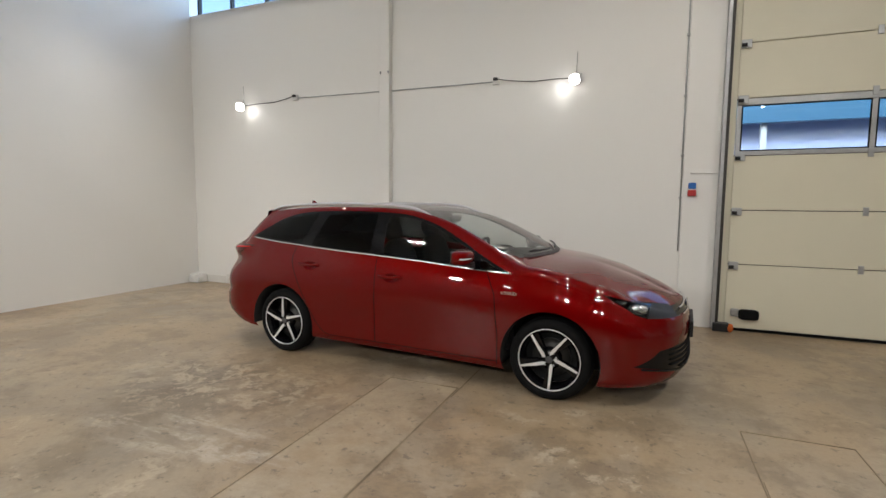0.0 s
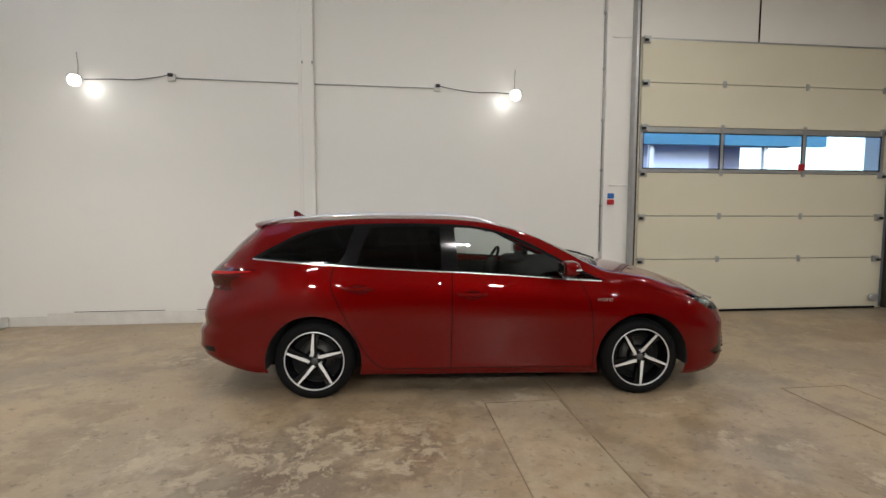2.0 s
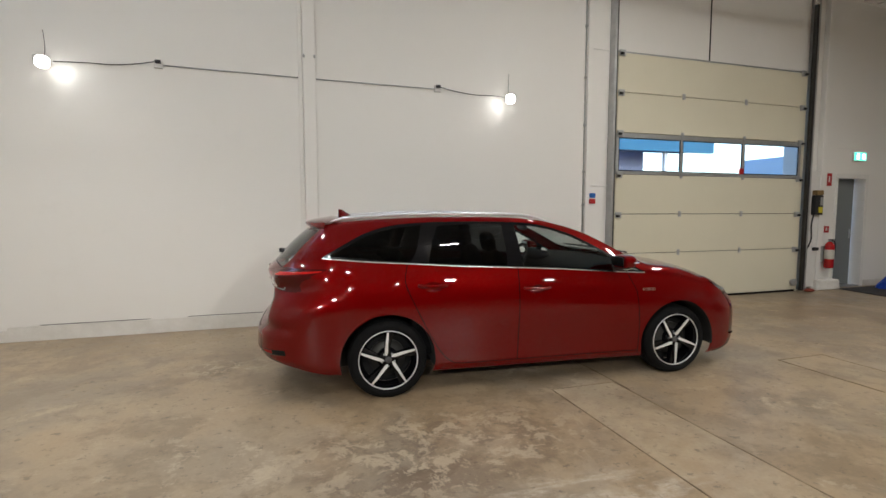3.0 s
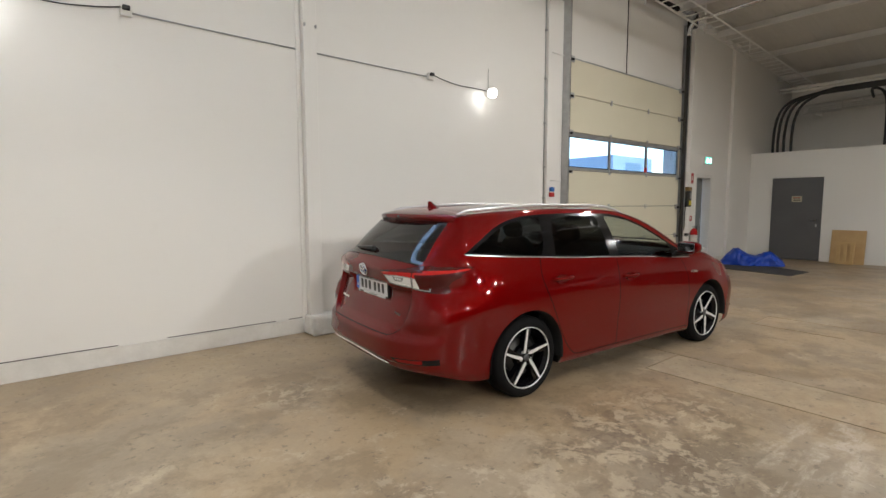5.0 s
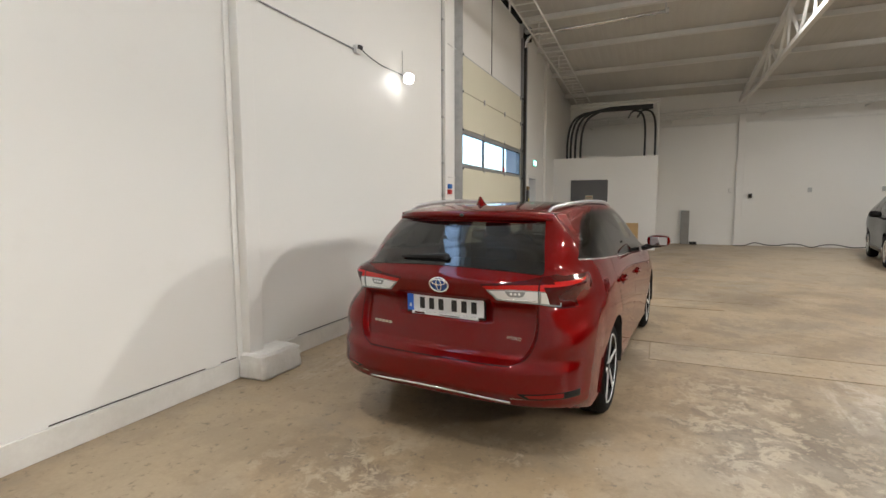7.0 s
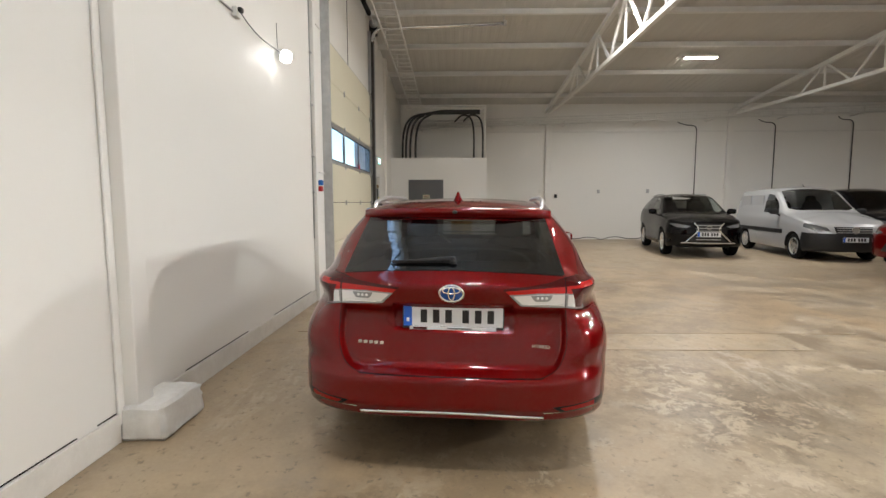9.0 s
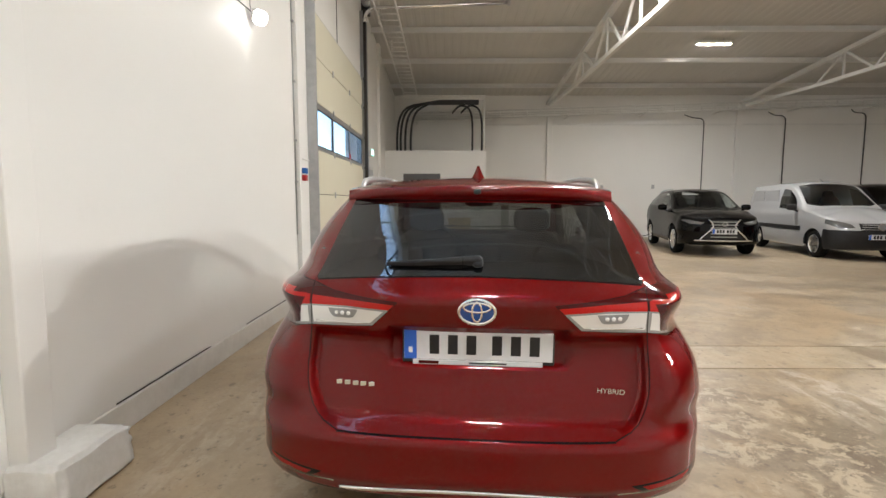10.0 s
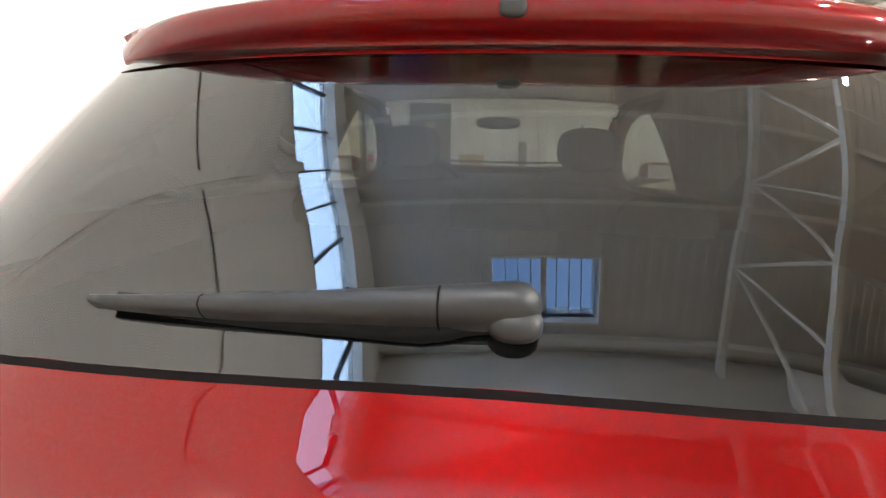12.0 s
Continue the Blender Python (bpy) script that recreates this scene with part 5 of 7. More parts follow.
def seat(x, y, wide):
    st = new("car_seat")
    st.parent = hero
    st.location = (x, y, 0)
    part("seat_cushion", blob(0.20, 0, 0.50, 0.28, wide, 0.10, 3.2), SEAT, st)
    bm = blob(0, 0, 0, 0.085, wide * 0.96, 0.33, 3.0)
    part("seat_back", moved(bm, pose(-0.10, 0, 0.80, 0, -15)), SEAT, st)
    heads = (0,) if wide < 0.4 else (-0.42, 0.0, 0.42)
    for h in heads:
        part("headrest", moved(blob(0, 0, 0, 0.05, 0.125, 0.085 if wide < 0.4 else 0.06, 3.0), pose(-0.22, h, 1.19 if wide < 0.4 else 1.03, 0, -15)), SEAT, st)
        for q in (-0.05, 0.05):
            part("headrest_post", tube([(-0.20, h + q, 1.13 if wide < 0.4 else 1.0), (-0.18, h + q, 1.04 if wide < 0.4 else 0.96)], 0.006, 6), GALV, st)


seat(1.18, 0.37, 0.25)
seat(1.18, -0.37, 0.25)
seat(0.32, 0.0, 0.64)

# ---------------------------------------------------------------- the hall's fittings
BLUE_PLASTIC = shader("blue plastic", (0.01, 0.12, 0.42), 0.45)
RED_PLASTIC = shader("red plastic", (0.42, 0.012, 0.012), 0.4)
CABLE = worn("black cable", (0.02, 0.02, 0.02), (0.05, 0.05, 0.05), 0.55, 20, 90)
GREY_CABLE = shader("grey cable", (0.12, 0.12, 0.11), 0.6)
LAMP_GLOW = shader("work lamp lens", (1, 1, 1), 0.5, emit=(1.0, 0.97, 0.92), strength=2.2)
LED = shader("led face", (1, 1, 1), 0.5, emit=(1.0, 0.95, 0.86), strength=18)
ROUGH_WHITE = worn("whitewashed concrete", (0.80, 0.79, 0.76), (0.5, 0.47, 0.42), 0.8, 6, 24, 0.4, 0.7)

# skirting
for x0, x1, top in ((WEST, -6.9, 0.13), (-6.9, -3.74, 0.165), (-3.27, 0.40, 0.165), (6.72, 9.08, 0.12)):
    bm = box(x0, NW - 0.022, 0, x1, NW - 0.003, top, 0.004)
    structure("baseboard", bm, SKIRT, "scuffed white skirting")
for x0, x1, z in ((-6.6, -5.5, 0.170), (-5.1, -4.05, 0.172), (-3.9, -3.75, 0.172), (-3.0, -1.9, 0.170), (-1.2, 0.2, 0.171)):
    structure("crack", box(x0, NW - 0.006, z, x1, NW - 0.002, z + 0.006), DARK_GAP, "dark gap over the skirting")
# column flange with its gap, and its footing
bm = box(-3.69, NW - 0.10, 0.1, -3.535, NW - 0.002, 4.7, 0.008)
box(-3.745, NW - 0.022, 0.1, -3.692, NW - 0.002, 4.7, 0.008, bm)
structure("column_casing", bm, WALL, "white boxed-in column")


def footing(x0, y0, x1, y1, top, seed):
    bm = box(x0, y0, 0, x1, y1, top)
    bmesh.ops.subdivide_edges(bm, edges=bm.edges[:], cuts=9, use_grid_fill=True)
    c = Vector(((x0 + x1) / 2, (y0 + y1) / 2, 0))
    for v in bm.verts:
        k = v.co.z / top
        v.co.x += (c.x - v.co.x) * 0.06 * k
        v.co.y += max(0, (y1 - v.co.y)) * 0.07 * k
        n = noise.noise_vector(v.co * 9 + Vector((seed, 0, 0))) * 0.010 + noise.noise_vector(v.co * 30) * 0.003
        v.co += Vector((n.x, n.y, n.z * k))
        if v.co.z < 0.004:
            v.co.z = 0
    bmesh.ops.bevel(bm, geom=[e for e in bm.edges if e.calc_face_angle(0) > 0.9], offset=0.016, segments=2, affect="EDGES")
    for f in bm.faces:
        f.smooth = True
    return bm


for args in ((-3.74, 6.30, -3.27, NW - 0.002, 0.205, 1), (5.24, 6.40, 5.87, NW - 0.002, 0.18, 5), (WEST + 0.002, 6.34, WEST + 0.26, NW - 0.03, 0.15, 9)):
    structure("footing", footing(*args), ROUGH_WHITE, "rough whitewashed concrete footing")
# pilasters beside the overhead door
structure("pilaster", box(0.42, NW - 0.06, 0, 0.79, NW - 0.002, 4.72, 0.006), WALL, "white pilaster")
structure("pilaster", box(5.31, NW - 0.10, 0.1, 5.41, NW - 0.002, 5.4, 0.01), WALL, "white pilaster")
structure("pilaster", box(7.55, NW - 0.08, 0.1, 7.85, NW - 0.002, 5.4, 0.01), WALL, "white pilaster")
for y in (1.12, -5.5, -12.2):
    structure("pilaster", box(EAST - 0.10, y - 0.10, 0, EAST - 0.002, y + 0.10, 4.7, 0.008), WALL, "white pilaster")
structure("trim", box(EAST - 0.03, SOUTH, 3.95, EAST - 0.002, 3.5, 4.0), STEEL_WHITE, "white rail along the far wall")

# ---- overhead door
od = thing("overhead_door", Matrix(), "closed cream sectional overhead door with a window row", "garage door", "", "structure")
seams = [0.03, 0.78, 1.405, 2.025, 2.662, 3.270, 3.86]
for k, (z0, z1) in enumerate(zip(seams, seams[1:])):
    if k == 3:
        part("window_section", box(DX0 + 0.01, 6.505, z0 + 0.003, DX1 - 0.01, 6.545, z0 + 0.05, 0.004), GALV, od, "aluminium window section")
        part("section_rail", box(DX0 + 0.01, 6.505, z1 - 0.075, DX1 - 0.01, 6.545, z1 - 0.003, 0.004), GALV, od)
        edges = [DX0 + 0.01, 2.165, 3.465, DX1 - 0.06]
        for i, x in enumerate(edges):
            part("mullion", box(x, 6.507, z0 + 0.05, x + (0.045 if i < 3 else 0.05), 6.543, z1 - 0.075, 0.003), GALV, od)
        for i in range(3):
            x0, x1 = edges[i] + 0.045, edges[i + 1]
            bm = box(x0, 6.512, z0 + 0.05, x1, 6.52, z0 + 0.064)
            box(x0, 6.512, z1 - 0.089, x1, 6.52, z1 - 0.075, 0, bm)
            box(x0, 6.512, z0 + 0.064, x0 + 0.014, 6.52, z1 - 0.089, 0, bm)
            box(x1 - 0.014, 6.512, z0 + 0.064, x1, 6.52, z1 - 0.089, 0, bm)
            part("pane_seal", bm, BLACK_RUBBER, od)
            g = part("pane", box(x0, 6.522, z0 + 0.05, x1, 6.528, z1 - 0.075), WINDOW_GLASS, od)
            g.visible_shadow = False
        continue
    bm = box(DX0 + 0.005, 6.50, z0 + 0.004, DX1 - 0.005, 6.545, z1 - 0.004, 0.006)
    part("door_section", bm, PANEL, od)
part("seam_backing", box(DX0, 6.53, 0.05, DX1, 6.538, 2.04), DARK_GAP, od)
part("seam_backing", box(DX0, 6.53, 2.645, DX1, 6.538, 3.85), DARK_GAP, od)
part("bottom_seal", box(DX0, 6.495, 0.0, DX1, 6.54, 0.034, 0.004), BLACK_RUBBER, od)
for z in seams[1:]:
    for x in (2.18, 3.48):
        if z < 3.6:
            part("hinge", box(x - 0.025, 6.486, z - 0.045, x + 0.025, 6.503, z + 0.045, 0.004), GALV, od)
    for x in (DX0 + 0.06, DX1 - 0.06):
        part("roller_hinge", box(x - 0.05, 6.470, z - 0.06, x + 0.05, 6.502, z + 0.03, 0.005), GALV, od)
        part("roller", tube([(x, 6.455, z - 0.03), (x + (0.05 if x > 2 else -0.05), 6.455, z - 0.03)], 0.02, 8), BLACK_PLASTIC, od)
part("top_panel", box(DX0 - 0.05, 6.535, 3.872, 2.69, 6.575, 5.34, 0.004), WALL, od, "white fixed panel over the door")
part("top_panel", box(2.71, 6.535, 3.872, DX1 + 0.05, 6.575, 5.34, 0.004), WALL, od)
part("top_joint", box(2.69, 6.528, 3.88, 2.71, 6.545, 5.34), BLACK_RUBBER, od)
part("top_edge", box(DX0, 6.515, 3.855, DX1, 6.56, 3.885, 0.003), GALV, od)
for x0, x1, s in ((0.79, 0.90, 1), (4.84, 4.95, -1)):
    a = x0 if s > 0 else x1
    bm = box(min(a, a + 0.008 * s), 6.40, 0.02, max(a, a + 0.008 * s), 6.56, 5.25)
    box(min(a, a + 0.034 * s), 6.394, 0.02, max(a, a + 0.034 * s), 6.40, 5.25, 0, bm)
    # a solid dark box fills the inside of the track
    part("track_channel", box(min(a + 0.01 * s, a + 0.068 * s), 6.41, 0.02, max(a + 0.01 * s, a + 0.068 * s), 6.47, 5.25, 0.004), DARK_STEEL, od, "dark roller channel")
    part("door_jamb", box(min(a + 0.058 * s, a + 0.145 * s), 6.52, 0.0, max(a + 0.058 * s, a + 0.145 * s), 6.57, 3.87, 0.004), PANEL, od, "cream door edge strip")
    part("track", bm, GALV, od, "galvanised vertical track")
    xm = (x0 + x1) / 2
    pts = curve_through([(xm, 6.43, 5.0), (xm, 6.40, 5.16), (xm, 6.25, 5.28), (xm, 6.0, 5.29)], 5) + [Vector((xm, 3.45, 5.38))]
    part("ceiling_track", tube(pts, 0.042, 6), SILVER, od, "galvanised horizontal track")
    part("track_hanger", box(xm - 0.015, 3.47, 5.38, xm + 0.015, 3.50, roof_z(xm)), GALV, od)
    part("track_end", box(xm - 0.05, 3.42, 5.33, xm + 0.05, 3.48, 5.43, 0.005), GALV, od)
part("shaft", tube([(0.8, 6.40, 5.40), (4.95, 6.40, 5.40)], 0.018, 10), GALV, od)
part("spring", tube([(1.6, 6.40, 5.40), (2.5, 6.40, 5.40)], 0.05, 14), BLACK_RUBBER, od)
part("spring", tube([(3.0, 6.40, 5.40), (4.3, 6.40, 5.40)], 0.05, 14), BLACK_RUBBER, od)
for x in (0.86, 4.90):
    part("cable_drum", moved(lathe([(0.0, -0.04), (0.09, -0.04), (0.09, -0.025), (0.07, -0.02), (0.07, 0.03), (0.09, 0.035), (0.0, 0.04)], "x", 24), Matrix.Translation((x, 6.40, 5.40))), GALV, od)
part("drive_box", box(4.98, 6.34, 5.18, 5.12, 6.52, 5.50, 0.02), BLACK_PLASTIC, od)
part("floor_bracket", box(0.80, 6.36, 0.0, 0.97, 6.46, 0.10, 0.01), BLACK_PLASTIC, od)
part("pull_handle", box(0.99, 6.484, 0.17, 1.08, 6.502, 0.26, 0.02), GALV, od, "grey handle plate")
part("pull_handle", moved(blob(0, 0, 0, 0.105, 0.03, 0.062, 4.0), Matrix.Translation((1.175, 6.485, 0.20))), BLACK_RUBBER, od, "dark pull handle")
part("cable_anchor", blob(4.74, 6.46, 0.17, 0.08, 0.03, 0.06), GALV, od)
rag = moved(blob(0, 0, 0, 0.035, 0.03, 0.05, 2.2, 16, 8), Matrix.Translation((0.98, 6.38, 0.05)))
solid("rag", rag, shader("orange cloth", (0.55, 0.12, 0.02), 0.9), "orange cloth at the foot of the door track", "rag", smooth=True)
rag = moved(blob(0, 0, 0, 0.10, 0.07, 0.03, 2.2, 16, 8), Matrix.Translation((5.0, 6.36, 0.03)))
solid("rag", rag, shader("rust red cloth", (0.25, 0.05, 0.03), 0.9), "rust red cloth at the foot of the door track", "rag", smooth=True)

# ---- conduits, sockets and work lamps on the wall
for name, pts in (("conduit", [(-5.25, 6.568, 3.140), (-3.74, 6.568, 3.122)]), ("conduit", [(-3.535, 6.568, 3.120), (-1.97, 6.568, 3.112)]), ("conduit", [(0.50, 6.51, 1.835), (0.80, 6.51, 1.835)]), ("conduit", [(0.50, 6.51, 3.865), (0.80, 6.51, 3.865)]), ("conduit", [(0.405, 6.572, 0.9), (0.405, 6.572, 4.7)])):
    solid(name, tube(pts, 0.008, 8), GALV if pts[0][0] < 0.45 else STEEL_WHITE, "thin conduit clipped to the white wall", "conduit", "wall conduits", smooth=True)
for z in (1.55, 2.05, 2.75, 3.45, 4.2):
    solid("pipe_clip", box(0.385, 6.545, z - 0.012, 0.425, 6.578, z + 0.012, 0.003), GALV, "small pipe clip on the wall", "clip", "pipe clips")
for x in (-3.676, -3.548):
    solid("wall_bolt", moved(blob(0, 0, 0, 0.012, 0.022, 0.022, 2.2, 10, 6), Matrix.Translation((x, 6.476, 3.37))), GALV, "rusty bolt in the wall", "bolt", "wall bolts", smooth=True)


def socket(x, z):
    t = thing("wall_socket", pose(x, NW, z), "white surface-mounted wall socket with a plug", "socket", "wall sockets")
    part("socket_box", box(-0.045, -0.05, -0.045, 0.045, -0.002, 0.045, 0.008), STEEL_WHITE, t)
    part("plug", box(-0.03, -0.085, 0.0, 0.03, -0.048, 0.04, 0.008), BLACK_PLASTIC, t)


socket(-5.29, 3.145)
socket(-1.925, 3.115)


def work_lamp(x, z, turn, sx):
    t = thing("work_lamp", pose(x, NW, z), "lit LED work lamp hung on the wall", "work lamp", "work lamps")
    h = pose(0, -0.10, 0, 22, 0, turn)
    part("lamp_body", moved(lathe([(0.0, 0.045), (0.05, 0.045), (0.066, 0.02), (0.068, 0.0), (0.060, -0.002)], "y", 28), h), BLACK_PLASTIC, t)
    part("lamp_face", moved(lathe([(0.0, -0.004), (0.055, -0.004), (0.060, 0.001)], "y", 28), h), LAMP_GLOW, t, "bright LED face")
    part("lamp_lens", moved(blob(0, -0.014, 0, 0.068, 0.048, 0.068), h), LAMP_GLOW, t, "glowing round lens")
    part("lamp_bracket", moved(tube([(-0.072, 0.01, 0), (-0.072, 0.05, 0.045), (0, 0.08, 0.06), (0.072, 0.05, 0.045), (0.072, 0.01, 0)], 0.005, 6), h), GALV, t)
    part("lamp_hook", tube([(0, -0.02, 0.08), (0.004, -0.012, 0.2), (-0.01 * sx, -0.01, 0.36)], 0.0035, 6), GREY_CABLE, t)
    return t


work_lamp(-6.39, 3.06, 30, 1)
work_lamp(-0.868, 3.035, -30, -1)
solid("lamp_cable", tube(curve_through([(-5.33, 6.53, 3.165), (-5.5, 6.54, 3.13), (-5.75, 6.55, 3.10), (-6.0, 6.55, 3.10), (-6.30, 6.52, 3.08)], 6), 0.006, 6), CABLE, "black lamp cable draped along the wall", "cable", "lamp cables")
solid("lamp_cable", tube(curve_through([(-1.90, 6.53, 3.135), (-1.7, 6.545, 3.10), (-1.4, 6.55, 3.07), (-1.15, 6.55, 3.075), (-0.95, 6.52, 3.06)], 6), 0.006, 6), CABLE, "black lamp cable draped along the wall", "cable", "lamp cables")
t = thing("power_socket", pose(0.52, 6.52, 1.65), "blue and red industrial power socket on the pilaster", "socket")
part("socket_cover", box(-0.04, -0.06, 0.0, 0.04, 0.0, 0.075, 0.012), BLUE_PLASTIC, t, "blue cover")
part("socket_body", box(-0.045, -0.055, -0.085, 0.045, 0.0, -0.01, 0.012), RED_PLASTIC, t, "red body")
part("socket_band", box(-0.042, -0.05, -0.012, 0.042, 0.0, 0.004, 0.003), STEEL_WHITE, t)

# ---- side door and what hangs round it
sd = thing("side_door", Matrix(), "grey steel side door in a white frame", "door", "", "structure")
part("door_leaf", box(SDX0 + 0.05, NW + 0.16, 0.02, SDX1 - 0.05, NW + 0.20, 2.06, 0.004), worn("side door grey", (0.16, 0.175, 0.18), (0.2, 0.21, 0.21), 0.45, 2, 60, 0.3), sd)
bm = box(SDX0 - 0.05, NW - 0.015, 0, SDX0 + 0.004, NW + 0.2, 2.14, 0.004)
box(SDX1 - 0.004, NW - 0.015, 0, SDX1 + 0.07, NW + 0.2, 2.14, 0.004, bm)
box(SDX0, NW - 0.015, 2.06, SDX1, NW + 0.2, 2.14, 0.004, bm)
part("door_frame", bm, STEEL_WHITE, sd)
part("door_handle", tube([(SDX1 - 0.10, NW + 0.16, 1.02), (SDX1 - 0.10, NW + 0.11, 1.02), (SDX1 - 0.20, NW + 0.11, 1.02)], 0.010, 8), CHROME, sd)
part("lock_plate", box(SDX1 - 0.12, NW + 0.153, 0.92, SDX1 - 0.08, NW + 0.162, 1.10, 0.003), GALV, sd)
part("threshold", box(SDX0, NW, 0.0, SDX1, NW + 0.3, 0.02), GALV, sd)
t = thing("exit_sign", pose(6.37, NW, 2.47), "lit green emergency exit sign", "exit sign")
part("sign_box", box(-0.17, -0.045, -0.085, 0.17, -0.002, 0.085, 0.006), STEEL_WHITE, t)
part("sign_face", box(-0.16, -0.049, -0.075, 0.16, -0.044, 0.075), shader("exit sign green", (0.02, 0.35, 0.22), 0.4, emit=(0.10, 0.75, 0.52), strength=0.5), t, "green glowing face")
GLOW = shader("exit sign white", (0.8, 0.9, 0.85), 0.4, emit=(0.8, 1.0, 0.95), strength=0.9)
part("sign_mark", box(-0.10, -0.052, -0.055, -0.03, -0.048, 0.055), GLOW, t)
part("sign_mark", box(0.05, -0.052, -0.05, 0.13, -0.048, 0.05), GLOW, t)
part("sign_cord", box(-0.55, -0.012, 0.13, -0.17, -0.002, 0.14), STEEL_WHITE, t)
for z, w, h in ((2.03, 0.055, 0.115), (1.11, 0.06, 0.06)):
    s_ = thing("fire_sign", pose(5.655, NW, z), "small red fire equipment sign on the wall", "sign", "fire signs")
    part("sign_plate", box(-w, -0.012, -h, w, -0.002, h, 0.002), RED_PLASTIC, s_)
    part("sign_mark", box(-w * 0.5, -0.015, -h * 0.4, w * 0.1, -0.011, h * 0.5), STEEL_WHITE, s_)
ex = thing("fire_extinguisher", pose(5.60, 6.46, 0.40), "red fire extinguisher hung by the side door", "extinguisher")
part("cylinder", lathe([(0.0, 0.0), (0.07, 0.0), (0.078, 0.015), (0.078, 0.40), (0.07, 0.44), (0.04, 0.475), (0.025, 0.49), (0.0, 0.49)], "z", 28), shader("extinguisher red", (0.42, 0.008, 0.01), 0.25, 0, 0.5), ex)
part("label", moved(lathe([(0.0785, 0.17), (0.0785, 0.34)], "z", 28), Matrix()), worn("label paper", (0.62, 0.60, 0.55), (0.4, 0.36, 0.3), 0.5, 20, 90), ex)
part("valve", box(-0.02, -0.02, 0.485, 0.02, 0.02, 0.53, 0.006), GALV, ex)
part("lever", moved(box(-0.012, -0.09, 0.52, 0.012, 0.03, 0.535, 0.003), pose(0, 0, 0)), BLACK_PLASTIC, ex)
part("hose", tube(curve_through([(0.02, 0, 0.5), (0.09, -0.02, 0.48), (0.11, -0.02, 0.3), (0.09, -0.01, 0.1)], 6), 0.011, 8), BLACK_RUBBER, ex)
part("bracket", box(-0.05, 0.075, 0.1, 0.05, 0.118, 0.4), GALV, ex)
cb = thing("door_control", pose(5.19, 6.48, 1.57), "black door control box with a yellow label", "control box")
part("control_case", box(-0.10, -0.08, -0.19, 0.10, 0.0, 0.16, 0.012), BLACK_PLASTIC, cb)
part("control_lid", box(-0.085, -0.09, 0.165, 0.085, 0.0, 0.25, 0.01), worn("brown control lid", (0.24, 0.15, 0.05), (0.12, 0.09, 0.05), 0.5), cb)
part("control_label", box(-0.02, -0.086, -0.15, 0.08, -0.079, -0.05), shader("yellow label", (0.62, 0.52, 0.03), 0.5), cb)
part("control_panel", box(0.02, -0.086, -0.02, 0.085, -0.079, 0.13), shader("grey panel", (0.3, 0.3, 0.3), 0.5), cb)
part("control_cable", tube(curve_through([(-0.05, -0.02, -0.19), (-0.10, -0.03, -0.40), (-0.07, -0.02, -0.62), (-0.13, 0, -0.8)], 6), 0.012, 6), CABLE, cb)
part("post", box(-0.12, 0.0, -1.5, 0.10, 0.09, 0.6, 0.004), STEEL_WHITE, cb)
part("push_button", box(-0.02, -0.05, -0.84, 0.10, 0.0, -0.78, 0.01), BLACK_PLASTIC, cb)

# ---- the small room in the corner
RX, RY, RZ = 9.09, 3.56, 2.79
bm = box(RX, RY, 0, RX + 0.15, 4.93, RZ)
box(RX, 6.03, 0, RX + 0.15, NW - 0.002, RZ, 0, bm)
box(RX, 4.93, 2.10, RX + 0.15, 6.03, RZ, 0, bm)
box(RX + 0.15, RY, 0, EAST, RY + 0.15, RZ, 0, bm)
box(RX + 0.15, RY + 0.15, RZ - 0.15, EAST, NW - 0.002, RZ, 0, bm)
structure("wall_room", bm, wall_paint("room white", (0.82, 0.81, 0.78)), "white walls of the small corner room")
rd = thing("room_door", Matrix(), "dark grey steel door of the corner room", "door", "", "structure")
part("door_leaf", box(RX - 0.012, 4.955, 0.015, RX + 0.04, 6.005, 2.088, 0.004), GREY_DOOR, rd)
bm = box(RX - 0.02, 4.93, 0, RX + 0.1, 4.957, 2.11, 0.003)
box(RX - 0.02, 6.003, 0, RX + 0.1, 6.03, 2.11, 0.003, bm)
box(RX - 0.02, 4.957, 2.085, RX + 0.1, 6.003, 2.11, 0.003, bm)
part("door_frame", bm, GREY_DOOR, rd)
part("door_handle", tube([(RX - 0.012, 5.03, 1.03), (RX - 0.06, 5.03, 1.03), (RX - 0.06, 5.15, 1.03)], 0.010, 8), CHROME, rd)
part("door_lock", box(RX - 0.018, 5.015, 0.86, RX - 0.010, 5.045, 0.94, 0.003), GALV, rd)
part("door_notice", box(RX - 0.016, 5.36, 1.49, RX - 0.011, 5.58, 1.64), worn("notice paper", (0.55, 0.50, 0.36), (0.4, 0.35, 0.25), 0.6, 12, 60), rd)
for z in (1.60, 1.57, 1.53):
    part("notice_line", box(RX - 0.0185, 5.39, z - 0.008, RX - 0.0155, 5.55, z + 0.006), RED_PLASTIC if z > 1.59 else INK, rd)

# blue tarpaulin on a mat
mt = bmesh.new()
q = [(5.55, 4.52), (6.50, 4.46), (6.95, 5.4), (6.85, 6.42), (5.85, 6.42)]
a = [mt.verts.new((x, y, 0.002)) for x, y in q]
b = [mt.verts.new((x, y, 0.014)) for x, y in q]
mt.faces.new(b)
for i in range(5):
    mt.faces.new((a[i], a[(i + 1) % 5], b[(i + 1) % 5], b[i]))
bmesh.ops.recalc_face_normals(mt, faces=mt.faces[:])
solid("floor_mat", mt, worn("dark rubber mat", (0.03, 0.03, 0.032), (0.06, 0.055, 0.05), 0.8, 4, 60), "dark rubber mat on the concrete floor", "mat")
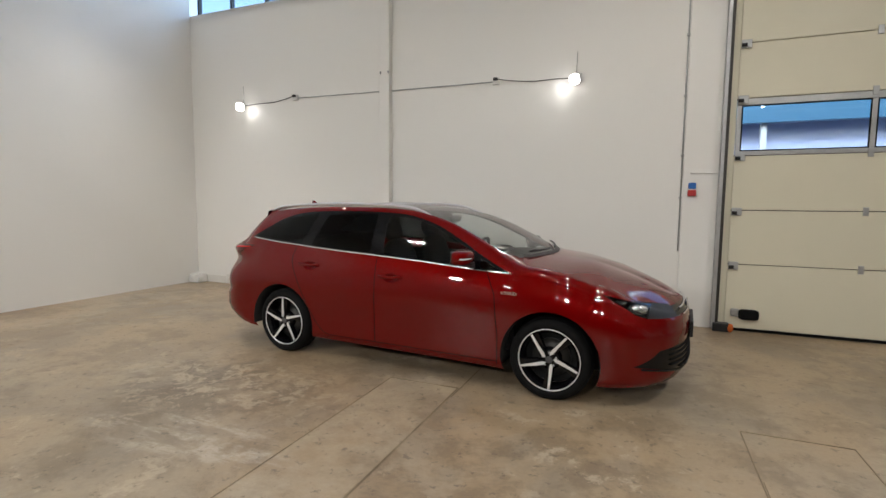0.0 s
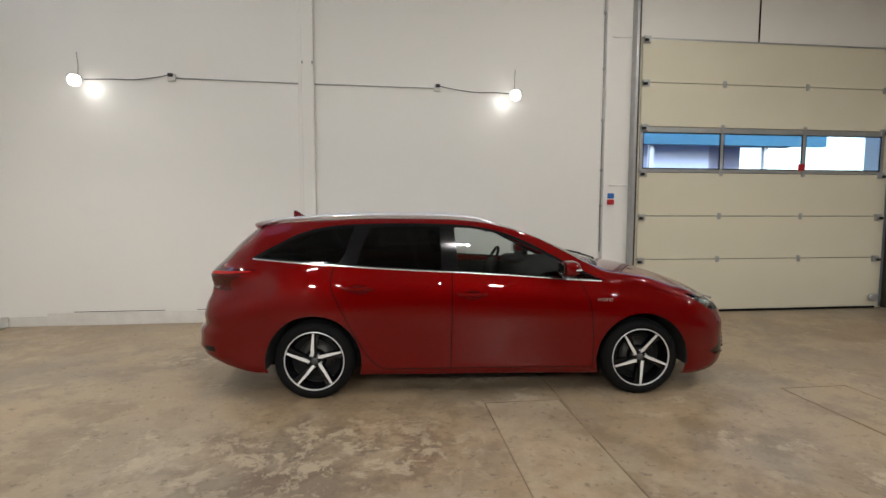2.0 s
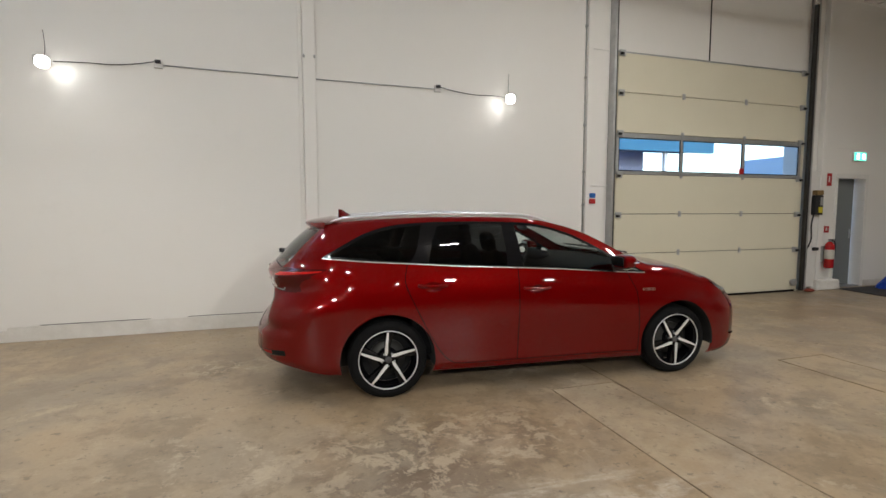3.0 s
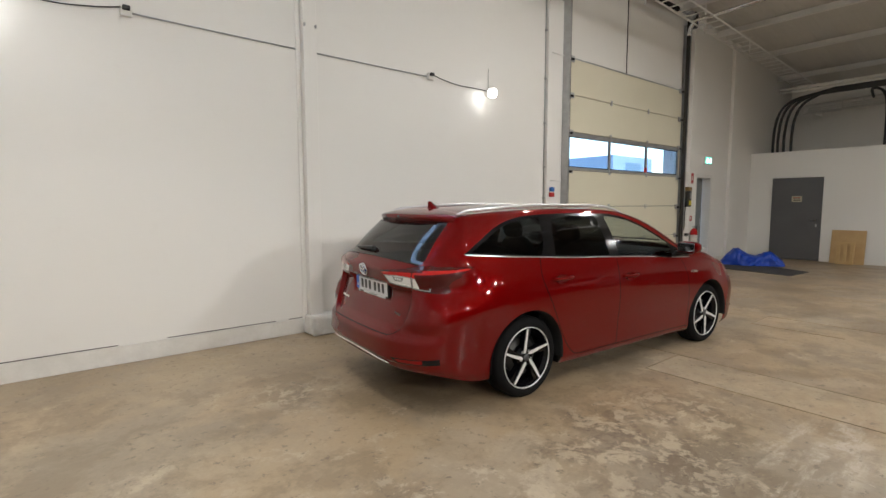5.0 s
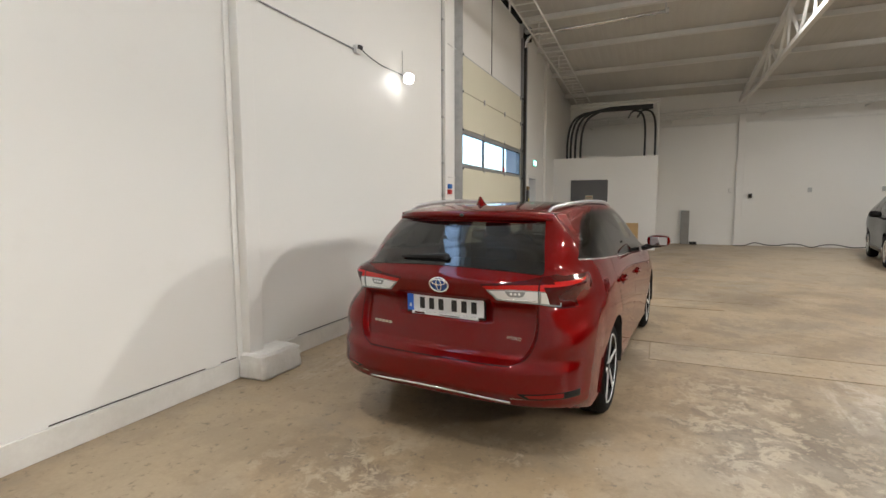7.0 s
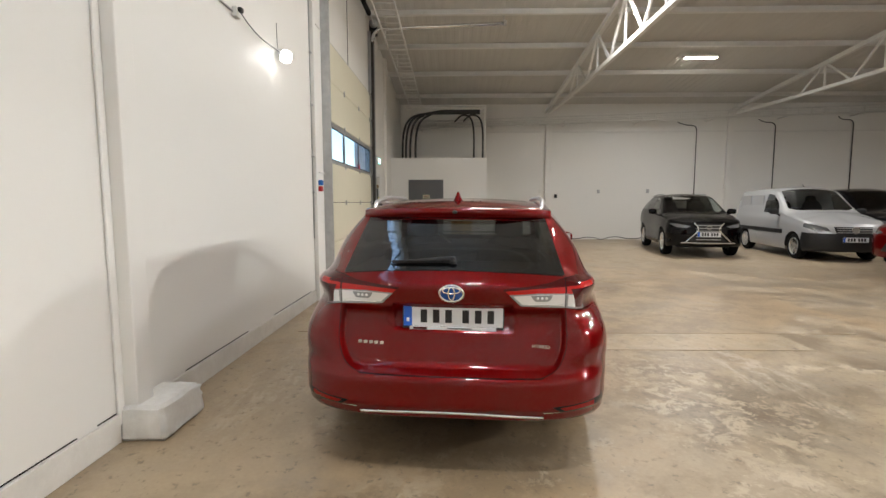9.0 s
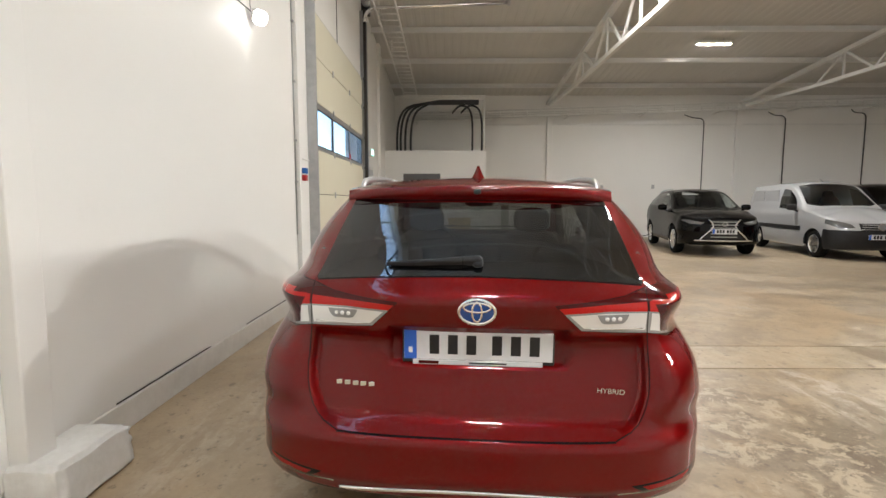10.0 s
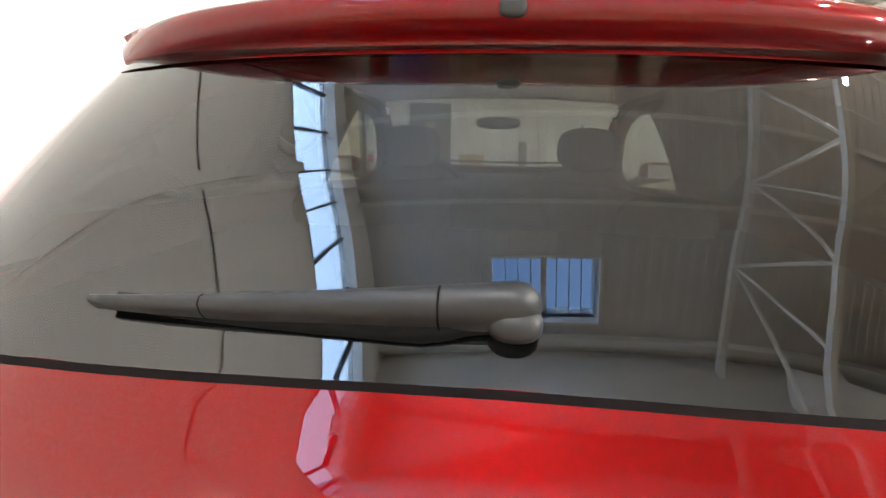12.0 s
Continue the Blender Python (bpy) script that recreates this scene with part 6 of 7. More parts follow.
TARP = worn("blue tarpaulin", (0.006, 0.06, 0.46), (0.004, 0.03, 0.30), 0.32, 5, 40, 0.5, 0.1)
rows = []
for i in range(81):
    u = i / 80 * 2 - 1
    cx, cy = 6.98 + 0.24 * u + 0.04 * math.sin(3 * u), 5.72 - 0.62 * u
    end = max(0.0, 1 - abs(u) ** 5) ** 0.5
    tall = (0.36 * math.exp(-((u + 0.48) / 0.42) ** 2) + 0.29 * math.exp(-((u - 0.50) / 0.48) ** 2)) * end + 0.02
    wide = (0.30 + 0.05 * math.cos(5.5 * u)) * end + 0.03
    row = []
    for j in range(37):
        a = math.pi * j / 36
        c, h = math.cos(a), math.sin(a) ** 0.75
        p = Vector((u * 3.2, c * 1.3, h))
        fold = abs(noise.noise(p * 1.6 + Vector((3, 0, 7)))) * 0.17 + abs(noise.noise(p * 3.7)) * 0.08 + abs(noise.noise(p * 8.0)) * 0.03
        k = 1.10 - fold * 1.6
        row.append((cx + c * wide * k * 0.96, cy + c * wide * k * 0.28, 0.018 + max(0.0, h * tall * k)))
    rows.append(row)
solid("tarpaulin", grid_mesh(rows), TARP, "crumpled bright blue tarpaulin heaped on the mat", "tarpaulin", smooth=True)

# plywood sheet and small pallet against the room
PLY = worn("plywood", (0.56, 0.38, 0.18), (0.44, 0.28, 0.12), 0.6, 3, 40, 0.6, 0.1)
solid("plywood_sheet", moved(box(-0.012, -0.33, 0, 0.012, 0.33, 0.81, 0.002), pose(8.965, 4.36, 0.0, 0, 7, 0)), PLY, "plywood sheet leaning on the white wall", "plywood")
t = thing("pallet", pose(8.80, 4.36, 0.0, 0, 9, 0), "small light wooden pallet leaning on the plywood", "pallet")
PINE = worn("pine", (0.58, 0.40, 0.18), (0.46, 0.29, 0.12), 0.6, 5, 50, 0.5, 0.1)
for y in (-0.125, 0.0, 0.125):
    part("slat", box(-0.05, y - 0.028, 0.07, -0.035, y + 0.028, 0.46, 0.002), PINE, t)
for z in (0.0, 0.46):
    part("board", box(-0.05, -0.165, z, -0.034, 0.165, z + 0.07, 0.003), PINE, t)
for y in (-0.15, 0.15):
    part("bearer", box(-0.034, y - 0.02, 0.0, 0.0, y + 0.02, 0.53, 0.003), PINE, t)
solid("stone_slab", moved(box(-0.03, -0.13, 0, 0.03, 0.13, 1.14, 0.006), pose(11.85, 2.67, 0.0, 0, 4, 0)), worn("grey slab", (0.30, 0.29, 0.27), (0.2, 0.19, 0.18), 0.8, 5, 30), "grey slab leaning on the far wall", "slab")
solid("drain_box", box(11.72, 2.30, 0, 11.9, 2.52, 0.09, 0.01), BLACK_PLASTIC, "small black box on the floor", "box")
pts = [(11.6 + 0.1 * math.sin(k), 1.25 - 0.30 * k, 0.02 + 0.10 * abs(math.sin(k * 0.9)) * (k > 1)) for k in range(13)]
solid("floor_cable", tube(curve_through(pts, 5), 0.016, 6), CABLE, "black cable lying in loops along the far wall", "cable")
for y, z, d in ((1.37, 1.80, STEEL_WHITE), (0.80, 1.62, BLACK_PLASTIC), (-0.78, 1.79, GALV), (-2.6, 1.80, GALV)):
    solid("switch_box", box(EAST - 0.05, y - 0.05, z - 0.07, EAST - 0.002, y + 0.05, z + 0.07, 0.008), d, "small switch box on the far wall", "switch", "wall switches")
# drop pipes on the far wall
for y in (-4.29, -7.13, -9.92):
    top = 3.88 + 0.031 * (6.1 - y)
    pts = curve_through([(11.50, y + 0.9, top + 0.02), (11.96, y + 0.40, top), (11.96, y + 0.12, top - 0.03), (11.96, y + 0.01, top - 0.15), (11.96, y, top - 0.4)], 5) + [Vector((11.96, y, 0.6))]
    solid("drop_pipe", tube(pts, 0.016, 8), CABLE, "black pipe dropping down the far wall", "pipe", "drop pipes")


def ladder_tray(name, a, b, wide, rung, label, side):
    t = thing(name, Matrix(), label, "cable tray")
    a, b = Vector(a), Vector(b)
    s_ = Vector(side) * wide / 2
    for k in (-1, 1):
        bm = tube([a + s_ * k, b + s_ * k], 0.022, 4)
        part("side_rail", bm, STEEL_WHITE, t)
    n = int((b - a).length / rung)
    for k in range(n + 1):
        p = a + (b - a) * (k / n)
        part("rung", tube([p - s_, p + s_], 0.014, 4), STEEL_WHITE, t)
    return t


t = ladder_tray("cable_ladder", (2.2, 5.93, 5.20), (11.4, 5.93, 4.72), 0.42, 0.30, "white cable ladder hung along the wall under the roof", (0, 1, 0))
for x in (2.6, 5.0, 7.4, 9.8):
    part("hanger", box(x, 6.14, 5.0, x + 0.02, 6.17, roof_z(x)), STEEL_WHITE, t)
t = ladder_tray("cable_tray", (11.4, 6.1, 4.15), (11.4, -13.0, 4.74), 0.24, 0.45, "white cable tray along the far wall", (0, 0, 1))
for k in range(3):
    part("tray_cable", tube([(11.46 + 0.03 * k, 6.0, 4.07 + 0.06 * k), (11.46 + 0.03 * k, -13.0, 4.66 + 0.06 * k)], 0.018, 6), STEEL_WHITE, t)
for y in (5.8, 3.2, 0.6, -2.0, -4.6, -7.2, -9.8):
    part("tray_bracket", box(11.36, y - 0.02, 3.99 + 0.031 * (6.1 - y), 12.0, y + 0.02, 4.02 + 0.031 * (6.1 - y)), STEEL_WHITE, t)
for k, y in enumerate((6.27, 6.16, 6.02, 5.85)):
    pts = curve_through([(9.7, y, RZ), (9.7, y, 3.25), (9.70, y - 0.05, 3.70), (9.72, y - 0.18, 4.02), (9.75, y - 0.42, 4.20), (9.78, y - 0.85, 4.27 + 0.03 * k), (9.80, 4.3, 4.28 + 0.03 * k), (9.80, 3.75, 4.28 + 0.03 * k)], 5)
    solid("riser_cable", tube(pts, 0.035, 8), CABLE, "thick black cable bending up from the corner room", "cable", "riser cables")
for y in (3.95, 3.66):
    pts = curve_through([(9.7, y, RZ), (9.7, y, 3.6), (9.75, y + 0.05, 4.0), (9.85, y + 0.18, 4.2), (10.2, y + 0.4, 4.28), (11.5, y + 0.6, 4.30)], 5)
    solid("riser_cable", tube(pts, 0.030, 8), CABLE, "thick black cable bending up from the corner room", "cable", "riser cables")
solid("riser_pipe", tube([(9.75, 3.60, RZ), (9.75, 3.60, 4.4)], 0.04, 10), STEEL_WHITE, "white pipe rising from the corner room", "pipe", smooth=True)
for z in (4.42, 4.50):
    solid("tray_link", tube([(9.75, 6.2, z), (9.75, 3.55, z)], 0.03, 8), STEEL_WHITE, "white pipe over the corner room", "pipe", "pipes over the room", smooth=True)

# ---- ceiling lights
# also builds the added fill fixtures that stay out of view
def ceiling_light(x, y, z, watts):
    along = x < 0 and -4 < y < 1
    t = thing("ceiling_light", pose(x, y, z, 0, 0, 90 if along else 0), "lit white LED strip light under the roof, some added as fill", "ceiling light", "ceiling lights")
    half = 0.6 if z > 5.5 else 0.55 if along else 1.0
    part("housing", box(-0.07, -0.46 * half, 0.0, 0.07, 0.46 * half, 0.07, 0.01), STEEL_WHITE, t)
    for k in range(4):
        part("diffuser", box(-0.05, (-0.43 + k * 0.22) * half, -0.014, 0.05, (-0.43 + k * 0.22 + 0.17) * half, 0.002, 0.004), LED, t, "bright diffuser")
    for y2 in (-0.25, 0.25):
        part("hanger", box(-0.008, y2 - 0.008, 0.07, 0.008, y2 + 0.008, roof_z(x) - z), GALV, t)
    lamp(x, y, z - 0.03, x, y, 0, watts, 0.46 if along else 0.10, 0.10 if along else 0.86 * half, spread=75 if y > 4.1 else 164)


for x, y, z, w in LIGHTS:
    ceiling_light(x, y, z, w)


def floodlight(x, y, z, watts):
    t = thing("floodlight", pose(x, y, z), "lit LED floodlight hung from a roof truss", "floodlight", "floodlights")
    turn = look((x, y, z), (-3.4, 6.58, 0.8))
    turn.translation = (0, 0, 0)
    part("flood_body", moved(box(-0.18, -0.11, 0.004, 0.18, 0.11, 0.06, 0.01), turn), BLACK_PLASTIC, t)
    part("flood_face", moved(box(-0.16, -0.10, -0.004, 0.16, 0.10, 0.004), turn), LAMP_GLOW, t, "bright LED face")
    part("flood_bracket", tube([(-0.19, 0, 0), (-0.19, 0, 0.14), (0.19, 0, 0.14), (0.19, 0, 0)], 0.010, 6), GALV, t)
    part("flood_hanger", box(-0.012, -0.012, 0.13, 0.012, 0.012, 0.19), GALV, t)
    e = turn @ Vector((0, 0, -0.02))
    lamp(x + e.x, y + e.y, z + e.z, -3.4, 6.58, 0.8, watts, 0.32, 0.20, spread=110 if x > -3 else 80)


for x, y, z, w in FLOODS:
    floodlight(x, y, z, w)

# ---- window band under the eaves
cl = thing("window_band", Matrix(), "window band under the eaves with dark mullions", "window", "", "structure")
g = part("pane", box(CL_X[0], NW + 0.15, CL_Z[0], CL_X[1], NW + 0.156, CL_Z[1]), WINDOW_GLASS, cl)
g.visible_shadow = False
n = 9
for k in range(n + 1):
    x = CL_X[0] + 0.02 + (CL_X[1] - CL_X[0] - 0.04) * k / n
    part("mullion", box(x - 0.02, NW + 0.12, CL_Z[0], x + 0.02, NW + 0.19, CL_Z[1]), BLACK_PLASTIC, cl)
part("window_sill", box(CL_X[0], NW - 0.01, CL_Z[0] - 0.02, CL_X[1], NW + 0.16, CL_Z[0] + 0.002, 0.004), STEEL_WHITE, cl)
# vent duct
vd = thing("vent_duct", Matrix(), "white ventilation duct under the roof", "duct")
part("duct", tube([(-7.0, 0.7, 5.6), (-7.0, -5.5, 5.6)], 0.19, 24), STEEL_WHITE, vd)
part("duct_stub", moved(lathe([(0.11, 0.0), (0.11, 0.42), (0.085, 0.42), (0.08, 0.2)], "z", 20), pose(-7.0, -0.3, 5.7, 0, 0, 0)), STEEL_WHITE, vd)
part("stub_mouth", moved(lathe([(0.0, 0.3), (0.085, 0.3)], "z", 20), pose(-7.0, -0.3, 5.7)), DARK_GAP, vd)

# ---------------------------------------------------------------- the other vehicles
BLACK_PAINT = car_paint("black paint", (0.003, 0.003, 0.0035), 0.2)
BLACK_PAINT.node_tree.nodes["Principled BSDF"].inputs["Coat Weight"].default_value = 0.6
SILVER_PAINT = car_paint("silver paint", (0.47, 0.475, 0.485), 0.2)
SMOKED = shader("smoked lamp lens", (0.14, 0.145, 0.15), 0.10, 0.3, 1.0, 0.02)
NAVY_PAINT = car_paint("black blue paint", (0.003, 0.003, 0.005), 0.2)
DARK_GLASS = pane_glass("dark car glass", (0.10, 0.11, 0.11), 0.06)

SUV = Shape(
    x0r=-0.45, x0f=2.95, n_rear=[(0.3, 3.0), (1.5, 2.6)], n_front=[(0.2, 2.9), (0.95, 2.6)], bulge=0.02, nose_from=2.6,
    bottom=[(-0.6, 0.36), (0.4, 0.27), (2.2, 0.27), (2.95, 0.26)],
    belt=[(-0.6, 1.17), (0, 1.14), (1.0, 1.09), (2.2, 1.03), (2.5, 0.99), (2.95, 0.91)],
    gutter=[(-0.6, 1.47), (-0.3, 1.53), (0.4, 1.58), (1.0, 1.575), (1.4, 1.525), (1.8, 1.37), (2.15, 1.18), (2.35, 1.09), (2.6, 1.05), (2.95, 0.98)],
    gutter_y=[(-0.6, 0.57), (0.3, 0.62), (1.2, 0.64), (1.8, 0.69), (2.3, 0.78), (2.6, 0.78), (2.95, 0.72)],
    width=[(-0.6, 0.89), (0, 0.92), (1.3, 0.905), (2.6, 0.92), (2.95, 0.905)],
    flank=[(0, 0.96), (0.1, 0.985), (0.35, 0.975), (0.6, 1.0), (0.8, 0.99), (1, 0.94)],
    roll=[(-1, 0), (2.2, 0), (2.6, 1), (4, 1)], rear_z=(0.40, 1.14, 1.48), front_z=(0.30, 0.80, 0.90),
    rear=[(0.3, -0.90), (0.5, -0.98), (0.9, -0.97), (1.14, -0.92), (1.5, -0.60)],
    front=[(0.2, 3.42), (0.35, 3.53), (0.5, 3.56), (0.75, 3.56), (0.87, 3.50), (1.0, 3.40)],
    centre=[(-0.62, 1.54), (0.3, 1.63), (0.9, 1.635), (1.3, 1.595), (1.7, 1.455), (2.1, 1.285), (2.4, 1.14), (2.6, 1.105), (2.95, 1.045), (3.3, 0.96), (3.5, 0.90)])
VAN = Shape(
    x0r=-0.55, x0f=2.90, n_rear=[(0.3, 5.0), (1.7, 5.0)], n_front=[(0.2, 2.7), (0.95, 2.5)], bulge=0.03, nose_from=2.5,
    bottom=[(-0.7, 0.26), (0.4, 0.23), (2.2, 0.22), (2.9, 0.22)],
    belt=[(-0.7, 1.12), (1.0, 1.10), (2.0, 1.07), (2.35, 1.02), (2.9, 0.93)],
    gutter=[(-0.7, 1.70), (0.5, 1.74), (1.1, 1.73), (1.45, 1.66), (1.75, 1.46), (2.05, 1.24), (2.25, 1.12), (2.5, 1.07), (2.9, 0.98)],
    gutter_y=[(-0.7, 0.70), (1.2, 0.70), (1.8, 0.75), (2.25, 0.80), (2.5, 0.79), (2.9, 0.74)],
    width=[(-0.7, 0.89), (0, 0.91), (1.3, 0.91), (2.6, 0.90), (2.9, 0.885)],
    flank=[(0, 0.96), (0.1, 0.985), (0.5, 1.0), (0.8, 0.995), (1, 0.96)],
    roll=[(-1, 0), (2.1, 0), (2.5, 1), (4, 1)], rear_z=(0.32, 1.12, 1.70), front_z=(0.24, 0.78, 0.88),
    rear=[(0.25, -0.76), (0.5, -0.82), (1.1, -0.81), (1.72, -0.74)],
    front=[(0.15, 3.36), (0.3, 3.50), (0.55, 3.53), (0.78, 3.49), (0.9, 3.42)],
    centre=[(-0.70, 1.78), (0.5, 1.81), (1.1, 1.80), (1.45, 1.73), (1.9, 1.49), (2.25, 1.25), (2.4, 1.18), (2.65, 1.13), (2.9, 1.07), (3.2, 0.97), (3.42, 0.88)])


def vehicle(name, label, s, paint, m, tyre, rim, side_panes, screen, dark_low=None, head=(), grille=(), wheelbase=2.66, clear=CLEAR_CAR):
    """A parked vehicle lofted from its tables, with its panes, lamps, grille and wheels."""
    car = thing(name, m, label, "car")
    bm = skin(s, 56, 18, 18, 12, 8)
    r = bm.faces.layers.int.new("region")
    bm.normal_update()
    for outline, dark in side_panes:
        carve(bm, r, rounded(outline, 0.03), XZ, 1 if dark else 2, flank_faces)
    carve(bm, r, rounded(screen, 0.05), XY, 2, lambda f: f.normal.z > 0.2 and 0.9 < f.calc_center_median().x < 2.6)
    carve(bm, r, rounded([(-0.56, 1.16), (-0.50, 1.44), (0.50, 1.44), (0.56, 1.16)], 0.03), YZ, 1, tail_faces)
    if dark_low:
        carve(bm, r, dark_low, XZ, 3, lambda f: f.calc_center_median().x > 2.2 and f.normal.z < 0.9)
    for o in head:
        for g in (-1, 1):
            carve(bm, r, [(g * y, z) for y, z in o], YZ, 4, nose_faces)
    for o in grille:
        carve(bm, r, o, YZ, 5, nose_faces)
    for cx in (0.0, wheelbase):
        carve(bm, r, circle(cx, tyre, tyre + 0.045, 40), XZ, 6, lambda f: abs(f.calc_center_median().y) > 0.3 and f.normal.z < 0.95)
    bmesh.ops.delete(bm, geom=[f for f in bm.faces if f[r] == 6], context="FACES")
    split(bm, r, {0: ("body_shell", paint, "", False), 1: ("rear_window", DARK_GLASS, "dark glass", True), 2: ("window", clear, "", True), 3: ("front_bumper", BLACK_PLASTIC, "black plastic bumper", False), 4: ("headlamp", SMOKED, "", True), 5: ("grille", BLACK_PLASTIC, "", False)}, car)
    bm.free()
    for cx in (0.0, wheelbase):
        for g in (-1, 1):
            wheel("wheel", car, cx, g, tyre, tyre, rim, 6, False, 0.2, 0.20, float(spline(s.width, cx)) - 0.03)
            bm = bmesh.new()
            rows = []
            for a in np.linspace(math.radians(-6), math.radians(186), 25):
                rows.append([bm.verts.new((cx + q * math.cos(a), g * y, tyre + q * math.sin(a))) for q, y in ((tyre + 0.04, 0.88), (tyre + 0.04, 0.45), (0.02, 0.45))])
            for p, q in zip(rows, rows[1:]):
                for j in range(2):
                    bm.faces.new((p[j], p[j + 1], q[j + 1], q[j]))
            part("wheel_well", bm, WELL, car)
    part("underbody", box(-0.6, -0.62, 0.24, 3.1, 0.62, 0.42, 0.02), WELL, car)
    z0 = float(spline(s.belt, 1.0))
    part("dashboard", box(1.75, -0.72, z0 - 0.35, 2.35, 0.72, z0 - 0.04, 0.05), CABIN, car)
    part("cabin_floor", box(-0.4, -0.74, 0.43, 2.3, 0.74, 0.55), CABIN, car)
    for y in (-0.38, 0.38):
        part("car_seat", moved(blob(0, 0, 0, 0.10, 0.25, 0.40, 3.0), pose(1.0, y, z0 - 0.05, 0, -12)), SEAT, car)
        part("headrest", moved(blob(0, 0, 0, 0.05, 0.13, 0.09, 3.0), pose(0.88, y, z0 + 0.38, 0, -12)), SEAT, car)
    part("cabin_back", box(0.35, -0.74, 0.5, 0.42, 0.74, z0 + 0.12, 0.02), CABIN, car)
    for g in (-1, 1):
        dm = new("door_mirror")
        dm.parent = car
        w = float(spline(s.width, 1.95))
        part("mirror_housing", blob(1.96, g * (w + 0.10), z0 + 0.05, 0.06, 0.115, 0.075, 3.0), paint if dark_low is None else BLACK_PLASTIC, dm)
        part("mirror_foot", tube([(1.98, g * (w - 0.06), z0 - 0.06), (1.96, g * (w + 0.06), z0 + 0.0)], 0.025, 6), BLACK_PLASTIC, dm)
    return car


def front_plate(car, x, z):
    p = new("number_plate")
    p.parent = car
    p.matrix_basis = pose(x, 0, z, 0, 0, 90)
    part("plate_sheet", box(-0.26, -0.012, -0.055, 0.26, 0.0, 0.055, 0.003), PLATE_WHITE, p)
    part("plate_band", box(-0.258, -0.014, -0.053, -0.215, -0.011, 0.053), PLATE_BLUE, p)
    for k in (-0.15, -0.09, -0.03, 0.06, 0.12, 0.18):
        part("plate_bar", box(k - 0.02, -0.014, -0.035, k + 0.02, -0.011, 0.036), INK, p, "plain dark bar")


suv_panes = [([(-0.42, 1.20), (-0.15, 1.42), (0.25, 1.50), (0.33, 1.17)], True), ([(0.42, 1.165), (0.36, 1.51), (0.92, 1.53), (0.97, 1.14)], True), ([(1.06, 1.135), (1.02, 1.525), (1.36, 1.47), (1.78, 1.29), (2.02, 1.14), (2.02, 1.085)], False)]
suv = vehicle("suv", "glossy black SUV with chrome-edged grille parked by the far wall", SUV, BLACK_PAINT, pose(9.22, -2.38, 0, 0, 0, 169), 0.355, 0.235, suv_panes,
              [(1.28, -0.58), (1.28, 0.58), (2.20, 0.70), (2.38, 0.5), (2.42, 0.0), (2.38, -0.5), (2.20, -0.70)],
              head=([(0.40, 0.80), (0.56, 0.83), (0.80, 0.87), (0.84, 0.84), (0.70, 0.77), (0.50, 0.755)],),
              grille=([(-0.30, 0.86), (0.30, 0.86), (0.22, 0.70), (0.42, 0.42), (-0.42, 0.42), (-0.22, 0.70)],))
pts = [(0.34, 0.88), (0.24, 0.70), (0.50, 0.41), (0.40, 0.385), (0.0, 0.375)]
pts = [(3.575 - 0.10 * abs(y) ** 1.6, y, z) for y, z in pts] + [(3.575 - 0.10 * abs(y) ** 1.6, -y, z) for y, z in pts[-2::-1]]
part("grille_surround", tube(curve_through(pts, 5), 0.016, 8), CHROME, suv, "chrome grille edge")
part("bumper_strip", tube([(3.57 - 0.16 * abs(y) ** 1.8, y, 0.385) for y in np.linspace(-0.62, 0.62, 17)], 0.018, 8), CHROME, suv, "chrome bumper strip")
for k in range(6):
    z = 0.46 + 0.07 * k
    part("grille_bar", box(3.535, -0.28, z, 3.565, 0.28, z + 0.018), GALV, suv)
part("emblem", tube([(3.60, 0.055 * math.cos(a), 0.765 + 0.042 * math.sin(a)) for a in np.linspace(0, 2 * math.pi, 21)[:-1]], 0.008, 6, None, True), CHROME, suv, "plain chrome oval")
front_plate(suv, 3.600, 0.60)
for g in (-1, 1):
    part("daytime_lamp", tube([(3.40, g * 0.60, 0.735), (3.32, g * 0.72, 0.755), (3.24, g * 0.80, 0.80)], 0.012, 6), CLEAR_LENS, suv)
    part("roof_rail", tube([(x, g * 0.56, roof_at(SUV, x, 0.56) + 0.03) for x in np.linspace(-0.3, 1.2, 12)], 0.014, 6), GALV, suv)

van_panes = [([(1.10, 1.12), (1.06, 1.62), (1.38, 1.58), (1.66, 1.43), (1.86, 1.26), (1.90, 1.09)], False)]
van = vehicle("panel_van", "silver panel van with black plastic bumper parked by the far wall", VAN, SILVER_PAINT, pose(8.35, -5.08, 0, 0, 0, 171.5), 0.315, 0.205, van_panes,
              [(1.42, -0.62), (1.42, 0.62), (2.10, 0.74), (2.30, 0.5), (2.38, 0.0), (2.30, -0.5), (2.10, -0.74)],
              dark_low=[(2.62, 0.1), (2.62, 0.30), (3.02, 0.48), (3.05, 0.68), (3.2, 0.67), (3.6, 0.66), (3.6, 0.1)],
              head=([(0.46, 0.72), (0.52, 0.80), (0.70, 0.86), (0.86, 0.90), (0.86, 0.80), (0.70, 0.70)],),
              grille=([(-0.40, 0.82), (0.40, 0.82), (0.36, 0.66), (-0.36, 0.66)],), wheelbase=2.70)
for z in (0.69, 0.74, 0.79):
    part("grille_bar", tube([(3.51 - 0.10 * abs(y) ** 1.8 + 0.015, y, z) for y in np.linspace(-0.36, 0.36, 11)], 0.010, 6), GALV, van)
part("emblem", tube([(3.545, 0.075 * math.cos(a), 0.745 + 0.075 * math.sin(a)) for a in np.linspace(0, 2 * math.pi, 25)[:-1]], 0.010, 6, None, True), CHROME, van, "plain chrome ring")
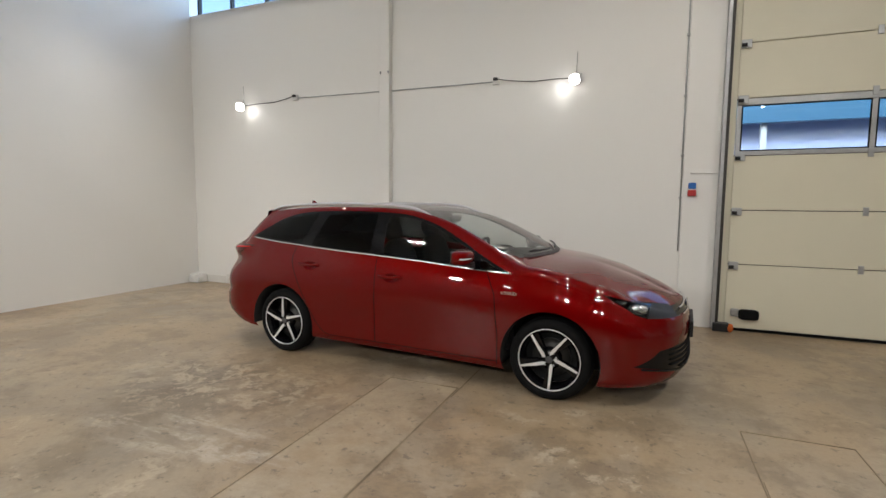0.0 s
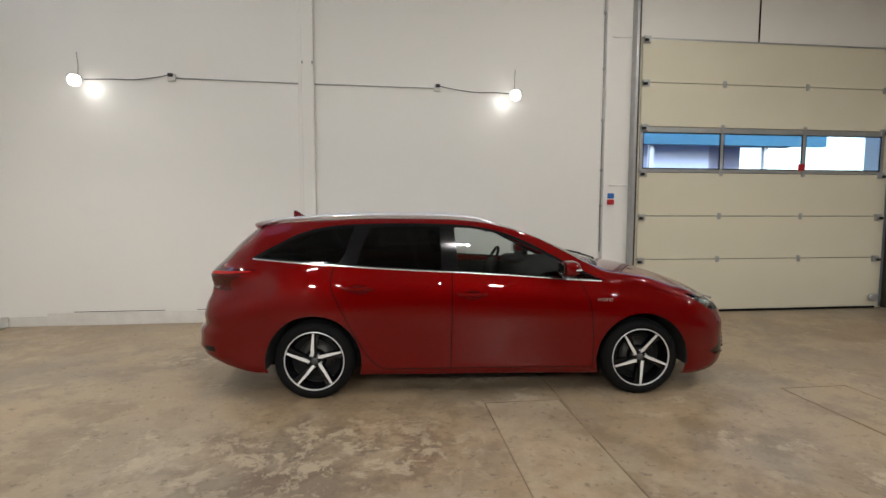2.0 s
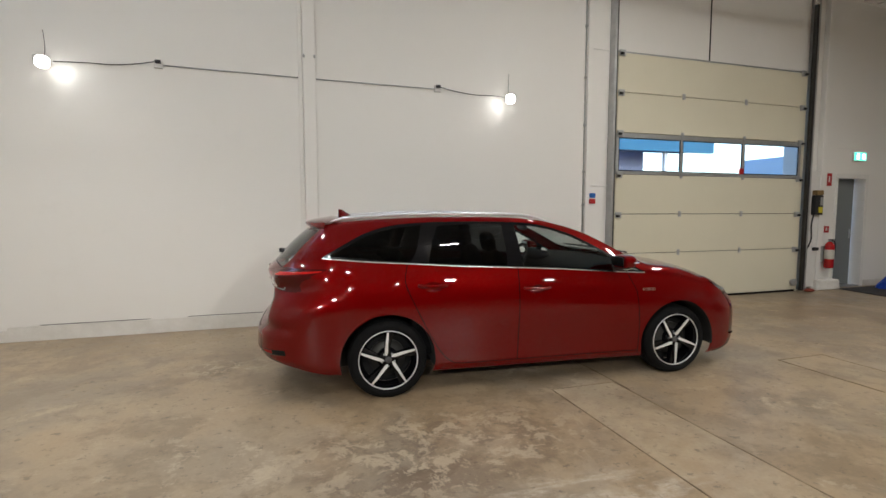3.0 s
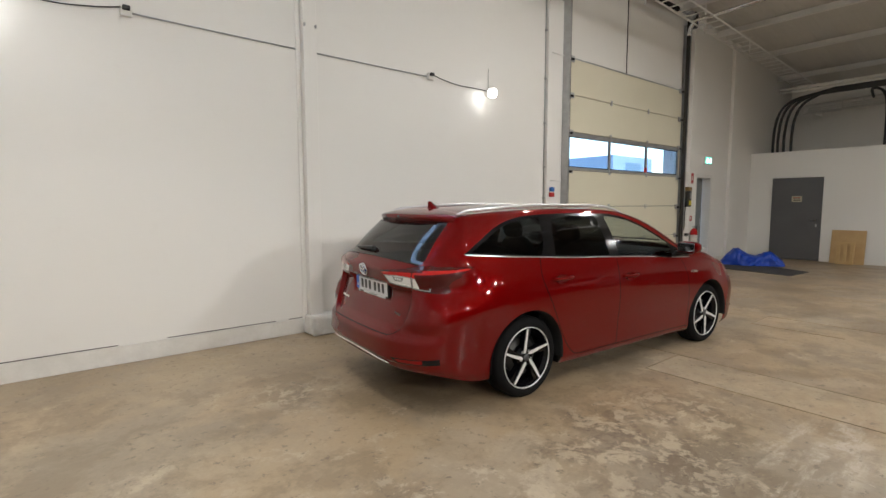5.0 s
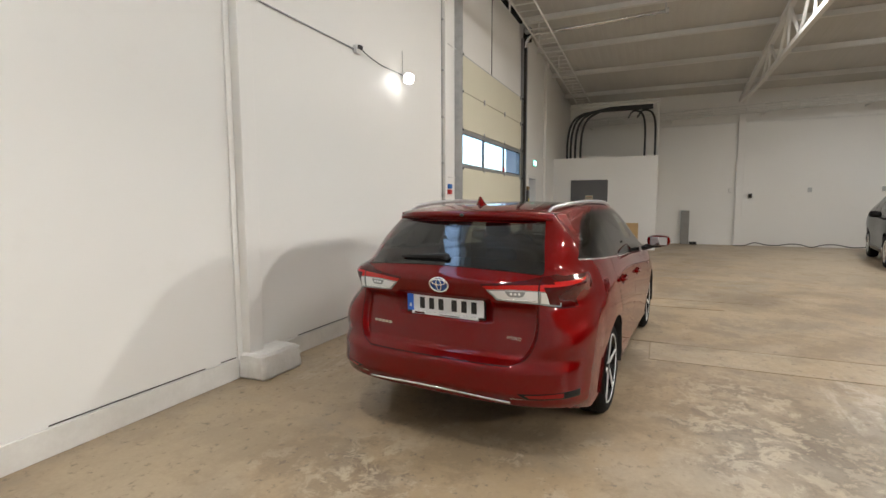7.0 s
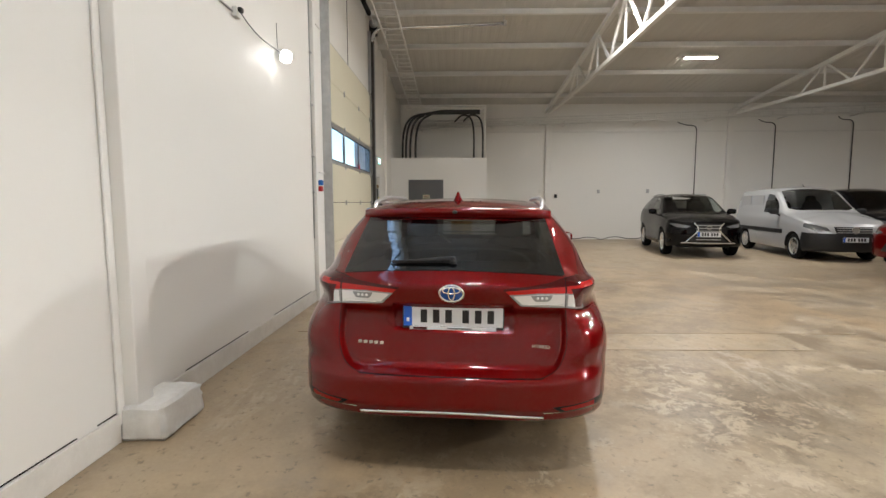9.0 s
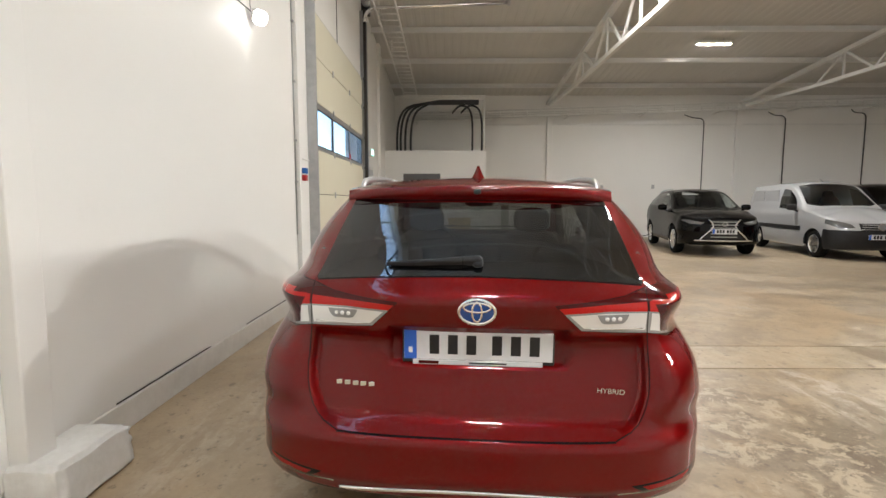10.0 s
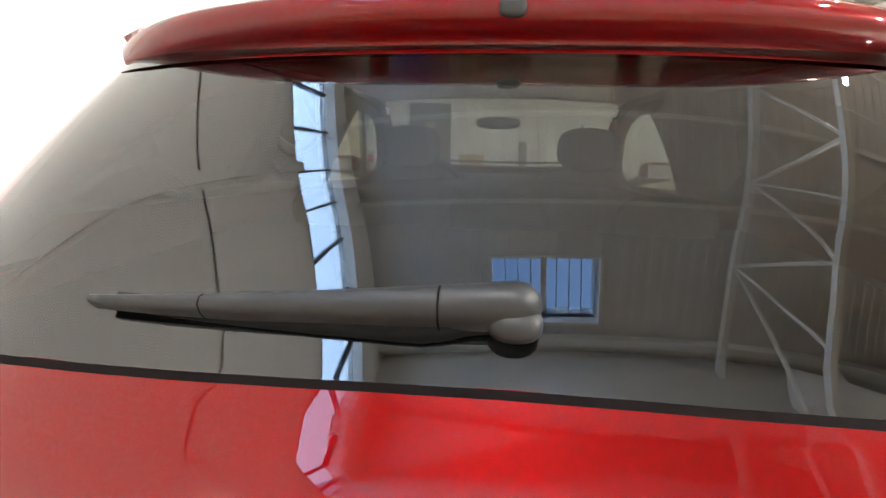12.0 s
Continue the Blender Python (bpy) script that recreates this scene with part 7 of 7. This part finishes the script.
part("emblem_field", moved(lathe([(0.0, 0.0), (0.07, 0.0)], "x", 24), Matrix.Translation((3.540, 0, 0.745))), GALV, van)
front_plate(van, 3.560, 0.53)
for g in (-1, 1):
    part("side_strip", box(-0.5, g * 0.905, 0.60, 2.2, g * 0.918, 0.70, 0.005), BLACK_PLASTIC, van, "black rubbing strip")
    part("fog_lamp", blob(3.36, g * 0.55, 0.42, 0.03, 0.05, 0.04), CLEAR_LENS, van)
    for x0, x1 in ((-0.45, 0.20), (0.30, 0.98)):
        part("blank_panel", box(x0, g * 0.835, 1.16, x1, g * 0.845, 1.58, 0.004), SILVER_PAINT, van)
part("roof_aerial", tube([(1.3, 0, 1.79), (1.18, 0, 1.86)], 0.008, 6), BLACK_PLASTIC, van)
vehicle("dark_van", "dark vehicle parked beyond the silver van", VAN, NAVY_PAINT, pose(10.0, -8.0, 0, 0, 0, 176), 0.33, 0.21, van_panes, [(1.42, -0.62), (1.42, 0.62), (2.10, 0.74), (2.30, 0.5), (2.38, 0.0), (2.30, -0.5), (2.10, -0.74)],
        head=([(0.46, 0.72), (0.52, 0.80), (0.70, 0.86), (0.86, 0.90), (0.86, 0.80), (0.70, 0.70)],), wheelbase=2.70, clear=DARK_GLASS)
vehicle("red_car", "red car parked across from the van", SUV, RED, pose(3.3, -7.45, 0, 0, 0, 95), 0.355, 0.235, suv_panes, [(1.28, -0.58), (1.28, 0.58), (2.20, 0.70), (2.38, 0.5), (2.42, 0.0), (2.38, -0.5), (2.20, -0.70)],
        head=([(0.40, 0.80), (0.56, 0.83), (0.80, 0.87), (0.84, 0.84), (0.70, 0.77), (0.50, 0.755)],),
        grille=([(-0.30, 0.86), (0.30, 0.86), (0.22, 0.70), (0.42, 0.42), (-0.42, 0.42), (-0.22, 0.70)],))

# ---------------------------------------------------------------- marks in the floor
PATCH = concrete_floor("newer concrete", 0.55)
structure("slab_strip", box(-1.87, 1.15, -0.05, -1.29, 3.48, 0.003), PATCH, "paler strip of newer concrete")
JOINT = worn("joint filler", (0.33, 0.26, 0.17), (0.15, 0.115, 0.075), 0.8, 3, 50, 1.0)
for x0, y0, x1, y1 in ((-1.885, 1.15, -1.87, 3.49), (-1.29, 0.3, -1.272, 3.49), (-1.885, 3.48, -1.272, 3.495), (0.64, 2.62, 0.655, 3.53), (0.64, 3.515, 1.25, 3.53), (1.235, 2.2, 1.25, 3.53), (0.655, 2.62, 0.66, 2.9), (-1.272, 3.3, -1.258, 6.3)):
    structure("floor_joint", box(x0 + 0.0045, y0 + 0.0045, 0.0, x1 - 0.0045, y1 - 0.0045, 0.0042), JOINT, "dark joint in the concrete floor")

# ---------------------------------------------------------------- outside
structure("ground", box(-300, NW + 0.3, -0.2, 300, 500, -0.05), worn("asphalt", (0.06, 0.06, 0.062), (0.04, 0.04, 0.042), 0.8, 1, 30), "asphalt yard outside the hall")
structure("ground", box(-300, -500, -0.4, 300, NW + 0.3, -0.26), worn("asphalt round the hall", (0.06, 0.06, 0.062), (0.04, 0.04, 0.042), 0.8, 1, 30), "asphalt yard round the hall")
nb = thing("neighbour_building", Matrix(), "pale industrial building with a teal fascia across the yard", "building")
part("wall", box(-30, 23.6, -0.05, 13.9, 45, 8), worn("pale cladding", (0.60, 0.65, 0.86), (0.53, 0.58, 0.79), 0.6, 0.4, 6, 0.4), nb, "pale lilac cladding")
part("wall", box(13.9, 24.6, -0.05, 16.4, 45, 8), worn("grey cladding", (0.40, 0.42, 0.60), (0.34, 0.36, 0.52), 0.6, 0.4, 6, 0.4), nb, "darker cladding")
part("fascia", box(-30, 22, 4.65, 19.0, 22.3, 7.6), worn("teal cladding", (0.035, 0.15, 0.24), (0.03, 0.125, 0.20), 0.5, 0.4, 6, 0.4), nb, "teal fascia")
part("canopy", box(-30, 22.3, 4.9, 19.0, 24.6, 5.1), worn("canopy soffit", (0.35, 0.36, 0.42), (0.28, 0.28, 0.34), 0.6, 0.5, 6), nb)
part("roof", box(-30, 23.6, 8, 16.4, 45, 8.3), GALV, nb)
for x in range(-26, 20, 6):
    part("canopy_post", box(x, 22.4, -0.05, x + 0.2, 22.6, 4.9), STEEL_WHITE, nb)
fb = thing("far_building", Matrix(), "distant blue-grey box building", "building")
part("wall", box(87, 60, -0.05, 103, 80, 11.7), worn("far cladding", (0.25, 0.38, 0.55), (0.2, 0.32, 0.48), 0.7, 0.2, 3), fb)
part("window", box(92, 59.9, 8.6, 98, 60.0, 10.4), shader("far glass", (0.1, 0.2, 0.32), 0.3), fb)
# plain far backdrop; the distance haze is put into its blue-grey colour
structure("backdrop", box(-200, 180, -0.05, 260, 186, 14), worn("hazed backdrop", (0.10, 0.16, 0.26), (0.07, 0.12, 0.2), 0.9, 0.05, 1), "far backdrop with haze blue in its colour")
solid("door_sticker", box(3.40, 6.495, 2.07, 3.50, 6.505, 2.17, 0.003), RED_PLASTIC, "small red sign on the door's window row", "sign")
# the wall lamps' light
lamp(-0.955, 6.475, 3.000, -1.75, 6.20, 2.50, 0.20, 0.08, 0.08)
lamp(-6.303, 6.475, 3.025, -5.50, 6.20, 2.52, 0.20, 0.08, 0.08)
